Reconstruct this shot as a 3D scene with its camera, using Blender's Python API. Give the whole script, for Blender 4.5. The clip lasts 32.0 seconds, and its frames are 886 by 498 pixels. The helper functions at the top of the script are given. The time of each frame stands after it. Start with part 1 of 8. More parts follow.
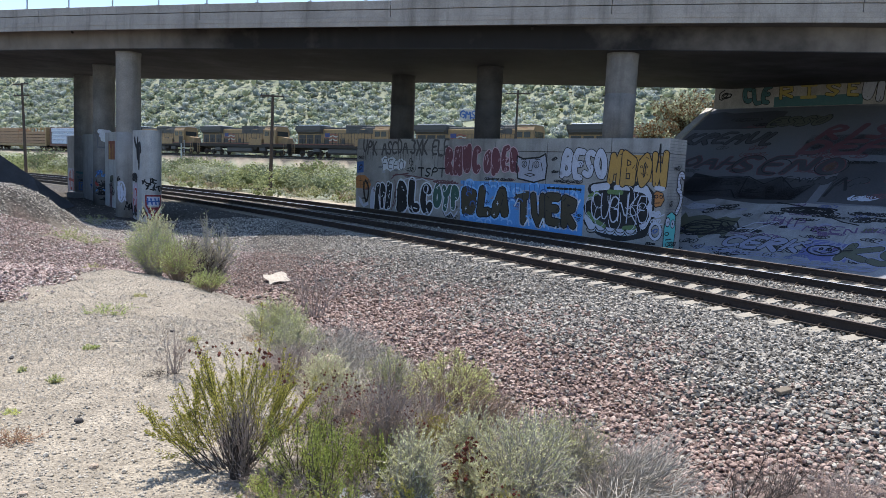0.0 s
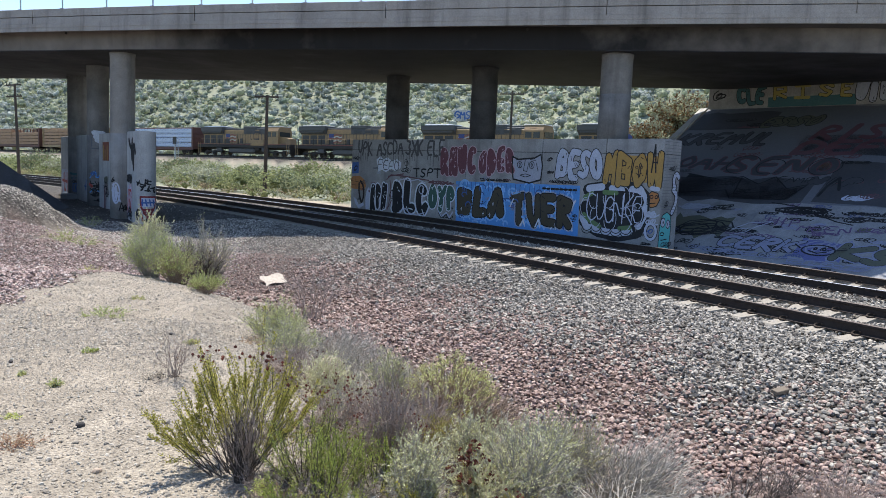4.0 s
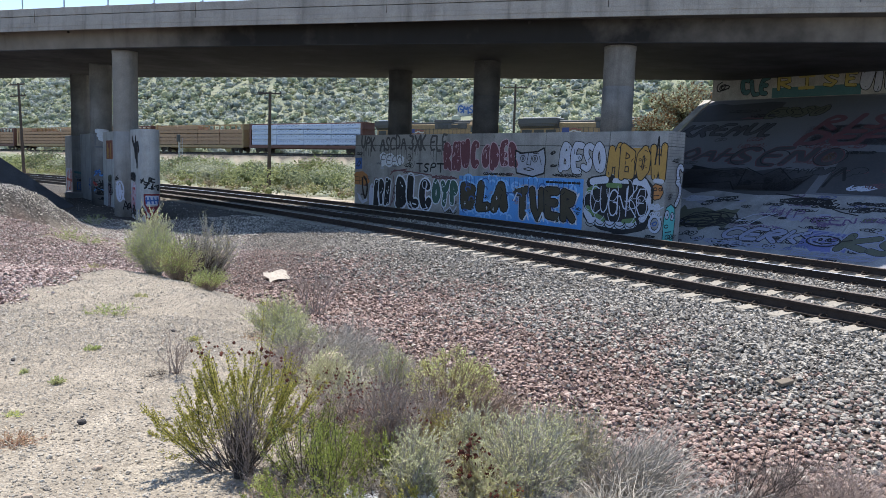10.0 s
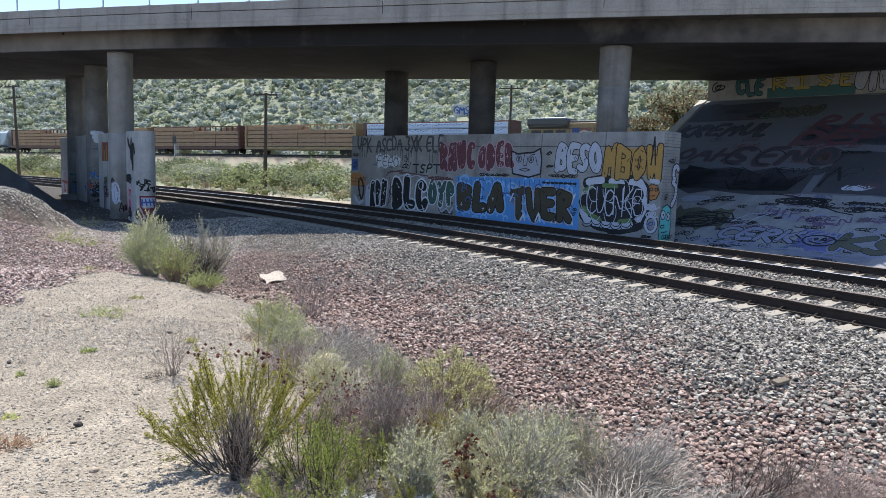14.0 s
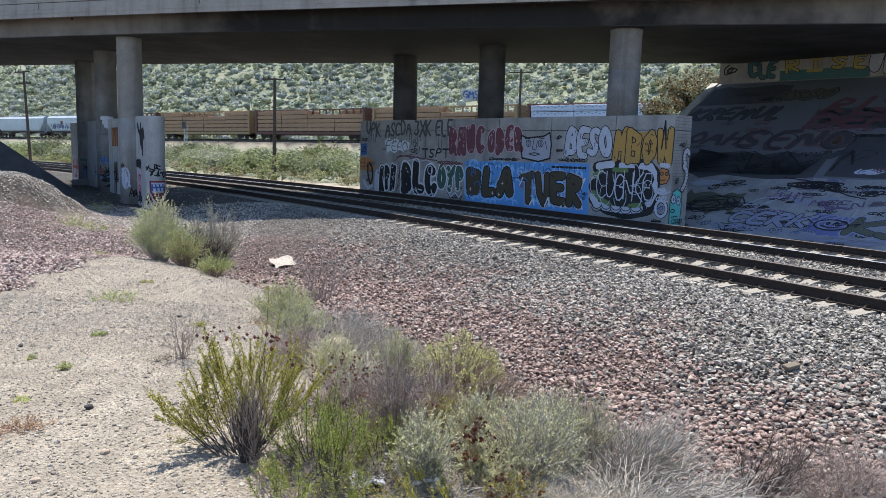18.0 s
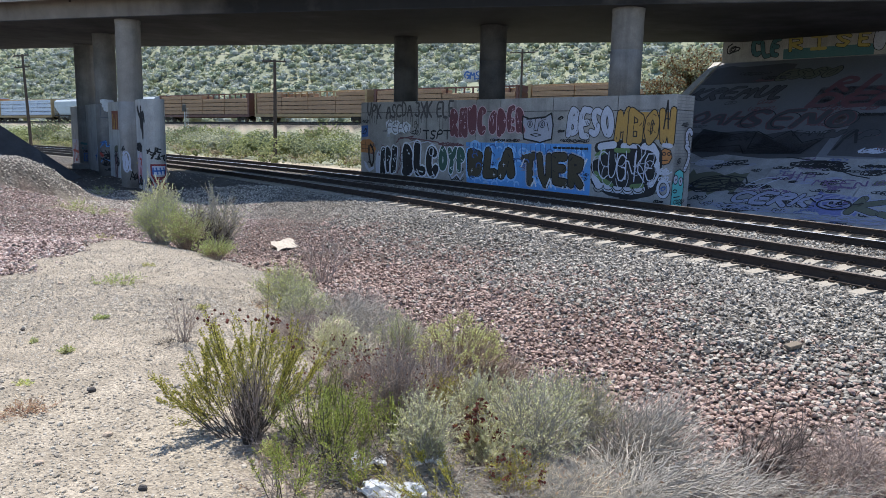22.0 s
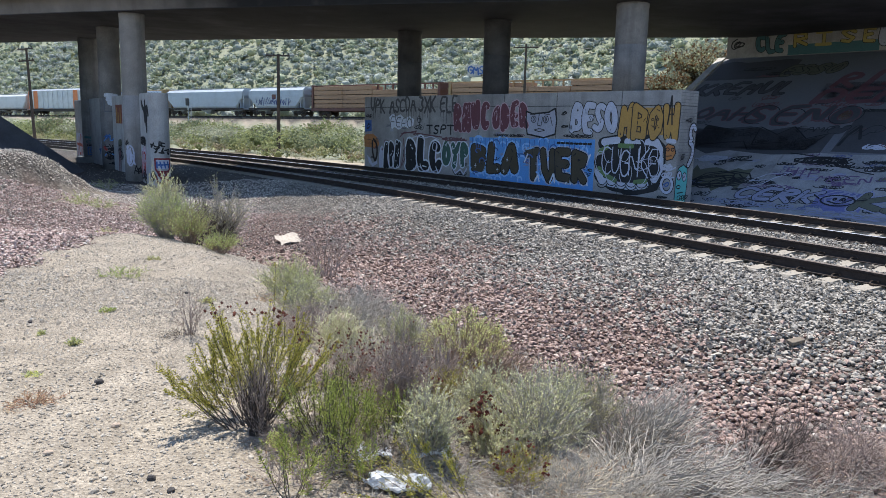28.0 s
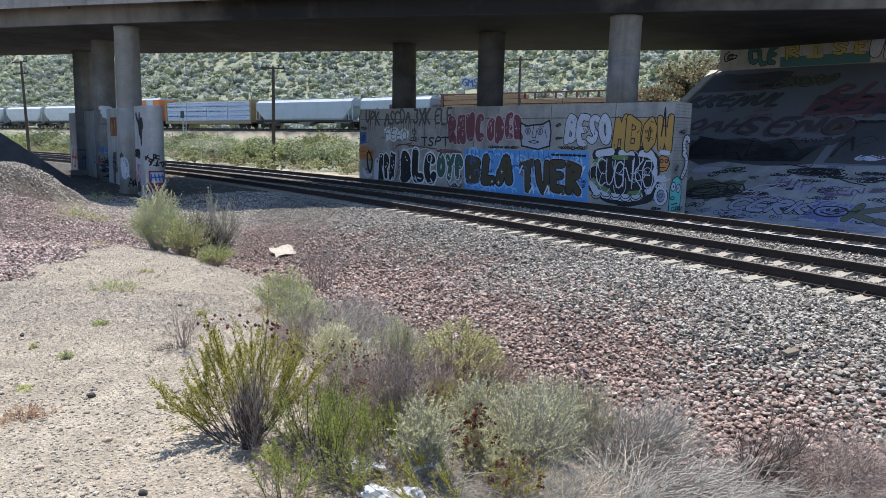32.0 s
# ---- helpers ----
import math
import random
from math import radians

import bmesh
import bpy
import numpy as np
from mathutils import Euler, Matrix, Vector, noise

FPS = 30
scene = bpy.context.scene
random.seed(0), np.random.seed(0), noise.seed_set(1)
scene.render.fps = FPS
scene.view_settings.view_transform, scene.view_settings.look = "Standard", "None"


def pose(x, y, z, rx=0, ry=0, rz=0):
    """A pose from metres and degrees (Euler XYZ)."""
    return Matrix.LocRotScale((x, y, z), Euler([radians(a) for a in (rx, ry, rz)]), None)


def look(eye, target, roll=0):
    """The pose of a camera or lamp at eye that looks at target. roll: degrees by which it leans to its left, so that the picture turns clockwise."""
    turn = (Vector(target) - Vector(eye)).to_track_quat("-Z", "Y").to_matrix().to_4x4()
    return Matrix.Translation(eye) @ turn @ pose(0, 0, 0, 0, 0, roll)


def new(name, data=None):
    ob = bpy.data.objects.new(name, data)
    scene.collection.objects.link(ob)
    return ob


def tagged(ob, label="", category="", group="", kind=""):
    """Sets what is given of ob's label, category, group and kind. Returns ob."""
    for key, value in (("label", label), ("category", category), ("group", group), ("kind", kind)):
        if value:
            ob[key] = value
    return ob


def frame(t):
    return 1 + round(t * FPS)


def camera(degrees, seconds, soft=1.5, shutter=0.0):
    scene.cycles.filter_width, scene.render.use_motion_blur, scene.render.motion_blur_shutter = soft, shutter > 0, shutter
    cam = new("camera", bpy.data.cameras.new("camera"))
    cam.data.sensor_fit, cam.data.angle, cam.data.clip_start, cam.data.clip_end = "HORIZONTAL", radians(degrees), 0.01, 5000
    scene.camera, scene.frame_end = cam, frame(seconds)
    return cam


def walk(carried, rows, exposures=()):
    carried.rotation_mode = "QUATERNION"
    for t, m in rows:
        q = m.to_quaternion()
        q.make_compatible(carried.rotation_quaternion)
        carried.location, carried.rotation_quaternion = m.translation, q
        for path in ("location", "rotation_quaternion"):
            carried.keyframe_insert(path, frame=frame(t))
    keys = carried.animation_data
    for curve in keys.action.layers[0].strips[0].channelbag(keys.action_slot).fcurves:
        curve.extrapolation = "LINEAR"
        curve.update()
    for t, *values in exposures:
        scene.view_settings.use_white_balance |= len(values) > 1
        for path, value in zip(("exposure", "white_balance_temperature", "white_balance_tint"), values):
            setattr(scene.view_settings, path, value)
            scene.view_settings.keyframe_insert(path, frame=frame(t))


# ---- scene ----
from collections import defaultdict

cam = camera(61.9, 32.0, soft=0.6)
walk(cam, [
    (0, look((-0.005, 0.020, 1.999), (-0.000, 19.911, -0.088), 2.62)),
    (0.5, look((-0.010, 0.015, 2.003), (-0.029, 19.908, -0.060), 2.67)),
    (1, look((-0.010, 0.018, 2.004), (-0.087, 19.915, -0.021), 2.77)),
    (1.5, look((-0.017, 0.021, 2.004), (-0.108, 19.919, -0.009), 2.89)),
    (2, look((-0.012, 0.013, 2.007), (-0.101, 19.909, -0.025), 2.90)),
    (2.5, look((-0.016, 0.016, 2.006), (-0.058, 19.910, -0.052), 2.91)),
    (3, look((-0.023, 0.015, 2.002), (0.057, 19.909, -0.052), 2.79)),
    (3.5, look((-0.054, 0.009, 2.012), (0.186, 19.903, -0.032), 2.55)),
    (5.5, look((-0.014, 0.032, 2.014), (-0.330, 19.905, -0.212), 2.36)),
    (6, look((-0.007, 0.034, 2.013), (-0.221, 19.913, -0.172), 2.11)),
    (6.5, look((0.001, 0.023, 2.014), (-0.083, 19.906, -0.146), 1.89)),
    (7, look((0.002, 0.021, 2.012), (0.020, 19.904, -0.142), 1.80)),
    (7.5, look((-0.002, 0.026, 2.008), (0.114, 19.911, -0.133), 1.86)),
    (8, look((-0.006, 0.034, 2.006), (0.175, 19.919, -0.124), 2.01)),
    (8.5, look((-0.008, 0.037, 2.006), (0.161, 19.915, -0.186), 2.04)),
    (9, look((-0.005, 0.044, 2.003), (0.076, 19.913, -0.287), 2.02)),
    (9.5, look((-0.014, 0.039, 2.003), (0.033, 19.909, -0.275), 1.97)),
    (10, look((-0.013, 0.025, 2.007), (0.014, 19.902, -0.208), 1.90)),
    (10.5, look((-0.012, 0.027, 2.007), (-0.008, 19.906, -0.188), 1.85)),
    (11, look((-0.020, 0.044, 2.006), (-0.024, 19.927, -0.157), 1.87)),
    (11.5, look((-0.010, 0.038, 2.007), (-0.017, 19.922, -0.143), 1.77)),
    (12, look((-0.012, 0.040, 2.002), (0.010, 19.923, -0.160), 1.75)),
    (12.5, look((-0.019, 0.040, 2.006), (0.047, 19.922, -0.165), 1.81)),
    (13, look((-0.010, 0.031, 2.009), (0.072, 19.915, -0.140), 1.81)),
    (13.5, look((-0.008, 0.024, 2.008), (0.090, 19.907, -0.151), 1.74)),
    (14, look((-0.012, 0.021, 2.007), (0.107, 19.901, -0.182), 1.72)),
    (14.5, look((-0.015, 0.027, 2.004), (0.097, 19.903, -0.216), 1.63)),
    (16.5, look((-0.006, 0.017, 2.000), (-0.008, 19.884, -0.304), 1.56)),
    (17, look((-0.012, 0.029, 1.992), (-0.043, 19.887, -0.390), 1.56)),
    (17.5, look((-0.007, 0.037, 1.997), (-0.098, 19.884, -0.473), 1.56)),
    (18, look((-0.007, 0.040, 1.995), (-0.127, 19.870, -0.604), 1.61)),
    (18.5, look((-0.013, 0.043, 1.989), (-0.068, 19.856, -0.735), 1.74)),
    (19, look((-0.017, 0.033, 1.994), (-0.043, 19.838, -0.791), 1.83)),
    (19.5, look((-0.020, 0.035, 1.995), (-0.091, 19.838, -0.803), 1.74)),
    (20, look((-0.008, 0.029, 1.996), (-0.158, 19.824, -0.852), 1.44)),
    (20.5, look((-0.002, 0.035, 1.996), (-0.223, 19.815, -0.957), 1.30)),
    (21, look((-0.000, 0.048, 1.992), (-0.273, 19.806, -1.096), 1.25)),
    (21.5, look((-0.001, 0.063, 1.986), (-0.244, 19.811, -1.168), 1.28)),
    (22, look((0.001, 0.055, 1.989), (-0.161, 19.815, -1.094), 1.26)),
    (22.5, look((0.003, 0.036, 1.993), (-0.101, 19.810, -1.001), 1.20)),
    (23, look((0.007, 0.031, 1.993), (-0.098, 19.810, -0.973), 1.07)),
    (23.5, look((-0.005, 0.030, 1.989), (-0.102, 19.804, -1.009), 1.05)),
    (24, look((-0.004, 0.026, 1.989), (-0.088, 19.791, -1.065), 1.06)),
    (24.5, look((-0.005, 0.033, 1.990), (-0.120, 19.791, -1.107), 1.13)),
    (25, look((-0.004, 0.037, 1.988), (-0.187, 19.789, -1.143), 1.13)),
    (25.5, look((0.002, 0.031, 1.991), (-0.247, 19.774, -1.194), 1.14)),
    (27.5, look((-0.010, 0.023, 1.991), (-0.221, 19.767, -1.192), 1.42)),
    (28, look((-0.012, 0.026, 1.989), (-0.244, 19.764, -1.230), 1.44)),
    (28.5, look((-0.012, 0.025, 1.986), (-0.315, 19.759, -1.257), 1.42)),
    (29, look((-0.005, 0.019, 1.987), (-0.361, 19.756, -1.226), 1.37)),
    (29.5, look((-0.013, 0.027, 1.983), (-0.352, 19.773, -1.178), 1.44)),
    (30, look((-0.017, 0.030, 1.985), (-0.314, 19.780, -1.156), 1.58)),
    (30.5, look((-0.017, 0.040, 1.987), (-0.261, 19.795, -1.124), 1.67)),
    (31, look((-0.012, 0.045, 1.987), (-0.205, 19.811, -1.061), 1.58)),
    (31.5, look((-0.005, 0.041, 1.983), (-0.147, 19.817, -0.996), 1.41)),
    (32, look((-0.005, 0.031, 1.988), (-0.116, 19.819, -0.914), 1.33)),
], exposures=[(0.0, 0.85, 6380, 12), (32.0, 0.85, 6380, 12)])

# ---- world and sun ----
SUN_TO = Vector((-0.12, 0.37, 1.0)).normalized()
world = bpy.data.worlds.new("sky")
scene.world = world
world.use_nodes = True
wn = world.node_tree
sky = wn.nodes.new("ShaderNodeTexSky")
sky.sky_type = "NISHITA"
sky.sun_disc = False
sky.sun_elevation = math.asin(SUN_TO.z)
sky.sun_rotation = math.atan2(SUN_TO.x, SUN_TO.y)
sky.altitude = 900
sky.dust_density = 0.3
sky.ozone_density = 2.5
wn.links.new(sky.outputs[0], wn.nodes["Background"].inputs[0])
wn.nodes["Background"].inputs[1].default_value = 0.135
sun = new("sun", bpy.data.lights.new("sun", "SUN"))
sun.data.energy = 4.4
sun.data.angle = radians(0.53)
sun.data.color = (1.0, 0.955, 0.88)
sun.matrix_world = look(SUN_TO * 200, (0, 0, 0))

# ---- materials ----
def mat(name, rough=0.85, metal=0.0, spec=0.3):
    m = bpy.data.materials.new(name)
    m.use_nodes = True
    b = m.node_tree.nodes["Principled BSDF"]
    b.inputs["Roughness"].default_value = rough
    b.inputs["Metallic"].default_value = metal
    b.inputs["Specular IOR Level"].default_value = spec
    return m, m.node_tree, b


def node(nt, kind, **sockets):
    n = nt.nodes.new(kind)
    for k, v in sockets.items():
        n.inputs[k.replace("_", " ")].default_value = v
    return n


def noise_tex(nt, scale, detail=4.0, rough=0.55, stretch=None, coord="Object"):
    tc = nt.nodes.new("ShaderNodeTexCoord")
    n = node(nt, "ShaderNodeTexNoise", Scale=scale, Detail=detail, Roughness=rough)
    src = tc.outputs[coord]
    if stretch:
        mp = nt.nodes.new("ShaderNodeMapping")
        mp.inputs["Scale"].default_value = stretch
        nt.links.new(src, mp.inputs[0])
        src = mp.outputs[0]
    nt.links.new(src, n.inputs["Vector"])
    return n.outputs["Fac"]


def ramp(nt, fac, *stops):
    r = nt.nodes.new("ShaderNodeValToRGB")
    while len(r.color_ramp.elements) < len(stops):
        r.color_ramp.elements.new(0.5)
    for e, (p, c) in zip(r.color_ramp.elements, stops):
        e.position, e.color = p, (*c, 1)
    nt.links.new(fac, r.inputs[0])
    return r.outputs[0]


def mix(nt, fac, a, b, how="MIX"):
    m = nt.nodes.new("ShaderNodeMix")
    m.data_type, m.blend_type = "RGBA", how
    for sock, v in ((m.inputs[0], fac), (m.inputs[6], a), (m.inputs[7], b)):
        if isinstance(v, (int, float)):
            sock.default_value = v
        elif isinstance(v, tuple):
            sock.default_value = (*v, 1)
        else:
            nt.links.new(v, sock)
    return m.outputs[2]


def bump(nt, bsdf, height, strength=0.4, dist=0.02):
    b = node(nt, "ShaderNodeBump", Strength=strength, Distance=dist)
    nt.links.new(height, b.inputs["Height"])
    nt.links.new(b.outputs[0], bsdf.inputs["Normal"])


def painted(name, col, rough=0.7, vary=0.18, scale=6.0, metal=0.0, dirt=0.35, dirt_col=(0.09, 0.075, 0.06), bumps=0.12):
    """A plain surface with fine grain and larger blotches of dirt."""
    m, nt, b = mat(name, rough, metal)
    lo = tuple(c * (1 - vary) for c in col)
    hi = tuple(min(1, c * (1 + vary)) for c in col)
    base = ramp(nt, noise_tex(nt, scale * 6, 5), (0.3, lo), (0.7, hi))
    grime = ramp(nt, noise_tex(nt, scale * 0.45, 6, 0.65), (0.45, (0, 0, 0)), (0.8, (dirt, dirt, dirt)))
    nt.links.new(mix(nt, grime, base, dirt_col), b.inputs["Base Color"])
    bump(nt, b, noise_tex(nt, scale * 10, 6), bumps, 0.01)
    return m


def concrete(name, lo, hi, streak=0.45, board=0.0):
    m, nt, b = mat(name, 0.9, 0.0, 0.2)
    base = ramp(nt, noise_tex(nt, 1.1, 8, 0.62), (0.32, lo), (0.68, hi))
    fine = ramp(nt, noise_tex(nt, 28, 4), (0.3, (0.8, 0.8, 0.8)), (0.7, (1.12, 1.12, 1.12)))
    c = mix(nt, 1.0, base, fine, "MULTIPLY")
    st = ramp(nt, noise_tex(nt, 2.2, 5, 0.6, (1.0, 1.0, 0.06)), (0.5, (0, 0, 0)), (0.78, (streak,) * 3))
    c = mix(nt, st, c, (0.06, 0.058, 0.055))
    nt.links.new(c, b.inputs["Base Color"])
    bump(nt, b, noise_tex(nt, 40, 6), 0.35, 0.006)
    return m


M = {}
M["concrete"] = concrete("weathered_concrete", (0.27, 0.265, 0.25), (0.40, 0.39, 0.37))
M["barrier"] = concrete("barrier_concrete", (0.30, 0.268, 0.235), (0.42, 0.38, 0.338), 0.65)
# deck slab concrete kept dark: shade under the overhang is in this colour
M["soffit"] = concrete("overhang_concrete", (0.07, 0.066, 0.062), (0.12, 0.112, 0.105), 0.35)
# near-black concrete for groove strips, drain outlets and the core behind the joints
M["soot"] = concrete("near_black_concrete", (0.035, 0.034, 0.034), (0.075, 0.072, 0.07), 0.3)
M["column"] = concrete("column_concrete", (0.16, 0.158, 0.158), (0.29, 0.285, 0.28), 0.6)
# darker copy of the column concrete; its colour holds the shade further in
M["darkcolumn"] = concrete("shade_darkened_column", (0.05, 0.05, 0.052), (0.11, 0.108, 0.106), 0.5)
M["palewall"] = concrete("pale_wall_concrete", (0.34, 0.34, 0.335), (0.50, 0.50, 0.49), 0.35)
M["leftcolumn"] = concrete("pale_column_concrete", (0.23, 0.225, 0.22), (0.36, 0.35, 0.34), 0.5)
# dark paving, lowered further so the bridge's shade sits in its colour
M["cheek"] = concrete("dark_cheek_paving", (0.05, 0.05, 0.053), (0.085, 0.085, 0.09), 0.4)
M["wallgrey"] = concrete("crash_wall_concrete", (0.23, 0.228, 0.225), (0.40, 0.395, 0.39), 0.45)
M["paving"] = concrete("slope_paving", (0.215, 0.215, 0.22), (0.345, 0.345, 0.355), 0.3)
M["curb"] = concrete("curb_concrete", (0.40, 0.39, 0.36), (0.55, 0.53, 0.49), 0.3)
M["tie"] = concrete("tie_concrete", (0.25, 0.225, 0.185), (0.37, 0.335, 0.28), 0.3)
M["rail"] = painted("rusty_rail", (0.034, 0.025, 0.021), 0.75, 0.3, 20, 0.2)
M["railhead"] = painted("polished_rail_head", (0.62, 0.62, 0.63), 0.40, 0.1, 30, 1.0, 0.15)
M["dullhead"] = painted("dull_rail_head", (0.20, 0.165, 0.14), 0.5, 0.2, 30, 0.7, 0.3)
M["clip"] = painted("spring_clip_steel", (0.06, 0.045, 0.035), 0.6, 0.25, 30, 0.5)


def ground_mat():
    m, nt, b = mat("ground_earth", 0.95, 0.0, 0.15)
    def att(n):
        a = nt.nodes.new("ShaderNodeAttribute")
        a.attribute_name = n
        return a.outputs["Fac"]
    n1, n2, n3 = noise_tex(nt, 0.7, 6, 0.6), noise_tex(nt, 9, 6, 0.7), noise_tex(nt, 60, 4, 0.6)
    sand = mix(nt, 0.6, ramp(nt, n1, (0.35, (0.27, 0.236, 0.19)), (0.65, (0.36, 0.322, 0.268))),
               ramp(nt, n3, (0.3, (0.20, 0.174, 0.138)), (0.62, (0.38, 0.334, 0.265))))
    spk = node(nt, "ShaderNodeTexVoronoi", Scale=75.0)
    tc0 = nt.nodes.new("ShaderNodeTexCoord")
    nt.links.new(tc0.outputs["Object"], spk.inputs["Vector"])
    sep = nt.nodes.new("ShaderNodeSeparateColor")
    nt.links.new(spk.outputs["Color"], sep.inputs[0])
    grit = ramp(nt, sep.outputs[0], (0.0, (0.35, 0.33, 0.31)), (0.25, (0.8, 0.78, 0.75)), (0.75, (1.05, 1.04, 1.02)), (1.0, (1.45, 1.42, 1.36)))
    sand = mix(nt, 0.6, sand, grit, "MULTIPLY")
    blot = ramp(nt, noise_tex(nt, 2.6, 5, 0.6), (0.35, (0.78, 0.77, 0.75)), (0.65, (1.1, 1.09, 1.07)))
    sand = mix(nt, 1.0, sand, blot, "MULTIPLY")
    vor = node(nt, "ShaderNodeTexVoronoi", Scale=15.0)
    tc = nt.nodes.new("ShaderNodeTexCoord")
    nt.links.new(tc.outputs["Object"], vor.inputs["Vector"])
    hue = nt.nodes.new("ShaderNodeSeparateColor")
    nt.links.new(vor.outputs["Color"], hue.inputs[0])
    grey = ramp(nt, hue.outputs[0], (0.0, (0.08, 0.074, 0.066)), (0.5, (0.16, 0.147, 0.13)), (1.0, (0.28, 0.259, 0.23)))
    red = ramp(nt, hue.outputs[1], (0.0, (0.11, 0.077, 0.066)), (0.5, (0.18, 0.132, 0.115)), (1.0, (0.27, 0.21, 0.18)))
    stones = mix(nt, att("red"), grey, red)
    # shade between the drawn stones, multiplied into their colour
    gap_shade = ramp(nt, vor.outputs["Distance"], (0.15, (0.76, 0.76, 0.76)), (0.5, (0.36, 0.35, 0.34)))
    stones = mix(nt, 1.0, stones, gap_shade, "MULTIPLY")
    scrub = ramp(nt, noise_tex(nt, 0.09, 7, 0.65), (0.36, (0.170, 0.188, 0.130)), (0.5, (0.220, 0.236, 0.165)), (0.68, (0.285, 0.288, 0.205)))
    soil = ramp(nt, noise_tex(nt, 0.5, 6), (0.4, (0.30, 0.25, 0.18)), (0.62, (0.44, 0.385, 0.30)))
    c = mix(nt, att("ballast"), sand, stones)
    c = mix(nt, att("dirt"), c, soil)
    litter = ramp(nt, noise_tex(nt, 14, 6, 0.7), (0.35, (0.09, 0.075, 0.06)), (0.55, (0.20, 0.17, 0.135)), (0.72, (0.36, 0.315, 0.25)))
    c = mix(nt, att("litter"), c, mix(nt, 0.4, litter, sand))
    c = mix(nt, att("scrub"), c, scrub)
    nt.links.new(c, b.inputs["Base Color"])
    grain = mix(nt, 0.55, n2, spk.outputs["Distance"])
    h = mix(nt, att("ballast"), grain, vor.outputs["Distance"])
    bump(nt, b, h, 0.7, 0.025)
    return m


M["ground"] = ground_mat()


def island_mat(name, stops, rough=0.9, spec=0.2, translucent=0.0, grain=40.0):
    """Stones or leaves: each piece takes its own tone."""
    m, nt, b = mat(name, rough, 0.0, spec)
    g = nt.nodes.new("ShaderNodeNewGeometry")
    c = ramp(nt, g.outputs["Random Per Island"], *stops)
    f = ramp(nt, noise_tex(nt, grain, 4), (0.3, (0.75,) * 3), (0.7, (1.2,) * 3))
    c = mix(nt, 1.0, c, f, "MULTIPLY")
    nt.links.new(c, b.inputs["Base Color"])
    if translucent:
        t = nt.nodes.new("ShaderNodeBsdfTranslucent")
        nt.links.new(c, t.inputs[0])
        s = nt.nodes.new("ShaderNodeMixShader")
        s.inputs[0].default_value = translucent
        nt.links.new(b.outputs[0], s.inputs[1])
        nt.links.new(t.outputs[0], s.inputs[2])
        nt.links.new(s.outputs[0], nt.nodes["Material Output"].inputs[0])
    return m


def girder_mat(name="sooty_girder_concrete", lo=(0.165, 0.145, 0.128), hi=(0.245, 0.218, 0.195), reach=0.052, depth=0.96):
    """Concrete blackened by exhaust where the tracks pass below; a darker copy carries shade."""
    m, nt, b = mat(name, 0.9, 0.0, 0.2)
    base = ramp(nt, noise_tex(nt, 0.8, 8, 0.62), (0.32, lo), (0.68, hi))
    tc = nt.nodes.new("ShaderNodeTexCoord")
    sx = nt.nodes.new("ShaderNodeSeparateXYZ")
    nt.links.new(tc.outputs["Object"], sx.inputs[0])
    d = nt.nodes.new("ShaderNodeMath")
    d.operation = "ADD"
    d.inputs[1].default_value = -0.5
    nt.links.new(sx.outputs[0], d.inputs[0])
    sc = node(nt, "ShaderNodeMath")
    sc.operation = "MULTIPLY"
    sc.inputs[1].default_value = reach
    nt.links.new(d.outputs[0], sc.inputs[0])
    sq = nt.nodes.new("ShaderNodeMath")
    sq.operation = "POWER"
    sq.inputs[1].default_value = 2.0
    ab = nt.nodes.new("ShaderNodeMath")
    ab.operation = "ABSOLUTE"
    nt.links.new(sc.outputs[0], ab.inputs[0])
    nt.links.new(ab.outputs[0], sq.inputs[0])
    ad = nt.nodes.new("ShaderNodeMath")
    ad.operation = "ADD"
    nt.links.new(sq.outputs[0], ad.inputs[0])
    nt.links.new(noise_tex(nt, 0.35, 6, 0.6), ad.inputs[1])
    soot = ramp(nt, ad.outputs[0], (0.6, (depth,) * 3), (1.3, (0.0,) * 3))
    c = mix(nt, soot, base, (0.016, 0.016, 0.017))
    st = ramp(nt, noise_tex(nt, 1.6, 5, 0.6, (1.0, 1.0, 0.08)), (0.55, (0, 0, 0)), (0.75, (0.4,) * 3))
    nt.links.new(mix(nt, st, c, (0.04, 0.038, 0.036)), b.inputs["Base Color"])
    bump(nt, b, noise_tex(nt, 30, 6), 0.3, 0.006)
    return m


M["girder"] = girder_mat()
# darker girder copy for the underside, its unlit shade mixed into the colour
M["underside"] = girder_mat("soot_and_shade_soffit", (0.075, 0.074, 0.08), (0.13, 0.127, 0.135), 0.034, 0.72)
# ---- mesh tools ----
def part(name, bm, material, parent=None, label="", smooth=False):
    me = bpy.data.meshes.new(name)
    bm.to_mesh(me)
    bm.free()
    if material:
        me.materials.append(material)
    if smooth:
        me.polygons.foreach_set("use_smooth", [True] * len(me.polygons))
    ob = new(name, me)
    if parent:
        ob.parent = parent
    if label:
        ob["label"] = label
    return ob


def share(name, ob, parent, m, label=""):
    """Another object on the same mesh."""
    o = new(name, ob.data)
    o.parent = parent
    o.matrix_basis = m
    if label:
        o["label"] = label
    return o


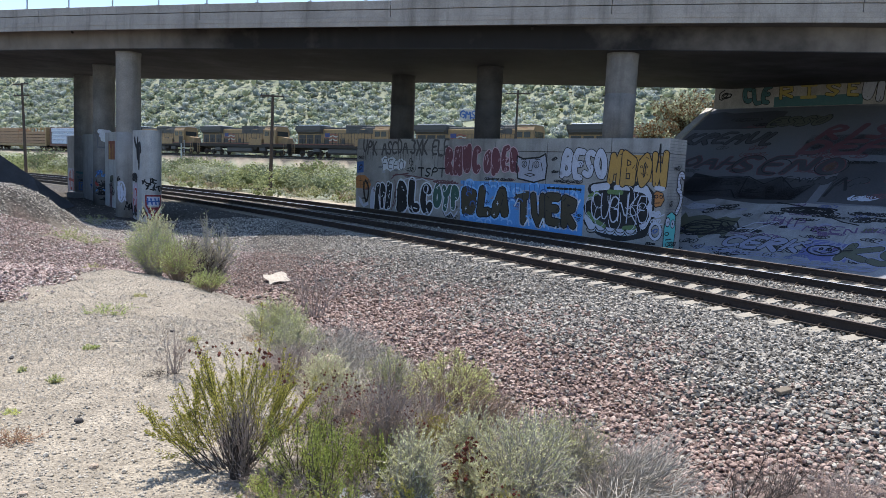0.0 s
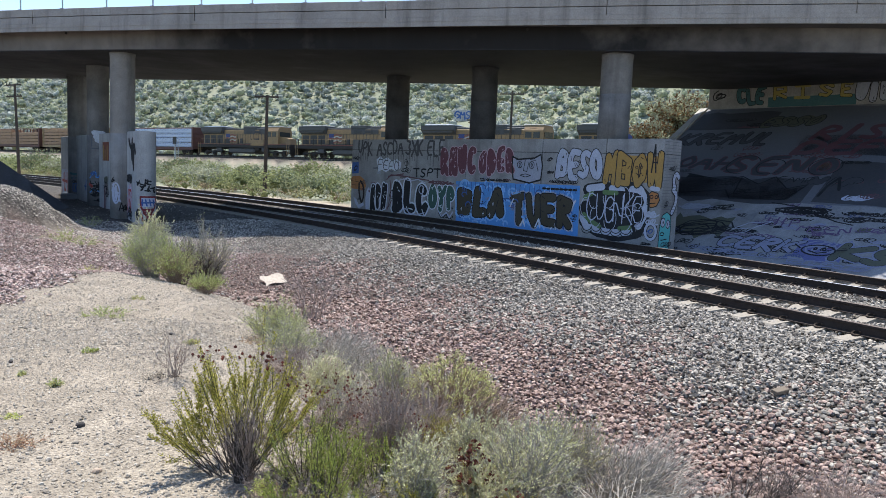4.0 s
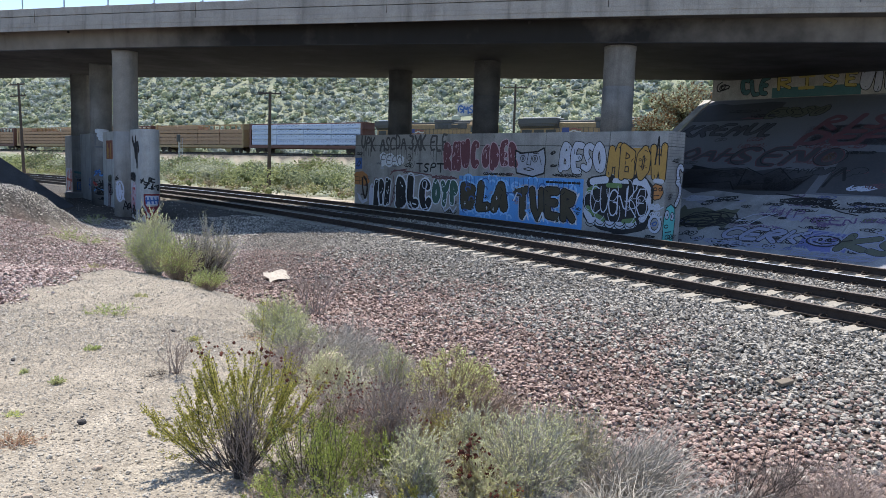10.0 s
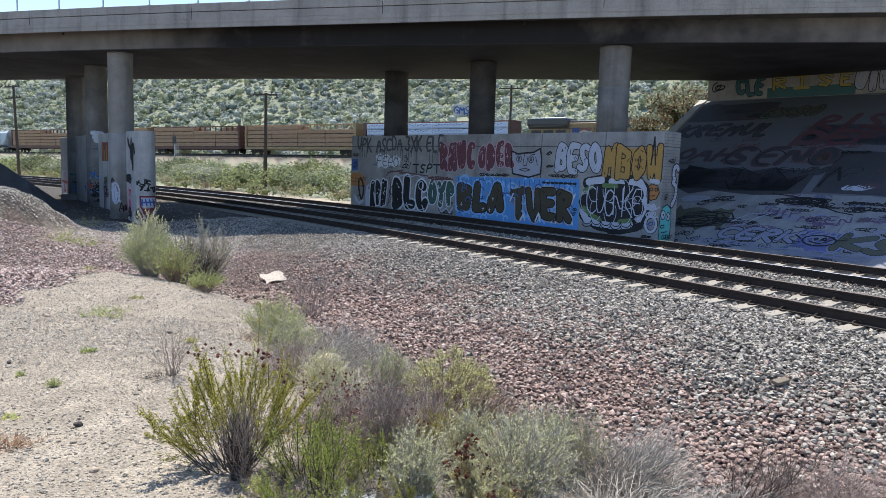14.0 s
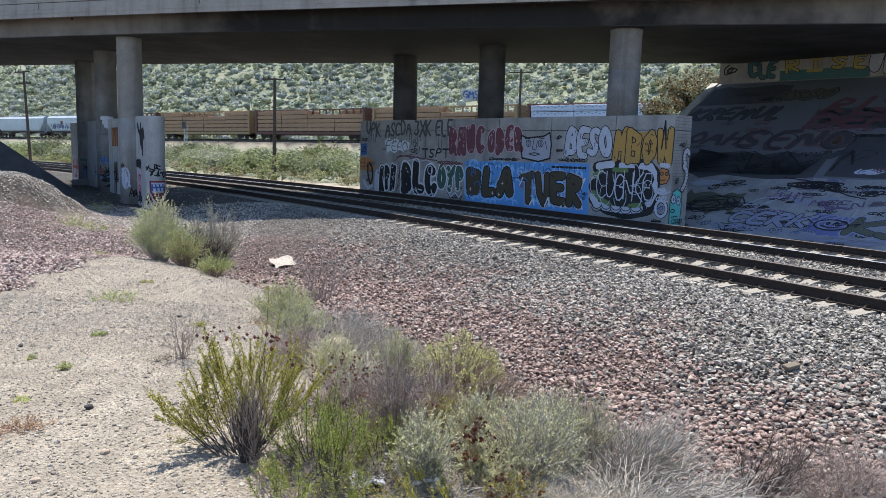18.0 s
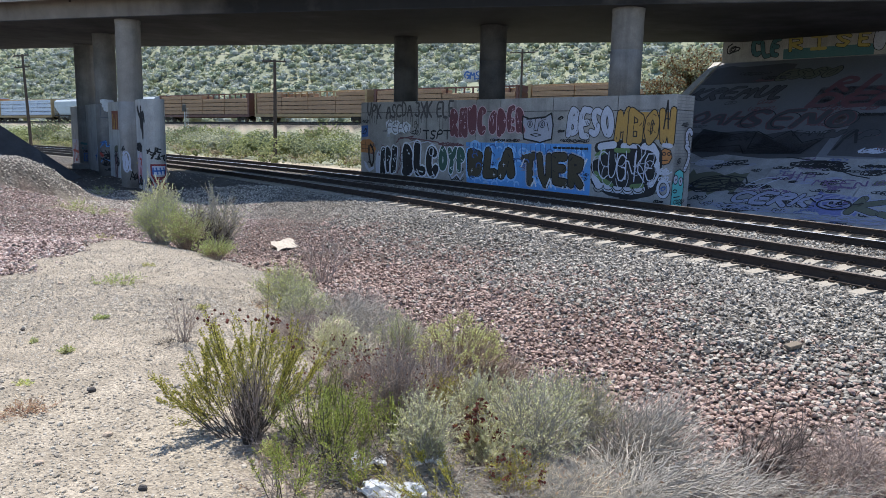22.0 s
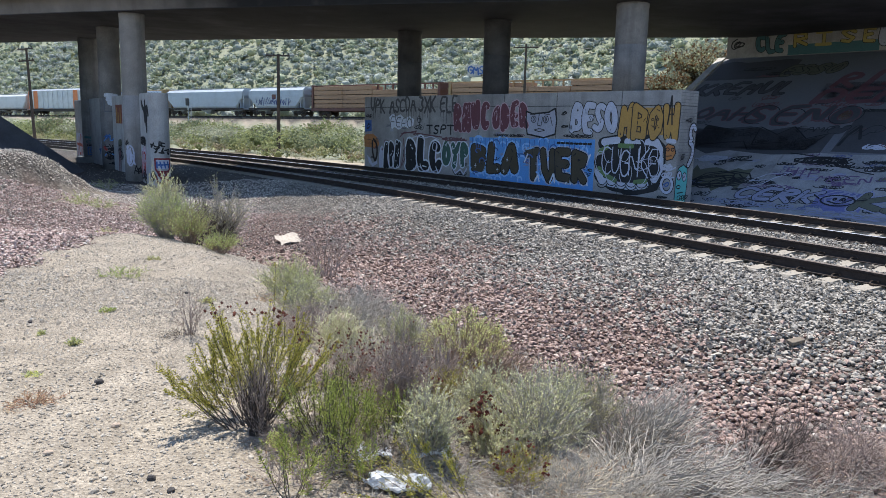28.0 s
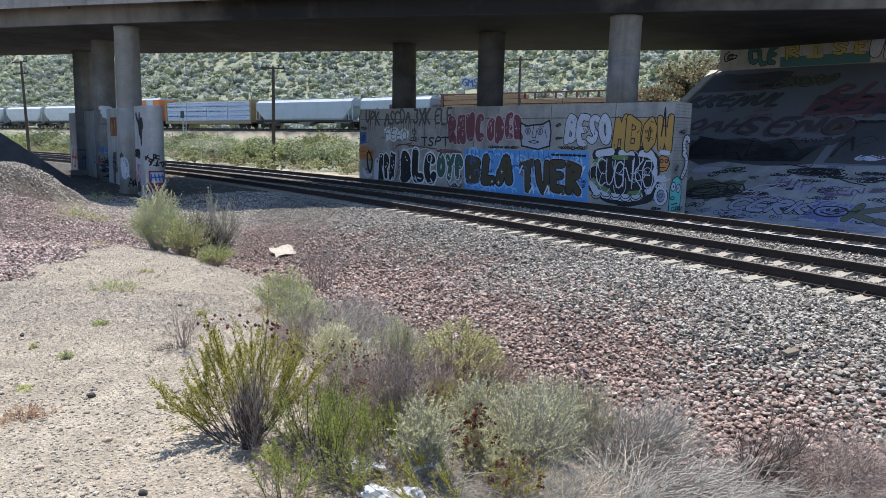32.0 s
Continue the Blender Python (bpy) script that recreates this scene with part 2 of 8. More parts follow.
def mesh_np(name, verts, faces, material, parent=None, label="", smooth=False):
    verts, faces = np.asarray(verts, float), np.asarray(faces, int)
    me = bpy.data.meshes.new(name)
    k = faces.shape[1]
    me.vertices.add(len(verts))
    me.vertices.foreach_set("co", verts.ravel())
    me.loops.add(faces.size)
    me.loops.foreach_set("vertex_index", faces.ravel())
    me.polygons.add(len(faces))
    me.polygons.foreach_set("loop_start", np.arange(0, faces.size, k))
    me.polygons.foreach_set("loop_total", np.full(len(faces), k))
    me.polygons.foreach_set("use_smooth", np.full(len(faces), bool(smooth)))
    me.update(calc_edges=True)
    me.materials.append(material)
    ob = new(name, me)
    if parent:
        ob.parent = parent
    if label:
        ob["label"] = label
    return ob


def empty(name, m=None):
    ob = new(name)
    if m:
        ob.matrix_basis = m
    return ob


def box(bm, c, s, m=None, bevel=0.0):
    r = bmesh.ops.create_cube(bm, size=1.0)
    vs = r["verts"]
    for v in vs:
        v.co = Vector((c[0] + v.co.x * s[0], c[1] + v.co.y * s[1], c[2] + v.co.z * s[2]))
    if bevel:
        es = list({e for v in vs for e in v.link_edges})
        out = bmesh.ops.bevel(bm, geom=es, offset=bevel, segments=1, affect="EDGES")
        vs = list({v for f in out["faces"] for v in f.verts} | {v for v in vs if v.is_valid})
    if m:
        bmesh.ops.transform(bm, matrix=m, verts=vs)
    return vs


def boxed(*items, bevel=0.0):
    bm = bmesh.new()
    for it in items:
        box(bm, *it, bevel=bevel)
    return bm


def tube(bm, a, b, r0, r1=None, seg=8, caps=True):
    a, b = Vector(a), Vector(b)
    r1 = r0 if r1 is None else r1
    d = b - a
    res = bmesh.ops.create_cone(bm, cap_ends=caps, segments=seg, radius1=r0, radius2=r1, depth=d.length)
    m = Matrix.Translation((a + b) / 2) @ d.to_track_quat("Z", "Y").to_matrix().to_4x4()
    bmesh.ops.transform(bm, matrix=m, verts=res["verts"])
    return res["verts"]


def prism(bm, outline, z0, z1):
    """A vertical prism over a plan outline (counter-clockwise)."""
    lo = [bm.verts.new((x, y, z0)) for x, y in outline]
    hi = [bm.verts.new((x, y, z1)) for x, y in outline]
    n = len(outline)
    bm.faces.new(lo[::-1])
    bm.faces.new(hi)
    for i in range(n):
        bm.faces.new((lo[i], lo[(i + 1) % n], hi[(i + 1) % n], hi[i]))


def loft(bm, sections, closed=True, caps=True):
    """Faces between successive outlines of points."""
    rows = [[bm.verts.new(p) for p in sec] for sec in sections]
    n = len(rows[0])
    for a, b in zip(rows, rows[1:]):
        for i in range(n if closed else n - 1):
            j = (i + 1) % n
            bm.faces.new((a[i], a[j], b[j], b[i]))
    if caps and closed:
        bm.faces.new(rows[0][::-1])
        bm.faces.new(rows[-1])
    return rows


def smooth01(t):
    t = np.clip(t, 0, 1)
    return t * t * (3 - 2 * t)

# ---- plan of the place ----
# two running tracks on one curve; r = 196 m about CEN
CEN, RAD, SPACE, CANT = np.array([-160.95, -89.41]), 196.0, 4.1, 0.06
HEAD0 = 0.58
U = np.array([-0.681, 0.733])      # along the bents, away from the camera
N = np.array([0.733, 0.681])       # across them, from the left bent to the right one
TP0, TD = np.array([-31.6, 120.5]), np.array([0.827, -0.562])   # the far line on which the freight train runs
TN = np.array([-0.562, -0.827])


def track_at(s, off):
    """Plan place and heading s metres along the first track, off metres to its far side."""
    a = HEAD0 + s / RAD
    return CEN + (RAD + off) * np.array([math.cos(a), math.sin(a)]), a


def train_z(s):
    return 3.2 + 0.007 * s


def hills(x, y):
    """Low-frequency relief, vectorised."""
    return (np.sin(x * 0.021 + 1.3) * np.cos(y * 0.017 - 0.4) + 0.6 * np.sin(x * 0.05 - y * 0.043 + 2.0)
            + 0.35 * np.sin(x * 0.11 + y * 0.09))


def lumps(x, y):
    return 0.5 * np.sin(x * 1.9 + 0.7) * np.sin(y * 1.6 - 0.3) + 0.3 * np.sin(x * 3.7 - y * 2.9) + 0.2 * np.sin(x * 7.1 + y * 6.3)


def terrain(x, y):
    """Height of the ground, and how much of it is ballast, red stone, dirt road and scrub."""
    x, y = np.asarray(x, float), np.asarray(y, float)
    off = np.hypot(x - CEN[0], y - CEN[1]) - RAD
    m = (x - TP0[0]) * TN[0] + (y - TP0[1]) * TN[1]
    # camera side: ballast shoulder, hollow, sandy ridge
    far = smooth01((y - 17) / 12)
    deep = smooth01((y - 6.5) / 5.0)
    beyond = smooth01((y - 16) / 6.0)
    hollow = -0.78 * (1 - deep) - 0.52 * deep * (1 - far) - (0.35 + 0.31 * smooth01((34 - y) / 6.0)) * far * deep
    z = np.where(off > -1.75, -0.255, -0.255 + (hollow + 0.255) * smooth01((-1.75 - off) / (5.2 - 1.5 * beyond)))
    z = np.where((np.abs(off) < 0.69) | (np.abs(off - SPACE) < 0.69), -0.213, z)
    crest = smooth01((y - 9.6) / 4.4)
    ridge = 0.40 * (1 - crest) - 0.12 * crest - 0.1 * far
    z = np.where((off > 0.85) & (off < 3.25), -0.255 + 0.095 * smooth01((off - 0.85) / 0.3) * smooth01((3.25 - off) / 0.3), z)
    z = np.where(off < -6.9, hollow + (ridge - hollow) * smooth01((-6.9 - off) / 3.6), z)
    # red gravel heap on the left
    d = (-6.4 - x) - 0.30 * (y - 9) * (y > 9)
    heap = 1.3 * smooth01(d / 5.4) * smooth01((25 - y) / 6) * smooth01((y + 4) / 8)
    mound = 1.2 * smooth01((-11.15 + 0.25 * lumps(x * 0.7, y * 0.7) - x) / 1.5) * smooth01((y - 15.5) / 6.0) * smooth01((26.0 - y) / 4.5) * smooth01((x + 19) / 4)
    heap = np.maximum(heap, mound)
    z = z + heap
    # far side: shoulder, dirt road, scrub flat, embankment of the far line, hillside
    z = np.where(off > 6.0, -0.235 - 0.35 * smooth01((off - 6.0) / 2.2), z)
    out = np.clip((off - 12) / 45, 0, 1)
    z = np.where(off > 12, z + 1.9 * out * smooth01(out), z)
    bank = smooth01((9.0 - m) / 6.0)
    s = (x - TP0[0]) * TD[0] + (y - TP0[1]) * TD[1]
    tz = 2.75 + 0.007 * np.clip(s, -150, 150)
    behind = off > 6
    z = np.where(behind, z * (1 - bank) + tz * bank, z)
    up = smooth01((-m - 9) / 150)
    hill = 42 * up * (1 + 0.55 * smooth01((-s - 30) / 140)) + 2.2 * hills(x, y) * smooth01((-m - 15) / 60)
    z = np.where(behind & (m < -6), tz + hill, z)
    near = np.hypot(x, y)
    z = z + np.where((off < -1.9) & (near < 60), 0.035 * lumps(x, y), 0.0)
    ball = np.where((off > -9.0) & (off < 8.0), smooth01((off + 8.7 - 0.5 * lumps(x, y)) / 1.4), 0.0)
    ball = np.maximum(ball * smooth01((7.6 - off) / 1.0), np.clip(heap * 7, 0, 1))
    past = smooth01((y - 11.6 + 0.9 * lumps(x * 0.7, y * 0.7) - 0.35 * np.clip(x + 5.5, 0, 9)) / 1.2) * (y < 60) * (off < 0)
    ball = np.maximum(ball, past * (1 - 0.45 * smooth01((y - 17.2 + 0.6 * lumps(x, y)) / 1.5)))
    side = smooth01((-4.45 - 0.14 * (y - 7.5) - x + 0.25 * lumps(x * 1.5, y * 1.5)) / 0.45) * (y < 40) * (y > -20)
    ball = np.maximum(ball, side * (1 - 0.45 * smooth01((y - 17.2 + 0.6 * lumps(x, y)) / 1.5)))
    ball = np.maximum(ball, np.where(np.abs(m) < 5.0, 1.0, 0.0))
    red = np.where(off < -1.75, smooth01((-2.9 - off + 1.1 * lumps(x * 0.6, y * 0.6)) / 3.2), 0.0)
    red = np.where(heap > 0.05, 0.95 + 0.2 * lumps(x, y) - 0.85 * smooth01((heap - 0.30 + 0.15 * lumps(x * 0.8, y * 0.8)) / 0.35), red)
    red = np.where(mound > 0.25, red * 0.35, red)
    red = np.where((y > 11) & (off < -7) & (mound < 0.25), np.maximum(red, 0.85), red)
    red = np.where(y > 21, red * 0.25, red)
    dirt = np.where((off > 7.0) & (off < 16.0), smooth01((off - 7.0) / 0.8) * smooth01((16.0 - off) / 3.0), 0.0)
    dirt = np.maximum(dirt, np.where((np.abs(m - 5.9) < 1.0 + 0.5 * np.sin(s * 0.35) + 0.4 * np.sin(s * 0.13)) & behind & (s > -60) & (s < 25), 0.4, 0.0))
    scrub = np.where((off > 12.5) & (np.abs(m) > 5.6), smooth01((off - 12.5) / 4.0), 0.0)
    scrub = np.maximum(scrub, smooth01((near - 70) / 30) * (off < -6))
    litter = smooth01((x + 0.95 + 0.25 * lumps(x, y)) / 0.5) * smooth01((off + 11.3) / 0.5) * smooth01((-7.6 - off) / 1.0) * (y < 7.5) * smooth01((y - 2.3 + 0.5 * lumps(x * 2, y * 2)) / 0.7)
    return z, ball, np.clip(red, 0, 1), dirt, scrub, litter


def ground_z(x, y):
    return float(terrain(x, y)[0])


def make_ground():
    fine = np.linspace(radians(50), radians(132), 250)
    coarse = np.linspace(radians(132), radians(410), 90)[1:-1]
    ang = np.concatenate([fine, coarse])
    rad = np.concatenate([[0.4], 0.8 * 1.028 ** np.arange(0, 300)])
    A, R = np.meshgrid(ang, rad)
    X, Y = R * np.cos(A), R * np.sin(A)
    z, *masks = terrain(X, Y)
    V = np.stack([X, Y, z], -1).reshape(-1, 3)
    n, k = len(rad), len(ang)
    i, j = np.meshgrid(np.arange(n - 1), np.arange(k), indexing="ij")
    a, b = i * k + j, i * k + (j + 1) % k
    F = np.stack([a, a + k, b + k, b], -1).reshape(-1, 4)
    # close the middle under the camera
    V = np.vstack([V, [0, 0, ground_z(0, 0)]])
    ob = mesh_np("ground", V, F, M["ground"], smooth=True)
    bm = bmesh.new()
    bm.from_mesh(ob.data)
    bm.verts.ensure_lookup_table()
    for q in range(k):
        bm.faces.new((bm.verts[q], bm.verts[(q + 1) % k], bm.verts[n * k]))
    bm.to_mesh(ob.data)
    bm.free()
    for name, vals in zip(("ballast", "red", "dirt", "scrub", "litter"), masks):
        at = ob.data.attributes.new(name, "FLOAT", "POINT")
        at.data.foreach_set("value", np.append(vals.ravel(), 0.0).astype(np.float32))
    tagged(ob, "pale sandy earth, stone ballast and dry scrub land", "ground", kind="structure")
    return ob


ground = make_ground()

# ---- bridge ----
SOFFIT = 6.33


def near_edge(x):
    return 26.6 - 0.25 * x + 0.0025 * x * x


def far_edge(x):
    return 36.75 - 0.23 * x + 0.0018 * x * x


def edge_sag(x):
    """The deck edge dips a little towards the left."""
    return -0.17 + 0.15 * min(1.0, max(0.0, (x + 3) / 15))


def bridge_strip(x0, x1, profile, step=3.0):
    """Loft of a cross-section; profile points are (edge, out, z): edge 0 near, 1 far, out = metres outwards."""
    n = max(1, round((x1 - x0) / step))
    secs = []
    for i in range(n + 1):
        x = x0 + (x1 - x0) * i / n
        sec = []
        for e, o, z in profile:
            y = near_edge(x) - o * 1.03 if e == 0 else far_edge(x) + o * 1.03
            sec.append((x, y, z + (edge_sag(x) if e == 0 and o > 0.3 else 0.0)))
        secs.append(sec)
    bm = bmesh.new()
    loft(bm, secs)
    bmesh.ops.recalc_face_normals(bm, faces=bm.faces)
    return bm


bridge = tagged(empty("road_bridge", pose(0, 0, 0)), "grey concrete box girder road bridge over the tracks", "bridge")
BX0, BX1 = -46.0, 40.0
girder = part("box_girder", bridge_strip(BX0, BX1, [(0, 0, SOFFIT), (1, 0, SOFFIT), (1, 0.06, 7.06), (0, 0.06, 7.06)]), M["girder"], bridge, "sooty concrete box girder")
part("soffit", bridge_strip(BX0, BX1, [(0, -0.01, SOFFIT - 0.03), (1, -0.01, SOFFIT - 0.03), (1, -0.01, SOFFIT - 0.004), (0, -0.01, SOFFIT - 0.004)]), M["underside"], bridge, "concrete underside coloured dark for soot and shade")
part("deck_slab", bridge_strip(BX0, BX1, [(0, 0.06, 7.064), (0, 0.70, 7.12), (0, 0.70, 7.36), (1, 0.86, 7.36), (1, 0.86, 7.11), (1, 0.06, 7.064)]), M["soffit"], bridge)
# lit edge beam and the barrier sections on it, with open joints
part("edge_beam", bridge_strip(BX0, BX1, [(0, 0.704, 7.09), (0, 0.78, 7.09), (0, 0.78, 7.235), (0, 0.77, 7.24), (0, 0.77, 7.255), (0, 0.78, 7.26), (0, 0.78, 7.395), (0, 0.704, 7.395)]), M["barrier"], bridge, "pale grey concrete edge beam")
bx = BX0
while bx < BX1 - 0.1:
    x1 = min(bx + 7.3, BX1)
    part("barrier_section", bridge_strip(bx + 0.012, x1 - 0.012, [(0, 0.765, 7.40), (0, 0.755, 7.655), (0, 0.735, 7.66), (0, 0.735, 7.68), (0, 0.765, 7.685), (0, 0.76, 7.97), (0, 0.75, 7.98), (0, 0.55, 7.98), (0, 0.40, 7.364), (0, 0.70, 7.364), (0, 0.70, 7.40)]), M["barrier"], bridge,
         "streaked grey concrete parapet section")
    part("barrier_section", bridge_strip(bx + 0.012, x1 - 0.012, [(1, 0.90, 7.424), (1, 0.885, 8.12), (1, 0.64, 8.12), (1, 0.50, 7.364), (1, 0.86, 7.364), (1, 0.86, 7.424)]), M["barrier"], bridge,
         "streaked grey concrete parapet section")
    # near-black strip laid in the groove to paint its line of shade
    part("parapet_groove", bridge_strip(bx + 0.012, x1 - 0.012, [(0, 0.739, 7.661), (0, 0.737, 7.661), (0, 0.737, 7.679), (0, 0.739, 7.679)]), M["soot"], bridge)
    bx = x1
M["galv"] = painted("galvanised_steel", (0.42, 0.44, 0.46), 0.45, 0.1, 12, 0.8)
bm = bmesh.new()
tube(bm, (0, 0, 0), (0, 0, 1.9), 0.03, seg=8)
box(bm, (0, 0, 0.01), (0.14, 0.14, 0.02))
post0 = None
x = -40.0
while x < 36:
    m = pose(x, near_edge(x) - 0.66 * 1.03, 7.98 + edge_sag(x))
    if post0 is None:
        post0 = part("fence_post", bm, M["galv"], bridge, "thin galvanised fence post")
        post0.matrix_basis = m
    else:
        share("fence_post", post0, bridge, m)
    x += 2.05
bm = bmesh.new()
pts = [Vector((x, near_edge(x) - 0.68, 9.86 + edge_sag(x))) for x in np.linspace(-40, 36, 20)]
for a, b in zip(pts, pts[1:]):
    tube(bm, a, b, 0.02, seg=6)
part("fence_top_rail", bm, M["galv"], bridge)
# weep holes under the overhang
for x in np.arange(-40, 36, 6.1):
    bm = bmesh.new()
    tube(bm, (x, near_edge(x) - 0.06, 6.98), (x, near_edge(x) - 0.10, 6.98), 0.05, seg=8)
    part("drain_outlet", bm, M["soot"], bridge)


def column(x, y, z0, seg=40, material=None, r=0.535):
    bm = bmesh.new()
    prof = [(r, z0), (r, z0 + (SOFFIT - z0) * 0.52), (r - 0.012, z0 + (SOFFIT - z0) * 0.52 + 0.012), (r, z0 + (SOFFIT - z0) * 0.52 + 0.024),
            (r, SOFFIT - 0.16), (r + 0.015, SOFFIT - 0.15), (r + 0.015, SOFFIT + 0.05)]
    loft(bm, [[(x + q * math.cos(a), y + q * math.sin(a), z) for a in np.linspace(0, 2 * math.pi, seg, endpoint=False)] for q, z in prof])
    ob = part("column", bm, material or M["column"], bridge, "round grey concrete bridge column", smooth=True)
    return ob


WALL_A, WALL_B, WALL_TOP, WALL_T = np.array([7.14, 24.01]), np.array([-4.43, 36.43]), 3.39, 1.07
COLS_R = [(5.91, 26.13), (1.60, 30.77), (-2.18, 34.84)]
COLS_L = [(-13.41, 31.3), (-16.60, 36.0), (-20.02, 41.0)]
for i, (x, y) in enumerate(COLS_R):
    # the two inner columns take the copy with shade in its colour
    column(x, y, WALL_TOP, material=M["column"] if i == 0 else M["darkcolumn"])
for x, y in COLS_L:
    column(x, y, -0.6, r=0.49, material=M["leftcolumn"] if y < 33 else M["column"])
bm = bmesh.new()
loft(bm, [[(COLS_L[2][0] + q * math.cos(a), COLS_L[2][1] + q * math.sin(a), z) for a in np.linspace(0, 2 * math.pi, 28, endpoint=False)] for q, z in ((0.86, -0.7), (0.86, -0.10), (0.80, -0.04), (0.5, -0.04))])
part("footing", bm, M["column"], bridge, "low round concrete footing")

# crash wall of the right bent, in cast panels with recessed joints
wall = tagged(empty("crash_wall", pose(WALL_A[0], WALL_A[1], 0, rz=math.degrees(math.atan2(U[1], U[0])))), "grey concrete crash wall covered in graffiti beside the track", "wall")
WL = float(np.linalg.norm(WALL_B - WALL_A))
cuts = [0.0, 2.23, 5.05, 7.7, 9.07, 12.85, WL]
for a, b in zip(cuts, cuts[1:]):
    for z0, z1 in ((-0.6, 2.89), (2.912, WALL_TOP)):
        part("wall_panel", boxed((((a + b) / 2, -WALL_T / 2, (z0 + z1) / 2), (b - a - 0.028, WALL_T, z1 - z0)), bevel=0.008), M["wallgrey"], wall)
part("joint_core", boxed(((WL / 2, -WALL_T / 2, 1.36), (WL - 0.06, WALL_T - 0.05, 3.9))), M["soot"], wall)

# crash wall of the left bent, thinner than its columns, with a rounded end
UL = np.array([-0.577, 0.817])
lw = tagged(empty("crash_wall", pose(COLS_L[0][0] - 2.35 * UL[0] + 0.37, COLS_L[0][1] - 2.35 * UL[1] + 0.26, 0, rz=math.degrees(math.atan2(UL[1], UL[0])))),
            "pale concrete crash wall with a rounded end, sprayed with graffiti", "wall")
LL = 2.35 * 2 + 2.4 + float(np.hypot(COLS_L[2][0] - COLS_L[0][0], COLS_L[2][1] - COLS_L[0][1]))
LT, LTOP = 0.78, 3.1
bm = bmesh.new()
ring = [(0.4 - 0.4 * math.cos(a), LT / 2 * math.sin(a)) for a in np.linspace(-math.pi / 2, math.pi / 2, 13)]
prism(bm, [(x, y) for x, y in ring] + [(0.9, LT / 2), (0.9, -LT / 2)][:2], -0.7, LTOP)
bmesh.ops.recalc_face_normals(bm, faces=bm.faces)
part("rounded_end", bm, M["palewall"], lw)
part("wall_panel", boxed((((0.92 + LL) / 2, 0, (LTOP - 0.7) / 2), (LL - 0.92, LT, LTOP + 0.7)), bevel=0.01), M["palewall"], lw)

# slope paving and abutment on the right
TOPC = np.array([12.2, 34.7])


def on_slope(a, b):
    """a metres along the top edge towards the camera, b metres down the slope in plan."""
    p = TOPC - U * a - N * b
    return Vector((p[0], p[1], 5.43 - 0.585 * b))


SL_N = (on_slope(1, 0) - on_slope(0, 0)).cross(on_slope(0, 1) - on_slope(0, 0)).normalized()
if SL_N.z < 0:
    SL_N = -SL_N
paving = tagged(empty("slope_paving", pose(0, 0, 0)), "dark concrete slope paving under the bridge, painted with graffiti", "slope", kind="structure")
for i, a in enumerate(np.arange(0, 24, 3.0)):
    for b0, b1 in ((0, 3.3), (3.3, 6.6), (6.6, 10.6)):
        bm = bmesh.new()
        q = [on_slope(a + 0.008, b0 + 0.008), on_slope(a + 2.992, b0 + 0.008), on_slope(a + 2.992, b1 - 0.008), on_slope(a + 0.008, b1 - 0.008)]
        loft(bm, [[p - SL_N * 0.25 for p in q], q])
        bmesh.ops.recalc_face_normals(bm, faces=bm.faces)
        part("paving_slab", bm, M["paving"], paving)
bm = bmesh.new()
loft(bm, [[on_slope(-0.35, b) + SL_N * k for b, k in ((0, -0.3), (10.6, -0.3), (10.6, 0.06), (0, 0.06))], [on_slope(-0.01, b) + SL_N * k for b, k in ((0, -0.3), (10.6, -0.3), (10.6, 0.06), (0, 0.06))]])
bmesh.ops.recalc_face_normals(bm, faces=bm.faces)
part("edge_curb", bm, M["curb"], paving, "pale concrete edging")
bm = bmesh.new()
loft(bm, [[on_slope(a, -0.02) + Vector((N[0] * k, N[1] * k, z)) for k, z in ((0, -0.6), (1.2, -0.6), (1.2, 1.2), (0, 1.2))] for a in (0, 24)])
bmesh.ops.recalc_face_normals(bm, faces=bm.faces)
abut = tagged(part("abutment_wall", bm, M["concrete"]), "concrete abutment wall with painted letters under the deck", "abutment", kind="structure")
# earth fill behind the abutment
bm = bmesh.new()
loft(bm, [[on_slope(a, 0.02) + Vector((N[0] * k, N[1] * k, z)) for k, z in ((0.02, -0.3), (9, -7), (30, -7), (30, 0.3), (1.25, 0.3))] for a in (-0.2, 26)])
bmesh.ops.recalc_face_normals(bm, faces=bm.faces)
M["soil"] = painted("bank_soil", (0.36, 0.30, 0.22), 0.95, 0.25, 1.5, 0.0, 0.5, (0.16, 0.16, 0.07), 0.6)
tagged(part("embankment", bm, M["soil"]), "dry earth embankment behind the abutment", "embankment", kind="structure")

# left embankment: paved cheek that falls to the right
bm = bmesh.new()
R0, R1 = Vector((-16.6, 33.2, -0.3)), Vector((-30.0, 33.2, 8.2))
back = Vector((UL[0], UL[1], 0)) * 13
secs = []
for k in np.linspace(0, 1, 8):
    r = R0.lerp(R1, k)
    foot = Vector((r.x - 0.5, r.y - 1.2 - 1.1 * max(r.z, 0) * 0.6, -0.6))
    secs.append([foot, r, r + back, Vector((r.x + back.x, r.y + back.y, -0.8))])
loft(bm, secs)
bmesh.ops.recalc_face_normals(bm, faces=bm.faces)
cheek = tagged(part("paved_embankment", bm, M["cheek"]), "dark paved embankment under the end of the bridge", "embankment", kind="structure")

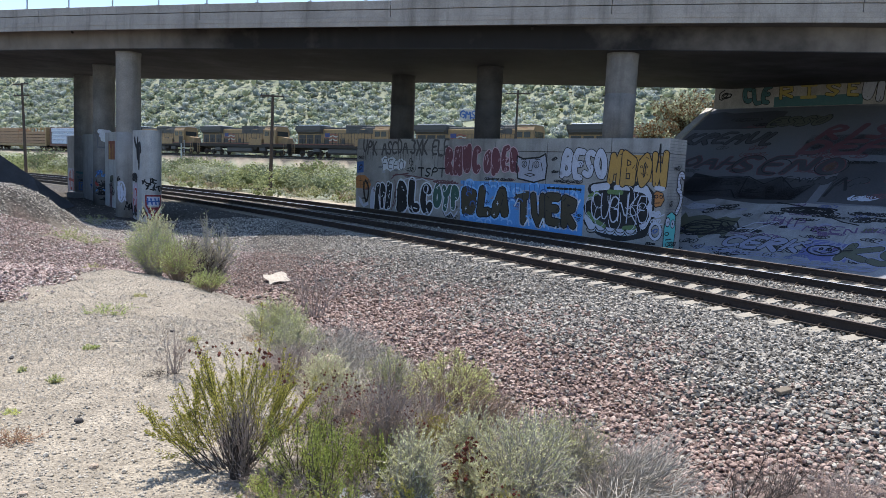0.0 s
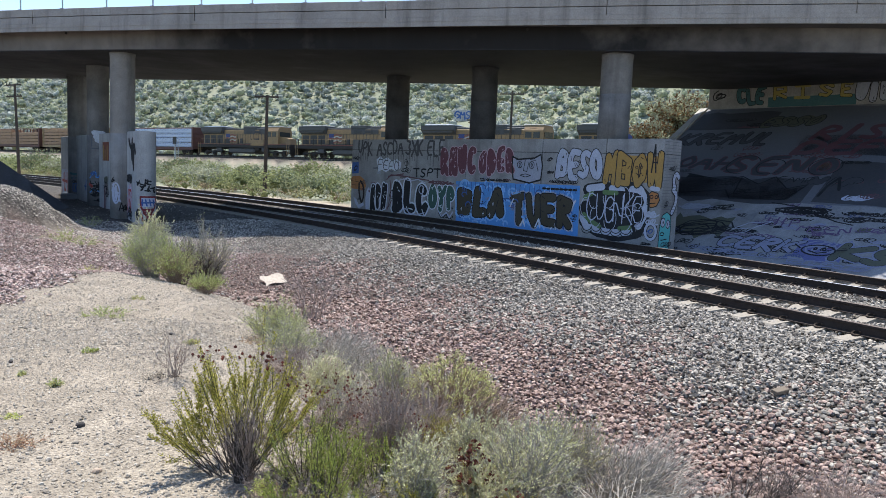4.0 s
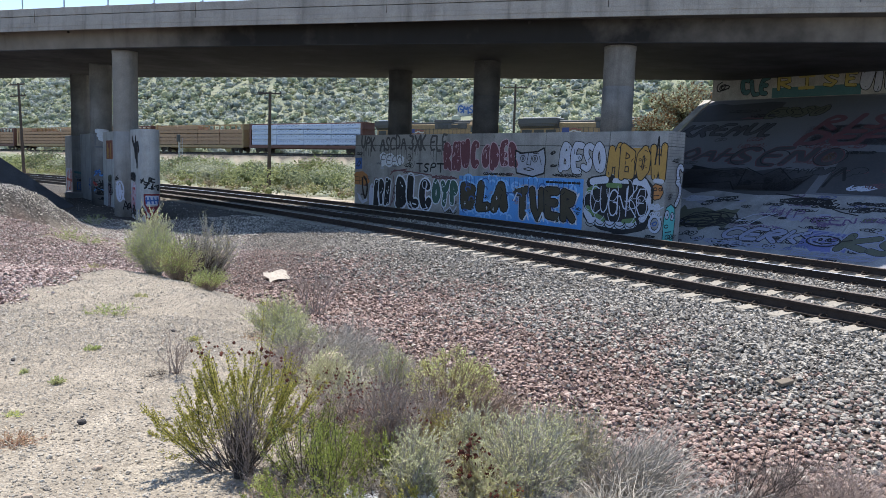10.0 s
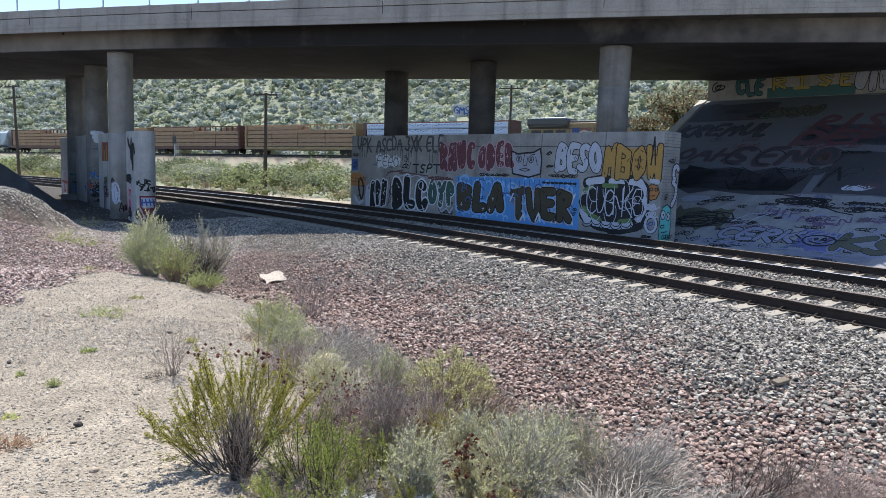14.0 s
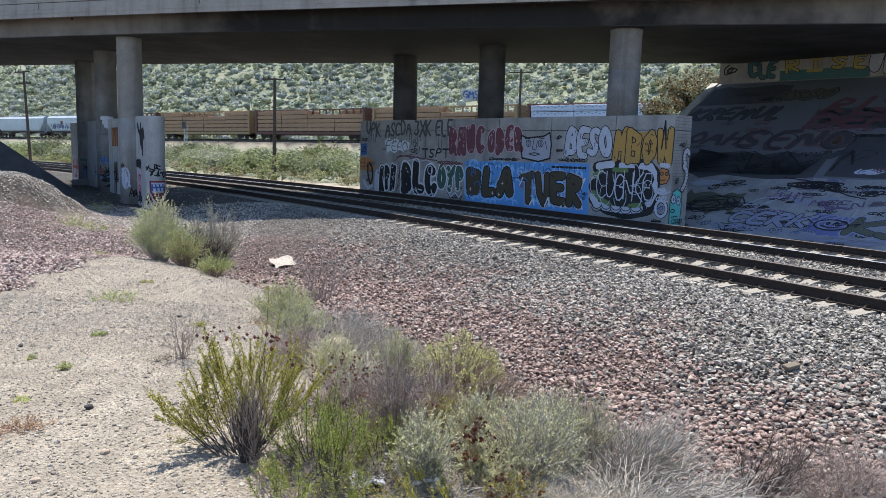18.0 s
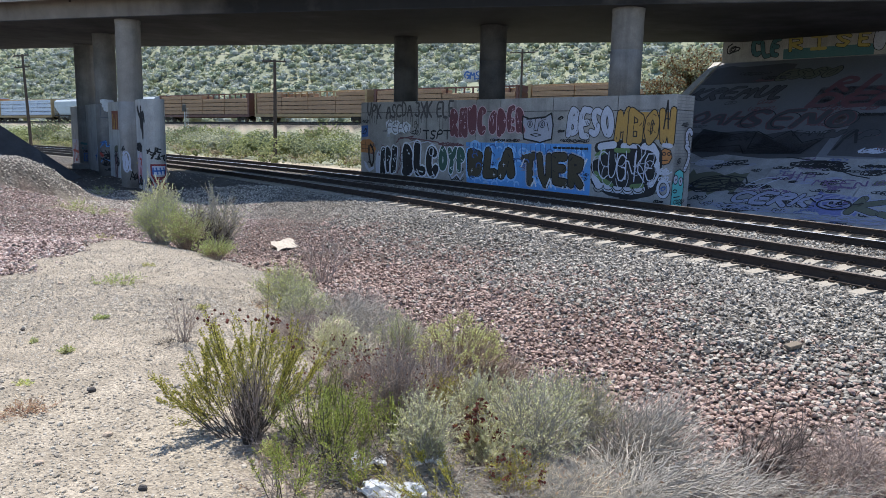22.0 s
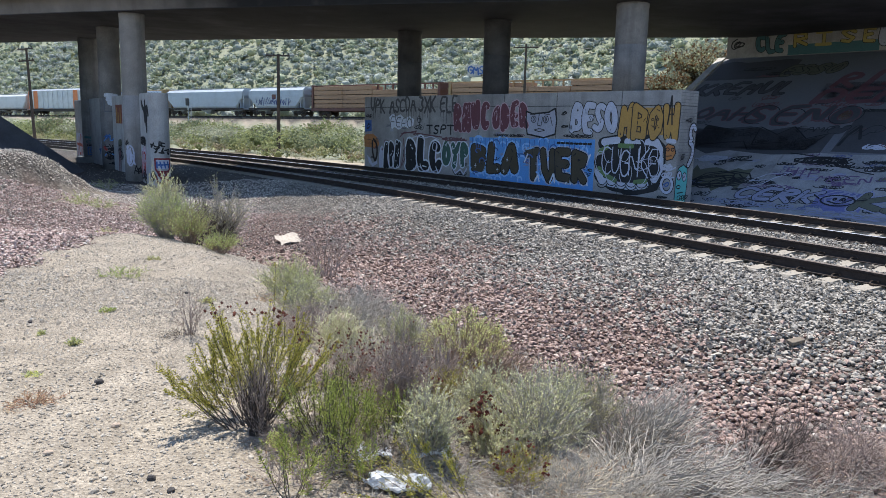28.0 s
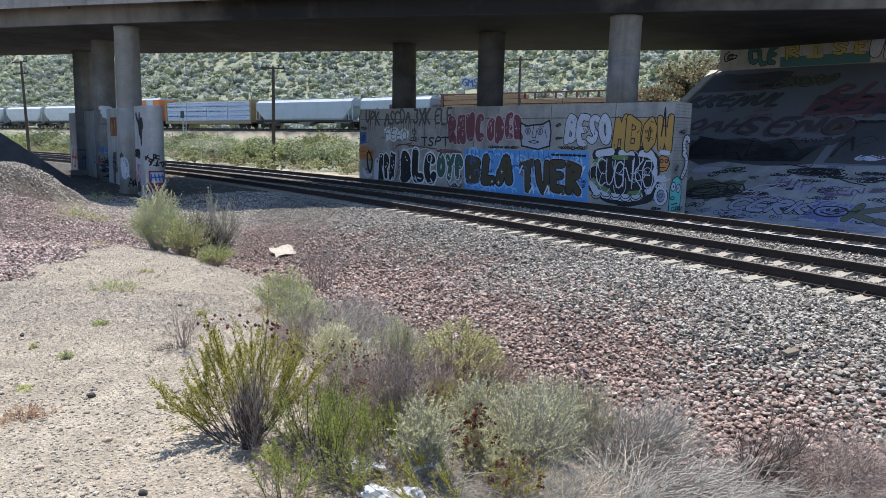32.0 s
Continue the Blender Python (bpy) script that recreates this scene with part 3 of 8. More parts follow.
# ---- running tracks ----
RAIL_SEC = [(-0.07, -0.186), (0.07, -0.186), (0.07, -0.172), (0.012, -0.155), (0.009, -0.05), (0.036, -0.038), (0.037, -0.006),
            (-0.037, -0.006), (-0.036, -0.038), (-0.009, -0.05), (-0.012, -0.155), (-0.07, -0.172)]
HEAD_SEC = [(-0.037, -0.0055), (0.037, -0.0055), (0.033, 0.0), (-0.033, 0.0)]


def rail_z(which, k):
    return (0.0, CANT, 0.02, 0.02 + CANT)[which * 2 + k]


def sweep(sec, off, z, s0, s1, step):
    secs = []
    for s in np.arange(s0, s1 + 0.01, step):
        p, a = track_at(s, off)
        secs.append([(p[0] + x * math.cos(a), p[1] + x * math.sin(a), z + h) for x, h in sec])
    bm = bmesh.new()
    loft(bm, secs)
    bmesh.ops.recalc_face_normals(bm, faces=bm.faces)
    return bm


def tie_mesh():
    """Concrete sleeper, lower and narrower in the middle, top at z = 0."""
    bm = bmesh.new()
    secs = []
    for x, w, h in ((-1.295, 0.10, -0.05), (-1.25, 0.115, 0.0), (-0.55, 0.115, 0.004), (-0.35, 0.10, -0.035), (0.35, 0.10, -0.035), (0.55, 0.115, 0.004), (1.25, 0.115, 0.0), (1.295, 0.10, -0.05)):
        secs.append([(x, -w - 0.03, -0.21), (x, w + 0.03, -0.21), (x, w, h), (x, -w, h)])
    loft(bm, secs)
    bmesh.ops.recalc_face_normals(bm, faces=bm.faces)
    return bm


def clip_mesh():
    """Two bent spring clips, one each side of a rail."""
    bm = bmesh.new()
    for sx in (-1, 1):
        pts = [Vector((sx * (0.075 + 0.07 * math.cos(a)), 0.05 * math.sin(a), 0.03 + 0.035 * math.sin(a * 0.5))) for a in np.linspace(-0.5, 4.4, 8)]
        for a, b in zip(pts, pts[1:]):
            tube(bm, a, b, 0.012, seg=5)
        box(bm, (sx * 0.1, 0, 0.012), (0.05, 0.09, 0.03))
    return bm


tie0 = clip0 = None
for w in (0, 1):
    tr = tagged(empty("railway_track", pose(0, 0, 0)), ("nearer" if w == 0 else "farther") + " curved railway track on pale concrete ties in ballast", "railway track", kind="structure")
    for k, o in ((0, -0.7525), (1, 0.7525)):
        z = rail_z(w, k)
        r = part("rail", sweep(RAIL_SEC, o + SPACE * w, z, -45, 150, 1.5), M["rail"], tr, "rusty brown steel rail")
        part("railhead", sweep(HEAD_SEC, o + SPACE * w, z, -45, 150, 1.5), M["railhead"] if w == 1 and k == 0 else M["dullhead"], r, "worn running surface")
    n = 0
    for s in np.arange(-26, 60, 0.61):
        p, a = track_at(s, SPACE * w)
        zt = (rail_z(w, 0) + rail_z(w, 1)) / 2 - 0.188
        m = pose(p[0], p[1], zt, ry=-math.degrees(math.atan2(CANT, 1.505)), rz=math.degrees(a) + random.uniform(-0.8, 0.8))
        m = Matrix.Translation((p[0], p[1], zt)) @ Matrix.Rotation(a + random.uniform(-0.012, 0.012), 4, "Z") @ Matrix.Rotation(-math.atan2(CANT, 1.505), 4, "Y")
        if tie0 is None:
            tie0 = part("tie", tie_mesh(), M["tie"], tr, "worn pale concrete tie")
            tie0.matrix_basis = m
            t = tie0
        else:
            t = share("tie", tie0, tr, m)
        if s < 14:
            for k in (-0.7525, 0.7525):
                if clip0 is None:
                    clip0 = part("rail_clip", clip_mesh(), M["clip"], t)
                    clip0.matrix_basis = pose(k, 0, 0)
                else:
                    share("rail_clip", clip0, t, pose(k, 0, 0))
    bm = bmesh.new()
    for s in np.arange(60, 148, 0.61):
        p, a = track_at(s, SPACE * w)
        box(bm, (0, 0, -0.1), (2.59, 0.24, 0.2), Matrix.Translation((p[0], p[1], (rail_z(w, 0) + rail_z(w, 1)) / 2 - 0.188)) @ Matrix.Rotation(a, 4, "Z"))
    tagged(part("distant_ties", bm, M["tie"], tr), kind="stuff")

# ---- freight train on the far line ----
M["lumber"] = painted("sawn_lumber", (0.37, 0.235, 0.145), 0.8, 0.15, 3, 0, 0.2)
_nt = M["lumber"].node_tree
_w = node(_nt, "ShaderNodeTexWave", Scale=2.2, Distortion=0.6, Detail=2.0)
_w.wave_type, _w.bands_direction = "BANDS", "Z"
_tc = _nt.nodes.new("ShaderNodeTexCoord")
_nt.links.new(_tc.outputs["Object"], _w.inputs["Vector"])
_b = _nt.nodes["Principled BSDF"]
_src = _b.inputs["Base Color"].links[0].from_socket
_nt.links.new(mix(_nt, 1.0, _src, ramp(_nt, _w.outputs["Fac"], (0.0, (0.5, 0.48, 0.45)), (0.25, (1, 1, 1))), "MULTIPLY"), _b.inputs["Base Color"])
M["wrap"] = painted("white_lumber_wrap", (0.46, 0.52, 0.64), 0.4, 0.12, 2, 0, 0.2, (0.25, 0.3, 0.4))
M["print"] = painted("faded_blue_print", (0.20, 0.27, 0.44), 0.5, 0.12, 2, 0, 0.2)
M["maroon"] = painted("maroon_car_paint", (0.13, 0.062, 0.05), 0.6, 0.2, 2)
M["yellow"] = painted("faded_yellow_car_paint", (0.33, 0.235, 0.12), 0.6, 0.2, 2)
M["black"] = painted("dark_running_gear", (0.045, 0.04, 0.036), 0.75, 0.3, 4, 0.2)
M["wheelsteel"] = painted("wheel_steel", (0.09, 0.07, 0.055), 0.6, 0.3, 5, 0.6)
M["hoppergrey"] = painted("pale_grey_hopper_paint", (0.40, 0.45, 0.49), 0.55, 0.1, 1.2, 0, 0.3)
M["hopperwhite"] = painted("off_white_hopper_paint", (0.52, 0.54, 0.55), 0.55, 0.1, 1.2, 0, 0.3)
M["orange"] = painted("orange_rack_paint", (0.62, 0.20, 0.07), 0.6, 0.15, 2)
M["racksteel"] = painted("galvanised_rack_panel", (0.46, 0.49, 0.52), 0.5, 0.12, 2, 0.4)
M["locoyellow"] = painted("locomotive_yellow", (0.29, 0.19, 0.092), 0.5, 0.15, 2, 0, 0.65)
M["locogrey"] = painted("locomotive_grey", (0.075, 0.075, 0.075), 0.55, 0.15, 2)
M["grille"] = painted("radiator_grille", (0.06, 0.06, 0.06), 0.6, 0.3, 8)
M["glass"] = painted("dark_window_glass", (0.02, 0.025, 0.03), 0.08, 0.1, 3, 0, 0.0)
M["paint_red"] = painted("faded_red_paint", (0.27, 0.085, 0.07), 0.6)
M["paint_blue"] = painted("dark_blue_paint", (0.05, 0.07, 0.2), 0.6)
M["paint_white"] = painted("grimy_white_paint", (0.50, 0.48, 0.45), 0.6)

cars = []
wheels = []


def truck(parent, x, axles=2, pitch=1.73):
    bm = bmesh.new()
    L = pitch * (axles - 1) / 2
    for sy in (-1, 1):
        box(bm, (0, sy * 0.98, 0.62), (L * 2 + 0.5, 0.14, 0.22))
        box(bm, (0, sy * 0.98, 0.42), (0.7, 0.16, 0.36))
        for i in range(axles):
            box(bm, (-L + i * pitch, sy * 1.0, 0.50), (0.36, 0.18, 0.34))
    box(bm, (0, 0, 0.62), (0.4, 2.0, 0.3))
    t = part("bogie", bm, M["black"], parent, "dark steel wheel truck")
    t.matrix_basis = pose(x, 0, 0)
    for i in range(axles):
        for sy in (-1, 1):
            bm = bmesh.new()
            tube(bm, (0, sy * 0.68, 0), (0, sy * 0.82, 0), 0.46, seg=20)
            tube(bm, (0, sy * 0.82, 0), (0, sy * 0.86, 0), 0.36, 0.30, seg=16)
            box(bm, (0.2, sy * 0.862, 0), (0.10, 0.012, 0.05))
            w = part("wheel", bm, M["wheelsteel"], t)
            w.matrix_basis = pose(-L + i * pitch, 0, 0.46)
            wheels.append((w, -L + i * pitch))
    return t


def begin(name, label, cat, length):
    return tagged(empty(name), label, cat, group="freight train"), length


def coupler(parent, L):
    for sx in (-1, 1):
        bm = boxed(((sx * (L / 2 - 0.25), 0, 0.88), (0.7, 0.24, 0.26)))
        part("coupler", bm, M["black"], parent)


def lumber_car(L, paint, wrap, label, low=0.55, seed=1):
    car, _ = begin("lumber_flatcar", label, "railroad car", L)
    rng = random.Random(seed)
    h = L / 2 - 0.55
    deck = boxed(((0, 0, 1.08), (2 * h, 2.7, 0.22)), ((0, 1.32, 0.98), (2 * h, 0.12, 0.42)), ((0, -1.32, 0.98), (2 * h, 0.12, 0.42)), ((0, 0, 0.82), (2 * h - 5, 0.6, 0.35)))
    part("deck", deck, paint, car)
    for sx in (-1, 1):
        bulk = part("bulkhead", boxed(((sx * (h - 0.12), 0, 2.85), (0.16, 2.75, 3.4)), bevel=0.01), paint, car, "steel end bulkhead")
        for sy in (-1, 1):
            part("corner_post", boxed(((sx * (h - 0.29), sy * 1.3, 2.85), (0.18, 0.16, 3.4))), paint, bulk)
        for z in (1.5, 2.2, 2.9, 3.6, 4.45):
            part("rib", boxed(((sx * (h + 0.02), 0, z), (0.12, 2.8, 0.14))), paint, bulk)
    bm = boxed(((0, 0, 4.5), (2 * h - 0.3, 0.34, 0.16)))
    part("top_chord", bm, paint, car)
    n = 17
    for i in range(n):
        part("beam_post", boxed(((-h + 0.7 + (2 * h - 1.4) * i / (n - 1), 0, 2.8), (0.2, 0.16, 3.3))), paint, car)
    cols = 4
    span = (2 * h - 0.9) / cols
    tiers = 4 if wrap else 5
    th = 3.12 / tiers
    for sy in (-1, 1):
        for c in range(cols):
            top = tiers if (wrap or c < cols * (1 - low) or rng.random() < 0.15) else tiers - 1
            for k in range(top):
                bm = bmesh.new()
                cx = -h + 0.45 + span * (c + 0.5)
                z = 1.22 + th * (k + 0.5)
                box(bm, (cx + rng.uniform(-0.04, 0.04), sy * 0.72, z), (span - 0.1, 1.1 + rng.uniform(-0.03, 0.03), th - 0.07), bevel=0.02)
                pack = part("lumber_pack", bm, M["wrap"] if wrap else M["lumber"], car, "white-wrapped lumber bundle" if wrap else "")
                if wrap and sy < 0:
                    bars = [((cx - span / 2 + 0.5 + 0.46 * q, -1.285, z + 0.1 + 0.1 * (q % 2)), (0.26, 0.02, 0.12)) for q in range(int((span - 0.8) / 0.46))]
                    part("print_band", boxed(*bars, ((cx, -1.285, z - 0.24), (span - 0.5, 0.02, 0.05))), M["print"], pack, "dark blue printed marks")
    bm = boxed(*[((-h + 0.45 + span * (c + q), sy * 0.72, 1.22 + th * k - 0.005), (0.12, 1.12, 0.06)) for c in range(cols) for q in (0.15, 0.5, 0.85) for k in range(tiers) for sy in (-1, 1)])
    tagged(part("dunnage", bm, M["black"], car), kind="stuff")
    for sx in (-1, 1):
        truck(car, sx * (h - 2.2))
    coupler(car, L)
    return car


def hopper_car(L, paint, label, bays=3, tagline=False, seed=1):
    car, _ = begin("covered_hopper", label, "railroad car", L)
    h = L / 2 - 0.5
    bm = bmesh.new()
    sec = lambda x, lo: [(x, -1.35, lo), (x, -1.56, lo + 0.25), (x, -1.58, 2.9), (x, -1.5, 3.9), (x, -1.05, 4.3), (x, 1.05, 4.3), (x, 1.5, 3.9), (x, 1.58, 2.9), (x, 1.56, lo + 0.25), (x, 1.35, lo)]
    loft(bm, [sec(-h + 0.25, 3.0), sec(-h + 1.9, 1.25), sec(h - 1.9, 1.25), sec(h - 0.25, 3.0)])
    bmesh.ops.recalc_face_normals(bm, faces=bm.faces)
    body = part("body", bm, paint, car)
    part("roof_walk", boxed(((0, 0, 4.47), (2 * h - 1, 0.7, 0.05)), *[((x, 0, 4.38), (0.1, 0.7, 0.16)) for x in np.linspace(-h + 1, h - 1, 9)]), M["galv"], car)
    for i in range(bays * 3):
        x = -h + 1.5 + (2 * h - 3) * i / (bays * 3 - 1)
        part("hatch", boxed(((x, 0.55, 4.36), (0.8, 0.6, 0.12)), bevel=0.02), paint, car)
    bm = boxed(((0, 0, 0.98), (2 * h, 0.7, 0.3)), ((0, -1.48, 1.12), (2 * h, 0.12, 0.26)), ((0, 1.48, 1.12), (2 * h, 0.12, 0.26)))
    part("sill", bm, M["black"], car)
    for i in range(bays):
        x = (i - (bays - 1) / 2) * (2 * h - 5.2) / max(bays - 1, 1) if bays > 1 else 0
        w = (2 * h - 4) / bays * 0.42
        bm = bmesh.new()
        loft(bm, [[(x - w, -1.2, 1.3), (x + w, -1.2, 1.3), (x + w, 1.2, 1.3), (x - w, 1.2, 1.3)], [(x - 0.3, -0.5, 0.4), (x + 0.3, -0.5, 0.4), (x + 0.3, 0.5, 0.4), (x - 0.3, 0.5, 0.4)]])
        bmesh.ops.recalc_face_normals(bm, faces=bm.faces)
        part("discharge_bay", bm, paint, car)
    for sx in (-1, 1):
        x = sx * (h - 0.1)
        bm = boxed(*[((x, sy * 1.45, 2.6), (0.08, 0.08, 2.9)) for sy in (-1, 1)], ((x, 0, 4.0), (0.1, 2.9, 0.1)), *[((x, -1.2, z), (0.05, 0.5, 0.05)) for z in np.arange(1.4, 4.0, 0.4)],
                   ((x - sx * 0.75, -1.45, 2.2), (0.08, 0.08, 2.0)), ((x, 0, 1.15), (0.3, 3.0, 0.2)))
        part("end_ladder", bm, paint, car)
        truck(car, sx * (h - 1.7))
        part("slope_brace", boxed(((sx * (h - 1.2), -1.3, 1.9), (0.1, 0.12, 1.6)), ((sx * (h - 1.2), 1.3, 1.9), (0.1, 0.12, 1.6))), M["black"], car)
    if tagline:
        rng = random.Random(seed)
        bm = bmesh.new()
        for k in range(26):
            x = -h + 2.2 + (2 * h - 5) * k / 26
            a = (x + rng.uniform(-0.3, 0.3), -1.595, 1.55 + rng.random() * 0.5)
            b = (x + rng.uniform(-0.5, 0.6), -1.6, 2.3 + rng.random() * 0.6)
            tube(bm, a, b, 0.055, seg=4)
        part("sprayed_marks", bm, M["paint_blue"], car, "dark sprayed scribble")
        part("stencil_patch", boxed(((-0.3, -1.595, 2.95), (0.9, 0.02, 0.7))), M["maroon"], car)
    coupler(car, L)
    return car


def autorack(L, label):
    car, _ = begin("autorack_car", label, "railroad car", L)
    h = L / 2 - 0.5
    part("deck", boxed(((0, 0, 1.0), (2 * h, 2.8, 0.5))), M["black"], car)
    npan = 12
    for sy in (-1, 1):
        for i in range(npan):
            x = -h + 2 * h * (i + 0.5) / npan
            edge = i in (1, npan - 1, npan - 3)
            pan = part("side_panel", boxed(((x, sy * 1.5, 3.1), (2 * h / npan - 0.1, 0.05, 3.6))), M["orange"] if edge else M["racksteel"], car)
            for z in np.arange(1.6, 4.7, 0.4):
                part("corrugation", boxed(((x, sy * 1.542, z), (2 * h / npan - 0.14, 0.03, 0.05))), M["orange"] if edge else M["racksteel"], pan)
        for i in range(npan + 1):
            part("post", boxed(((-h + 2 * h * i / npan, sy * 1.53, 3.1), (0.12, 0.12, 3.7))), M["orange"] if i in (0, npan) else M["racksteel"], car)
    bm = bmesh.new()
    loft(bm, [[(x, -1.58, 4.9), (x, -1.2, 5.2), (x, 1.2, 5.2), (x, 1.58, 4.9)] for x in (-h, h)])
    bmesh.ops.recalc_face_normals(bm, faces=bm.faces)
    part("roof", bm, M["racksteel"], car)
    for sx in (-1, 1):
        part("end_door", boxed(((sx * (h - 0.05), 0, 3.05), (0.1, 2.9, 3.7))), M["orange"], car)
        truck(car, sx * (h - 2.2))
    coupler(car, L)
    return car


def locomotive(L, label, variant=0):
    car, _ = begin("diesel_locomotive", label, "locomotive", L)
    h = L / 2 - 0.4
    Y, G = M["locoyellow"], M["locogrey"]
    part("frame", boxed(((0, 0, 1.56), (2 * h, 3.0, 0.56)), ((0, 0, 1.2), (2 * h - 1.5, 0.9, 0.3))), M["black"], car)
    part("sill_stripe", boxed(((0, -1.51, 1.80), (2 * h, 0.02, 0.06))), M["paint_red"], car)
    for x in (-5.5, 5.2):
        part("equipment_rack", boxed(((x, -1.2, 0.95), (1.3, 0.5, 0.55)), bevel=0.04), G, car)
    part("fuel_tank", boxed(((-0.3, 0, 0.85), (6.2, 2.7, 0.9)), bevel=0.18), G, car)
    part("air_reservoir", boxed(((3.4, -1.1, 1.05), (1.0, 0.5, 0.5)), bevel=0.1), M["black"], car)
    # long hood, rear radiator with flared wings, cab to the front
    part("long_hood", boxed(((-0.2, 0, 2.85), (12.4, 1.9, 2.5)), bevel=0.08), Y, car, "yellow engine hood")
    part("hood_top", boxed(((-0.2, 0, 4.2), (12.4, 1.7, 0.25)), ((1.2, 0, 4.45), (3.0, 1.8, 0.42)), ((4.2, 0, 4.4), (1.6, 1.5, 0.3)), bevel=0.05), G, car)
    bm = bmesh.new()
    r0, r1 = -h + 0.9, -h + 6.0
    part("radiator_hood", boxed((((r0 + r1) / 2, 0, 2.5), (r1 - r0, 1.98, 1.8)), bevel=0.03), Y, car, "yellow rear hood")
    sec = lambda x: [(x, -1.0, 3.404), (x, -1.52, 3.95), (x, -1.52, 4.55), (x, 1.52, 4.55), (x, 1.52, 3.95), (x, 1.0, 3.404)]
    loft(bm, [sec(r0 - 0.05), sec(r1 + 0.05)])
    bmesh.ops.recalc_face_normals(bm, faces=bm.faces)
    part("radiator_wing", bm, G, car, "dark flared radiator housing")
    part("roof_fan_deck", boxed((((r0 + r1) / 2, 0, 4.64), (4.4, 2.4, 0.16)), bevel=0.04), M["paint_white"] if variant else M["racksteel"], car)
    for i in range(3):
        bm = boxed((((r0 + r1) / 2 - 1.6 + 1.6 * i, -1.0, 2.6), (1.3, 0.06, 1.3)), *[(((r0 + r1) / 2 - 1.6 + 1.6 * i, -1.04, z), (1.2, 0.03, 0.05)) for z in np.arange(2.1, 3.2, 0.18)])
        part("grille", bm, M["grille"], car)
    part("radiator_intake", boxed((((r0 + r1) / 2, -1.4, 3.78), (4.6, 0.1, 0.3))), M["grille"], car)
    bm = boxed(*[((-5.9 + 0.62 * k, -0.983, 2.55), (0.05, 0.03, 1.9)) for k in range(19)], ((-0.2, -0.983, 3.42), (12.2, 0.03, 0.05)), ((-0.2, -0.983, 1.98), (12.2, 0.03, 0.08)))
    tagged(part("panel_seams", bm, M["grille"], car), kind="stuff")
    for x, w in ((-3.9, 0.9), (-0.6, 0.5), (2.9, 1.1)):
        part("air_intake", boxed(((x, -1.0, 2.35), (w, 0.04, 0.8)), *[((x, -1.025, 2.05 + 0.16 * k), (w - 0.1, 0.02, 0.04)) for k in range(5)]), M["grille"], car)
    for x in (1.2, 4.2):
        part("blower_housing", boxed(((x, -0.97, 3.78), (2.6 if x < 2 else 1.4, 0.06, 0.62)), bevel=0.02), G, car, "dark blower housing")
    for x in np.arange(-4.6, 5.6, 1.25):
        part("hood_door", boxed(((x, -0.965, 2.6), (1.1, 0.03, 1.7)), bevel=0.01), Y, car)
    for x in (1.2, 3.2):
        part("vent", boxed(((x, -1.01, 3.75), (1.5, 0.03, 0.45)), *[((x, -1.03, z), (1.4, 0.02, 0.04)) for z in (3.6, 3.72, 3.84)]), M["grille"], car)
    # cab
    c0 = h - 5.2
    bm = bmesh.new()
    loft(bm, [[(x, -1.48, 1.58), (x, -1.48, 3.9), (x, -1.1, 4.5), (x, 1.1, 4.5), (x, 1.48, 3.9), (x, 1.48, 1.58)] for x in (c0, c0 + 2.6)])
    bmesh.ops.recalc_face_normals(bm, faces=bm.faces)
    cab = part("cab", bm, Y, car, "yellow crew cab")
    part("cab_roof", boxed(((c0 + 1.2, 0, 4.58), (2.8, 2.3, 0.12)), bevel=0.03), M["paint_white"], cab, "pale cab roof")
    for x in (c0 + 0.65, c0 + 1.75):
        part("side_window", boxed(((x, -1.49, 3.35), (0.85, 0.05, 0.7))), M["glass"], cab)
    part("windshield", boxed(((c0 + 2.62, 0, 3.4), (0.05, 2.2, 0.7))), M["glass"], cab)
    part("number_board", boxed(((c0 + 1.2, -1.3, 4.1), (0.9, 0.04, 0.22))), M["paint_red"], cab)
    bm = bmesh.new()
    loft(bm, [[(c0 + 2.6, -0.95, 1.58), (c0 + 2.6, -0.95, 3.0), (c0 + 2.6, 0.95, 3.0), (c0 + 2.6, 0.95, 1.58)], [(h - 0.7, -0.7, 1.58), (h - 0.9, -0.65, 2.75), (h - 0.9, 0.65, 2.75), (h - 0.7, 0.7, 1.58)]])
    bmesh.ops.recalc_face_normals(bm, faces=bm.faces)
    part("nose", bm, Y, car, "short sloped nose")
    # equipment cabinet, flag panel, steps, railings, pilot
    part("equipment_cabinet", boxed(((c0 - 2.0, -1.28, 2.05), (3.0, 0.5, 0.9)), bevel=0.03), Y, car)
    for k in range(5):
        bm = bmesh.new()
        wave = [(r1 + 0.45 + 0.25 * q, 2.25 + 0.26 * k + 0.09 * math.sin(q * 1.25)) for q in range(11)]
        loft(bm, [[(x, -0.983, z - 0.07), (x, -1.0, z - 0.07), (x, -1.0, z + 0.07), (x, -0.983, z + 0.07)] for x, z in wave])
        bmesh.ops.recalc_face_normals(bm, faces=bm.faces)
        part("flag_stripe", bm, M["paint_red"] if k % 2 == 0 else M["paint_white"], car)
    part("flag_canton", boxed(((r1 + 0.95, -1.005, 3.2), (0.9, 0.02, 0.55))), M["paint_blue"], car)
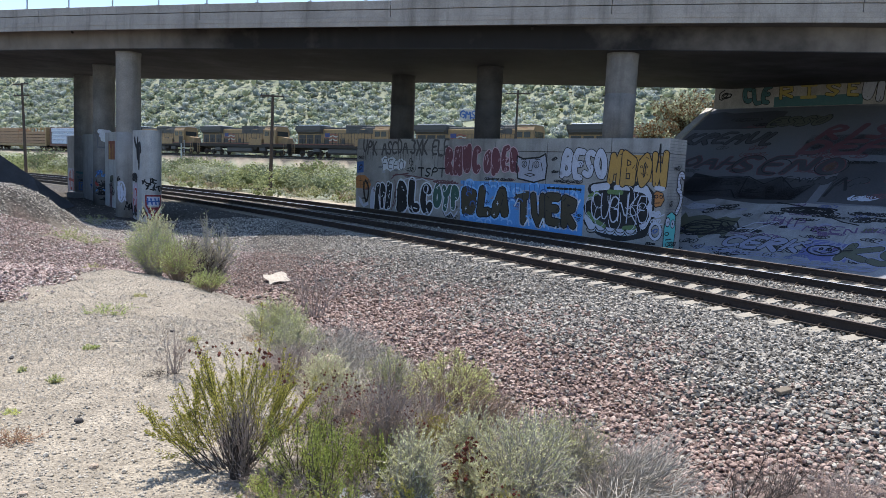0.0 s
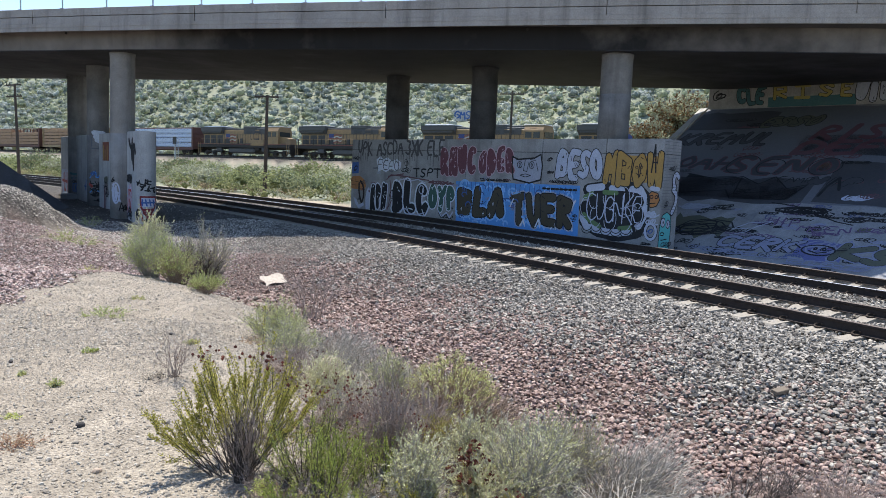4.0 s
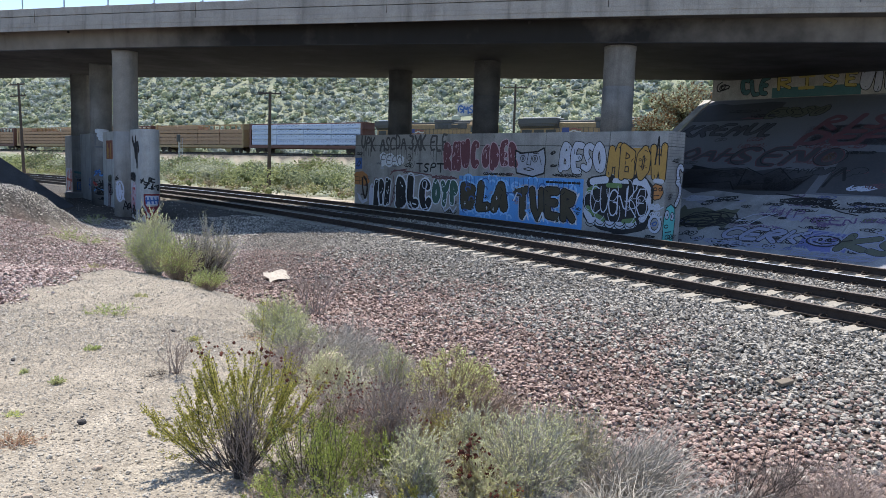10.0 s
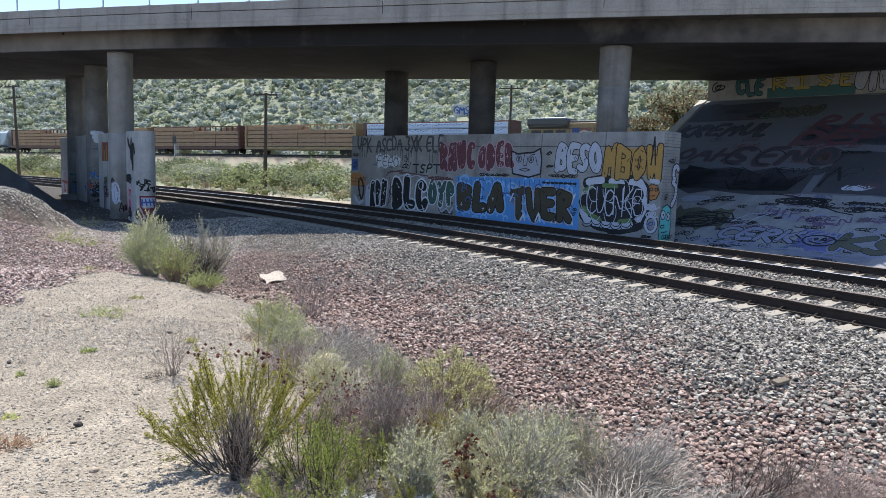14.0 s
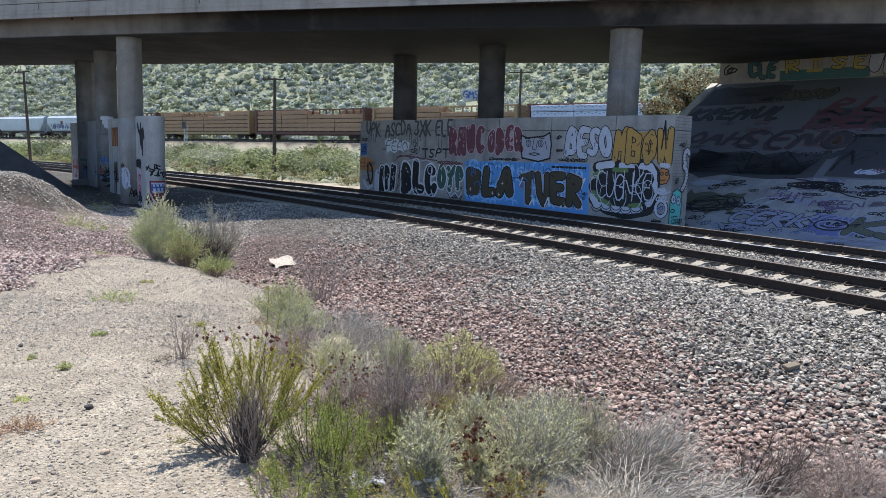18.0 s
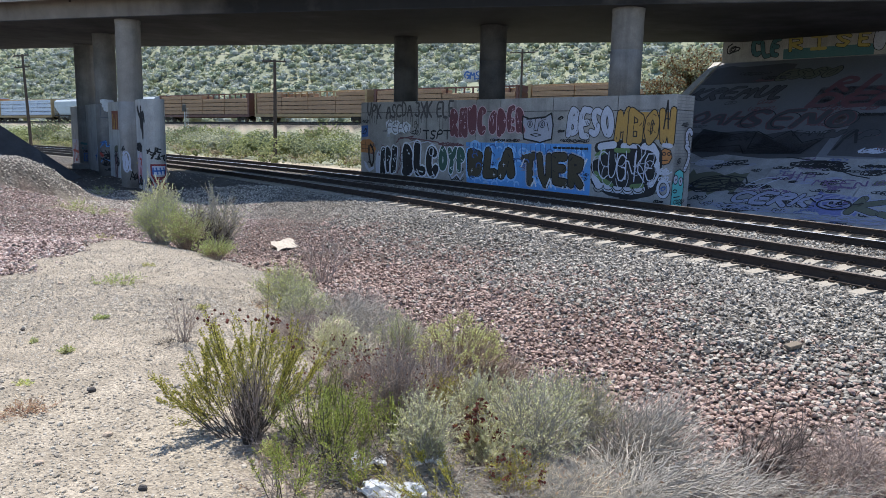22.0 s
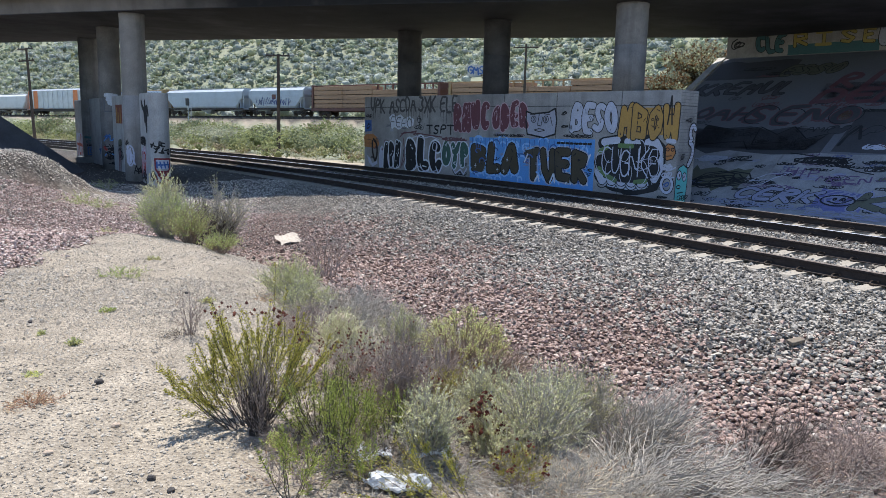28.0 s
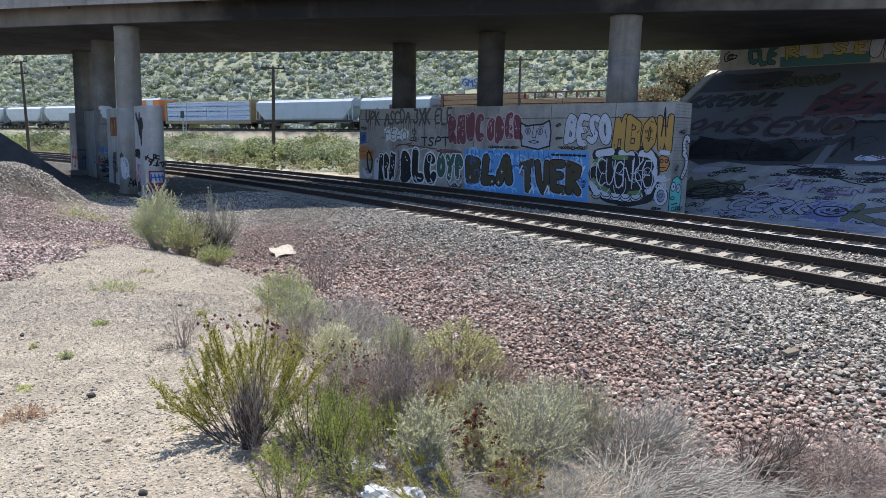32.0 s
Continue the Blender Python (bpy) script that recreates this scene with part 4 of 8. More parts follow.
    for sy in (-1, 1):
        for i in range(11):
            part("railing_post", boxed(((-h + 0.8 + (2 * h - 6.2) * i / 10, sy * 1.46, 2.1), (0.08, 0.06, 1.1))), M["black"], car)
        bm = bmesh.new()
        tube(bm, (-h + 0.8, sy * 1.46, 2.62), (c0, sy * 1.46, 2.62), 0.025, seg=5)
        part("handrail", bm, Y, car)
        for sx in (-1, 1):
            bm = boxed(*[((sx * (h - 0.45), sy * 1.3, 0.45 + 0.3 * k), (0.5, 0.4, 0.05)) for k in range(4)], ((sx * (h - 0.2), sy * 1.5, 1.2), (0.06, 0.06, 1.8)), ((sx * (h - 0.7), sy * 1.5, 1.2), (0.06, 0.06, 1.8)))
            part("step_ladder", bm, Y, car)
    for sx in (-1, 1):
        part("pilot", boxed(((sx * (h - 0.05), 0, 0.85), (0.12, 2.7, 1.0))), M["black"], car)
        truck(car, sx * (h - 3.6), 3, 1.95)
    coupler(car, L + 0.4)
    return car


# cars in order from the front, with their ends along the line at the start
TRAIN = [
    (lambda L: locomotive(L, "yellow and grey diesel locomotive leading a freight train", 0), 54.8, 77.2),
    (lambda L: locomotive(L, "yellow and grey diesel locomotive in a freight train", 1), 32.4, 54.7),
    (lambda L: locomotive(L, "yellow and grey diesel locomotive in a freight train", 0), 10.1, 32.3),
    (lambda L: locomotive(L, "yellow and grey diesel locomotive in a freight train", 1), -12.4, 10.0),
    (lambda L: locomotive(L, "yellow and grey diesel locomotive coupled to lumber cars", 0), -35.0, -12.6),
    (lambda L: lumber_car(L, M["maroon"], True, "centerbeam flatcar loaded with white-wrapped lumber", 0, 3), -60.1, -35.5),
    (lambda L: lumber_car(L, M["yellow"], False, "yellow centerbeam flatcar stacked with brown lumber", 0.6, 4), -84.6, -60.4),
    (lambda L: lumber_car(L, M["maroon"], False, "maroon centerbeam flatcar stacked with brown lumber", 0.7, 5), -108.8, -84.8),
    (lambda L: lumber_car(L, M["yellow"], False, "yellow centerbeam flatcar stacked with brown lumber", 0.75, 6), -133.4, -109.0),
    (lambda L: lumber_car(L, M["maroon"], False, "maroon centerbeam flatcar stacked with brown lumber", 0.7, 7), -158.2, -133.6),
    (lambda L: hopper_car(L, M["hoppergrey"], "short grey covered hopper car with sprayed marks", 2, True, 8), -172.0, -158.5),
    (lambda L: hopper_car(L, M["hoppergrey"], "long pale grey covered hopper car", 3), -193.5, -172.2),
    (lambda L: lumber_car(L, M["yellow"], True, "yellow centerbeam flatcar with white-wrapped lumber", 0, 9), -217.1, -193.7),
    (lambda L: autorack(L, "orange and grey covered autorack car"), -241.7, -217.4),
    (lambda L: hopper_car(L, M["hopperwhite"], "off-white covered hopper car", 3), -257.7, -241.9),
    (lambda L: hopper_car(L, M["hopperwhite"], "off-white covered hopper car", 3), -273.7, -257.9),
    (lambda L: hopper_car(L, M["hoppergrey"], "pale grey covered hopper car", 3), -289.7, -273.9),
]
YAW = math.degrees(math.atan2(TD[1], TD[0]))
for build, a, b in TRAIN:
    car = build(b - a)
    cars.append((car, (a + b) / 2))
SPEED = 6.1


def car_pose(mid, t):
    s = mid + SPEED * t
    p = TP0 + TD * s
    return Matrix.Translation((p[0], p[1], train_z(s))) @ Matrix.Rotation(radians(YAW), 4, "Z") @ Matrix.Rotation(-0.007, 4, "Y")


# the far line itself
far_track = tagged(empty("railway_track", pose(0, 0, 0)), "straight railway track on the far embankment", "railway track", kind="structure")
for o in (-0.75, 0.75):
    p0, p1 = TP0 + TD * -160 + TN * o, TP0 + TD * 110 + TN * o
    bm = bmesh.new()
    loft(bm, [[(p[0] + TN[0] * k, p[1] + TN[1] * k, z + h) for k, h in ((-0.04, -0.18), (0.04, -0.18), (0.04, 0), (-0.04, 0))] for p, z in ((p0, train_z(-160)), (p1, train_z(110)))])
    bmesh.ops.recalc_face_normals(bm, faces=bm.faces)
    part("rail", bm, M["rail"], far_track)
bm = bmesh.new()
for s in np.arange(-150, 100, 0.6):
    p = TP0 + TD * s
    box(bm, (0, 0, -0.28), (0.24, 2.6, 0.2), Matrix.Translation((p[0], p[1], train_z(s))) @ Matrix.Rotation(radians(YAW), 4, "Z"))
M["oldtie"] = painted("dark_wood_tie", (0.17, 0.145, 0.12), 0.9, 0.3, 4)
tagged(part("distant_ties", bm, M["oldtie"], far_track), kind="stuff")

# ---- sprayed letters and shapes ----
STROKES = {
    "A": [[(0, 0), (0.5, 1), (1, 0)], [(0.2, 0.4), (0.8, 0.4)]], "B": [[(0, 0), (0, 1), (0.8, 0.85), (0.75, 0.6), (0.1, 0.52), (0.9, 0.4), (0.85, 0.05), (0, 0)]],
    "C": [[(0.95, 0.85), (0.5, 1), (0.08, 0.75), (0.05, 0.25), (0.5, 0), (0.95, 0.15)]], "D": [[(0.05, 0), (0.05, 1), (0.7, 0.9), (0.95, 0.5), (0.7, 0.08), (0.05, 0)]],
    "E": [[(0.95, 1), (0.08, 1), (0.08, 0), (0.95, 0)], [(0.08, 0.5), (0.75, 0.5)]], "F": [[(0.95, 1), (0.08, 1), (0.08, 0)], [(0.08, 0.52), (0.7, 0.52)]],
    "G": [[(0.95, 0.85), (0.5, 1), (0.08, 0.7), (0.08, 0.25), (0.5, 0), (0.95, 0.2), (0.95, 0.5), (0.55, 0.5)]], "H": [[(0.08, 0), (0.08, 1)], [(0.92, 0), (0.92, 1)], [(0.08, 0.5), (0.92, 0.5)]],
    "I": [[(0.5, 0), (0.5, 1)]], "K": [[(0.08, 0), (0.08, 1)], [(0.95, 1), (0.1, 0.45), (0.95, 0)]], "L": [[(0.1, 1), (0.1, 0), (0.9, 0)]],
    "M": [[(0.02, 0), (0.1, 1), (0.5, 0.35), (0.9, 1), (0.98, 0)]], "N": [[(0.08, 0), (0.08, 1), (0.92, 0), (0.92, 1)]], "O": [[(0.5, 1), (0.08, 0.72), (0.08, 0.28), (0.5, 0), (0.92, 0.28), (0.92, 0.72), (0.5, 1)]],
    "P": [[(0.1, 0), (0.1, 1), (0.85, 0.9), (0.85, 0.55), (0.1, 0.45)]], "R": [[(0.1, 0), (0.1, 1), (0.85, 0.9), (0.85, 0.58), (0.1, 0.48), (0.95, 0)]],
    "S": [[(0.92, 0.85), (0.5, 1), (0.1, 0.78), (0.4, 0.52), (0.85, 0.35), (0.6, 0.02), (0.08, 0.12)]], "T": [[(0, 1), (1, 1)], [(0.5, 1), (0.5, 0)]],
    "U": [[(0.08, 1), (0.08, 0.3), (0.5, 0), (0.92, 0.3), (0.92, 1)]], "W": [[(0.02, 1), (0.2, 0), (0.5, 0.7), (0.8, 0), (0.98, 1)]], "X": [[(0, 0), (1, 1)], [(0, 1), (1, 0)]],
    "Y": [[(0, 1), (0.5, 0.5), (1, 1)], [(0.5, 0.5), (0.5, 0)]], "3": [[(0.1, 0.95), (0.85, 0.85), (0.5, 0.52), (0.9, 0.3), (0.6, 0), (0.08, 0.08)]],
}


class Canvas:
    """A flat surface to spray on: place(u, v) gives the point, out the way off the surface."""

    def __init__(self, parent, place, out):
        self.parent, self.place, self.out, self.layer, self.bend = parent, place, Vector(out).normalized(), 0, False

    def lines(self, name, paths, width, material, label="", lift=None):
        bm = bmesh.new()
        if lift is None:
            lift = 0.004 + 0.0012 * (self.layer % 12)
            self.layer += 1
        n = 0
        for path in paths:
            pts = [Vector((u, v)) for u, v in path]
            if self.bend and len(pts) > 1:
                pts = [a.lerp(b, k / 6) for a, b in zip(pts, pts[1:]) for k in range(6)] + [pts[-1]]
            for i, a in enumerate(pts):
                n += 1
                o = self.out * (lift + 0.00003 * (n % 9))
                bm.faces.new([bm.verts.new(self.place(a.x + width / 2 * math.cos(k), a.y + width / 2 * math.sin(k)) + o) for k in np.linspace(0, 2 * math.pi, 8, endpoint=False)])
                if i:
                    b = pts[i - 1]
                    d = a - b
                    if d.length < 1e-6:
                        continue
                    s = Vector((-d.y, d.x)).normalized() * width / 2
                    n += 1
                    o = self.out * (lift + 0.00003 * (n % 9))
                    bm.faces.new([bm.verts.new(self.place(p.x, p.y) + o) for p in (b - s, a - s, a + s, b + s)])
        return part(name, bm, material, self.parent, label)

    def fill(self, name, outline, material, label=""):
        bm = bmesh.new()
        lift = 0.0015 + 0.0006 * (self.layer % 4)
        self.layer += 1
        bm.faces.new([bm.verts.new(self.place(u, v) + self.out * lift) for u, v in outline])
        bmesh.ops.triangulate(bm, faces=bm.faces)
        return part(name, bm, material, self.parent, label)

    def word(self, text, u0, u1, v0, v1, weight, fill, edge, label="", seed=1, wobble=0.05, shine=None, gap=0.12, edge2=None, line=0.05, sharp=False, halo=0.22, lean=0.0, lift=0.005):
        """Fat overlapping letters: wide dark strokes under narrower coloured ones."""
        rng = random.Random(seed)
        n = len(text)
        step = (u1 - u0) / n
        ins = min(weight / 2, step * 0.32) if fill and edge else 0.0
        letters = []
        for i, ch in enumerate(text):
            if ch == " ":
                continue
            dv = rng.uniform(-1, 1) * wobble * (v1 - v0)
            tilt = rng.uniform(-0.10, 0.10) + lean
            w = weight * rng.uniform(0.88, 1.12)
            lo, hi = u0 + step * (i + gap / 2) + ins, u0 + step * (i + 1 - gap / 2) - ins
            paths = []
            for st in STROKES[ch]:
                p = [(lo + (hi - lo) * x + rng.uniform(-1, 1) * 0.06 * step + tilt * (y - 0.5) * (v1 - v0), v0 + dv + ins + (v1 - v0 - 2 * ins) * y + rng.uniform(-1, 1) * 0.05 * (v1 - v0)) for x, y in st]
                paths.append(p if sharp else soft(p))
            letters.append((paths, w))
        if edge2:
            for paths, w in letters:
                self.lines("graffiti_halo", paths, w + halo, edge2, label, 0.0045)
        for k, (paths, w) in enumerate(letters):
            base = lift + 0.0016 * k
            if edge:
                self.lines("graffiti_outline", paths, w + 2 * line, edge, label, base)
            if fill:
                self.lines("graffiti_letter", paths, w, fill, label, base + 0.0006)
            if edge and fill:
                cuts = []
                for p in paths:
                    for _ in range(2):
                        a = p[rng.randrange(len(p))]
                        cuts.append([(a[0] + rng.uniform(-0.3, 0.3) * w, a[1] + rng.uniform(-0.4, 0.4) * w), (a[0] + rng.uniform(-0.4, 0.4) * w, a[1] + rng.uniform(-0.5, 0.5) * w)])
                self.lines("graffiti_detail", cuts, line * 0.7, edge, "", base + 0.0009)
            if shine:
                stars = []
                for p in paths:
                    a = p[rng.randrange(len(p))]
                    a = (a[0] + rng.uniform(-0.2, 0.2) * w, a[1] + rng.uniform(-0.2, 0.2) * w)
                    stars += [[(a[0], a[1] - 0.07), (a[0], a[1] + 0.07)], [(a[0] - 0.05, a[1]), (a[0] + 0.05, a[1])]]
                self.lines("graffiti_highlight", stars, 0.025, shine, "", base + 0.0011)


def soft(p):
    """One round of corner cutting."""
    q = [p[0]]
    for a, b in zip(p, p[1:]):
        q += [(a[0] * 0.72 + b[0] * 0.28, a[1] * 0.72 + b[1] * 0.28), (a[0] * 0.28 + b[0] * 0.72, a[1] * 0.28 + b[1] * 0.72)]
    return q + [p[-1]]


def scribble(rng, u0, u1, v0, v1, n, wild=1.0):
    """A hand-sprayed tag: quick looping strokes like joined writing."""
    pts = []
    n = max(2, min(n, int((u1 - u0) / (0.62 * (v1 - v0))) + 1))
    k = max(8, int(n * 4))
    c, h = (v0 + v1) / 2, (v1 - v0) / 2
    amp, ph, loop = 0.7, rng.uniform(0, 6), (u1 - u0) / n * 0.9 * wild
    for i in range(k):
        if i % 4 == 0:
            amp = rng.uniform(0.35, 1.0)
            ph += rng.uniform(-0.5, 0.5)
        a = i * 1.57 + ph
        u = u0 + loop + (u1 - u0 - 2 * loop) * i / (k - 1) + loop * math.cos(a) * rng.uniform(0.5, 1.3)
        pts.append((u, c + h * amp * math.sin(a + 0.4) + rng.uniform(-0.1, 0.1) * h))
    return soft(pts)


def marks(rng, u0, u1, v0, v1, n):
    """A hand-sprayed tag of n angular signs that spell nothing."""
    out = []
    w = (u1 - u0) / n
    for i in range(n):
        a = u0 + w * (i + 0.08)
        q = [(a + w * rng.uniform(0.0, 0.95), v0 + (v1 - v0) * rng.random()) for _ in range(4)]
        q[0], q[1] = (q[0][0], v0 + (v1 - v0) * rng.uniform(0.75, 1.0)), (q[1][0], v0 + (v1 - v0) * rng.uniform(0.0, 0.25))
        out.append(soft(q))
        if rng.random() < 0.6:
            h = v0 + (v1 - v0) * rng.uniform(0.3, 0.7)
            out.append([(a, h), (a + w * 0.9, h + (v1 - v0) * rng.uniform(-0.15, 0.15))])
    return out


def ellipse(u, v, a, b, k0=0.0, k1=2 * math.pi, n=18):
    return [(u + a * math.cos(k), v + b * math.sin(k)) for k in np.linspace(k0, k1, n)]


def spray(name, col, rough=0.75):
    return painted("sprayed_" + name, col, rough, 0.12, 3, 0, 0.25, (0.12, 0.12, 0.12), 0.1)


P = {k: spray(k, c) for k, c in dict(black=(0.018, 0.018, 0.02), white=(0.62, 0.66, 0.72), pale=(0.36, 0.38, 0.46), maroon=(0.15, 0.055, 0.07), pink=(0.50, 0.36, 0.40), mustard=(0.42, 0.25, 0.07),
                                     blue=(0.10, 0.30, 0.66), sky=(0.25, 0.48, 0.80), deep=(0.05, 0.12, 0.33), olive=(0.068, 0.056, 0.036), green=(0.05, 0.11, 0.09), moss=(0.12, 0.20, 0.08), orange=(0.45, 0.20, 0.07),
                                     teal=(0.13, 0.50, 0.50), purple=(0.13, 0.085, 0.17), rose=(0.13, 0.06, 0.07), dusk=(0.09, 0.11, 0.22), charcoal=(0.062, 0.062, 0.068), slate=(0.14, 0.145, 0.165), yellow=(0.50, 0.40, 0.10), red=(0.40, 0.06, 0.05),
                                     buff=(0.42, 0.40, 0.30), lilac=(0.47, 0.50, 0.60), lavender=(0.24, 0.25, 0.34), violet=(0.13, 0.14, 0.30), greyolive=(0.10, 0.105, 0.075), orangedim=(0.16, 0.09, 0.05), soot=(0.02, 0.02, 0.022), smoke=(0.08, 0.08, 0.082), tealdim=(0.055, 0.13, 0.14), brick=(0.22, 0.07, 0.045), redbrown=(0.22, 0.035, 0.04), brownblack=(0.035, 0.025, 0.02), ochre=(0.36, 0.29, 0.09), grey=(0.30, 0.30, 0.31)).items()}

# the long wall; u runs from its far end to its near end, as it reads
wc = Canvas(wall, lambda u, v: Vector((-u, 0.0, v)), (0, 1, 0))
g = random.Random(11)
wc.fill("painted_ground", [(-9.6, 1.66), (-3.24, 1.74), (-3.22, -0.12), (-9.5, -0.12)], P["blue"], "bright blue painted panel")
wc.lines("graffiti_cloud", [ellipse(g.uniform(-9.3, -3.5), g.uniform(0.0, 1.6), g.uniform(0.08, 0.25), g.uniform(0.06, 0.2), 0, g.uniform(2, 5), 9) for _ in range(46)], 0.07, P["sky"])
wc.lines("graffiti_cloud", [ellipse(g.uniform(-9.3, -3.5), g.uniform(0.0, 1.6), g.uniform(0.08, 0.2), g.uniform(0.06, 0.16), 0, g.uniform(2, 5), 9) for _ in range(22)], 0.05, P["deep"])
wc.lines("graffiti_drip", [[(u, 1.64), (u + g.uniform(-0.02, 0.02), 1.64 - g.uniform(0.1, 0.5))] for u in np.linspace(-9.4, -3.4, 26)], 0.03, P["deep"])
wc.word("BLA", -9.42, -6.85, 0.26, 1.48, 0.38, P["olive"], P["black"], "dark olive sprayed letters", 3, 0.03, gap=-0.06, edge2=P["sky"], shine=P["white"], sharp=True, line=0.045, halo=0.24)
wc.word("TUER", -6.42, -3.5, 0.12, 1.34, 0.27, P["olive"], P["black"], "dark olive sprayed letters", 4, 0.04, gap=-0.04, edge2=P["pale"], sharp=True, line=0.04, halo=0.18)
wc.lines("graffiti_highlight", [[(-5.95 + 0.75 * i, 0.1), (-5.8 + 0.75 * i, 0.32 + 0.1 * (i % 2)), (-5.72 + 0.75 * i, 0.1)] for i in range(4)] + [[(-6.35, 1.1), (-6.5, 0.8)], [(-3.6, 1.0), (-3.4, 1.2), (-3.55, 0.9)]], 0.06, P["white"])
wc.lines("illegible_line", [[(-4.92 + 0.2 * i, 1.57), (-4.80 + 0.2 * i, 1.57)] for i in range(8)], 0.08, P["black"])
wc.word("MBOW", -2.28, -0.02, 1.80, 2.95, 0.20, P["mustard"], P["black"], "mustard yellow sprayed word", 5, 0.02, gap=-0.10, sharp=True, line=0.035)
wc.fill("graffiti_patch", [(-2.2, 2.85), (-0.12, 2.82), (-0.1, 1.95), (-2.1, 1.95)], P["mustard"])
wc.lines("graffiti_face", [ellipse(-0.98, 2.45, 0.05, 0.04, n=7), ellipse(-0.80, 2.45, 0.05, 0.04, n=7), [(-1.0, 2.25), (-0.9, 2.2), (-0.78, 2.26)], [(-0.9, 2.4), (-0.88, 2.3)]], 0.022, P["black"], "", 0.016)
wc.lines("graffiti_spike", [[(-0.42, 2.3), (-0.33, 3.2), (-0.26, 2.3)]], 0.05, P["black"])
wc.word("BESO", -4.3, -2.38, 1.96, 3.06, 0.215, P["lilac"], P["black"], "pale lilac bubble letters with a black outline", 6, 0.06, gap=-0.22, line=0.03)
wc.word("RHUC", -10.6, -8.45, 1.9, 3.14, 0.27, P["maroon"], P["pink"], "maroon bubble letters with a pink outline", 7, 0.03, gap=-0.05, line=0.03, shine=P["pink"])
wc.word("ODER", -8.3, -6.42, 2.0, 3.04, 0.24, P["maroon"], P["pink"], "maroon bubble letters with a pink outline", 8, 0.08, gap=-0.1, line=0.04, shine=P["pink"])
# cat-eared face
wc.fill("graffiti_face", [(-6.42, 1.86), (-6.5, 2.3), (-6.5, 2.72), (-6.2, 2.62), (-5.4, 2.68), (-5.1, 2.82), (-5.0, 2.4), (-5.05, 1.88), (-5.6, 1.74), (-6.0, 1.80)], P["pale"], "pale sprayed cat face")
wc.lines("graffiti_outline", [[(-6.42, 1.86), (-6.5, 2.3), (-6.5, 2.72), (-6.2, 2.62), (-5.4, 2.68), (-5.1, 2.82), (-5.0, 2.4), (-5.05, 1.88), (-5.6, 1.74), (-6.0, 1.80), (-6.42, 1.86)]], 0.06, P["black"])
wc.lines("graffiti_face_line", [ellipse(-6.12, 2.42, 0.12, 0.12), ellipse(-5.52, 2.42, 0.12, 0.13), [(-5.85, 2.6), (-5.92, 2.2), (-5.74, 2.17), (-5.68, 2.5)], [(-6.08, 2.02), (-5.82, 2.08), (-5.55, 2.02), (-5.8, 1.96), (-6.08, 2.02)], ellipse(-6.12, 2.42, 0.03, 0.07), ellipse(-5.52, 2.42, 0.03, 0.07), [(-6.3, 2.6), (-6.05, 2.6)], [(-5.6, 2.62), (-5.35, 2.6)], [(-5.3, 2.5), (-5.2, 2.2)]], 0.028, P["black"])
for i, w in enumerate(("UPK", "ASC", "DA", "3XK", "ELF")):
    u = (-16.5, -15.0, -13.85, -12.9, -11.5)[i]
    wc.word(w, u, u + (1.15 if len(w) == 3 else 0.75), 2.70, 3.32, 0.10, P["smoke"], None, "black sprayed tag", 20 + i, 0.08)
    wc.lines("paint_run", [[(x, 2.75), (x, 2.75 - g.uniform(0.15, 0.6))] for x in (u + 0.08, u + 0.25, u + 0.45, u + 0.62, u + 0.78)], 0.03, P["smoke"])
wc.word("TSPT", -12.35, -10.55, 1.76, 2.14, 0.07, P["black"], None, "black sprayed tag", 31)
wc.fill("graffiti_patch", [(-15.03, 2.45), (-14.75, 2.62), (-14.5, 2.48), (-14.2, 2.58), (-13.9, 2.42), (-13.5, 2.5), (-13.2, 2.35), (-13.25, 2.1), (-13.6, 1.95), (-13.9, 2.05), (-14.3, 1.88), (-14.6, 2.0), (-14.85, 1.88)], P["white"], "white sprayed word with ragged edges")
wc.word("FEEO", -14.95, -13.3, 2.0, 2.45, 0.045, P["slate"], None, "", 33, 0.1)
wc.word("BLC", -13.75, -11.3, 0.06, 1.55, 0.40, P["black"], P["white"], "black bubble letters with a white outline", 9, 0.04, gap=-0.08, line=0.08)
wc.lines("graffiti_halo", [ellipse(-11.75, 1.2, 0.16, 0.18), [(-13.2, 0.15), (-12.8, 0.3), (-12.5, 0.12), (-12.0, 0.06), (-11.5, 0.2)], [(-13.5, 1.5), (-13.0, 1.62), (-12.5, 1.55), (-12.0, 1.64), (-11.5, 1.5)]], 0.045, P["lilac"])
wc.word("OYP", -11.28, -9.6, 0.36, 1.44, 0.25, P["green"], P["white"], "dark green letters with a white outline", 10, gap=-0.1, line=0.05)
wc.lines("graffiti_halo", [[(-10.6, 0.35), (-10.4, 0.1), (-10.1, 0.3), (-9.9, 0.1), (-9.7, 0.35)]], 0.07, P["lilac"])
wc.lines("graffiti_outline", [[(-10.6, 0.28), (-10.4, 0.05), (-10.1, 0.24), (-9.9, 0.04)]], 0.035, P["black"])
wc.word("RPH", -15.4, -14.15, 0.08, 1.34, 0.21, P["black"], P["white"], "black sprayed letters", 12, gap=-0.06, line=0.06)
wc.fill("graffiti_patch", [(-17.0, 1.5), (-16.85, 1.62), (-16.3, 1.66), (-15.95, 1.5), (-15.75, 1.2), (-15.95, 0.95), (-16.4, 1.0), (-16.95, 1.02)], P["orange"], "rust orange sprayed figure")
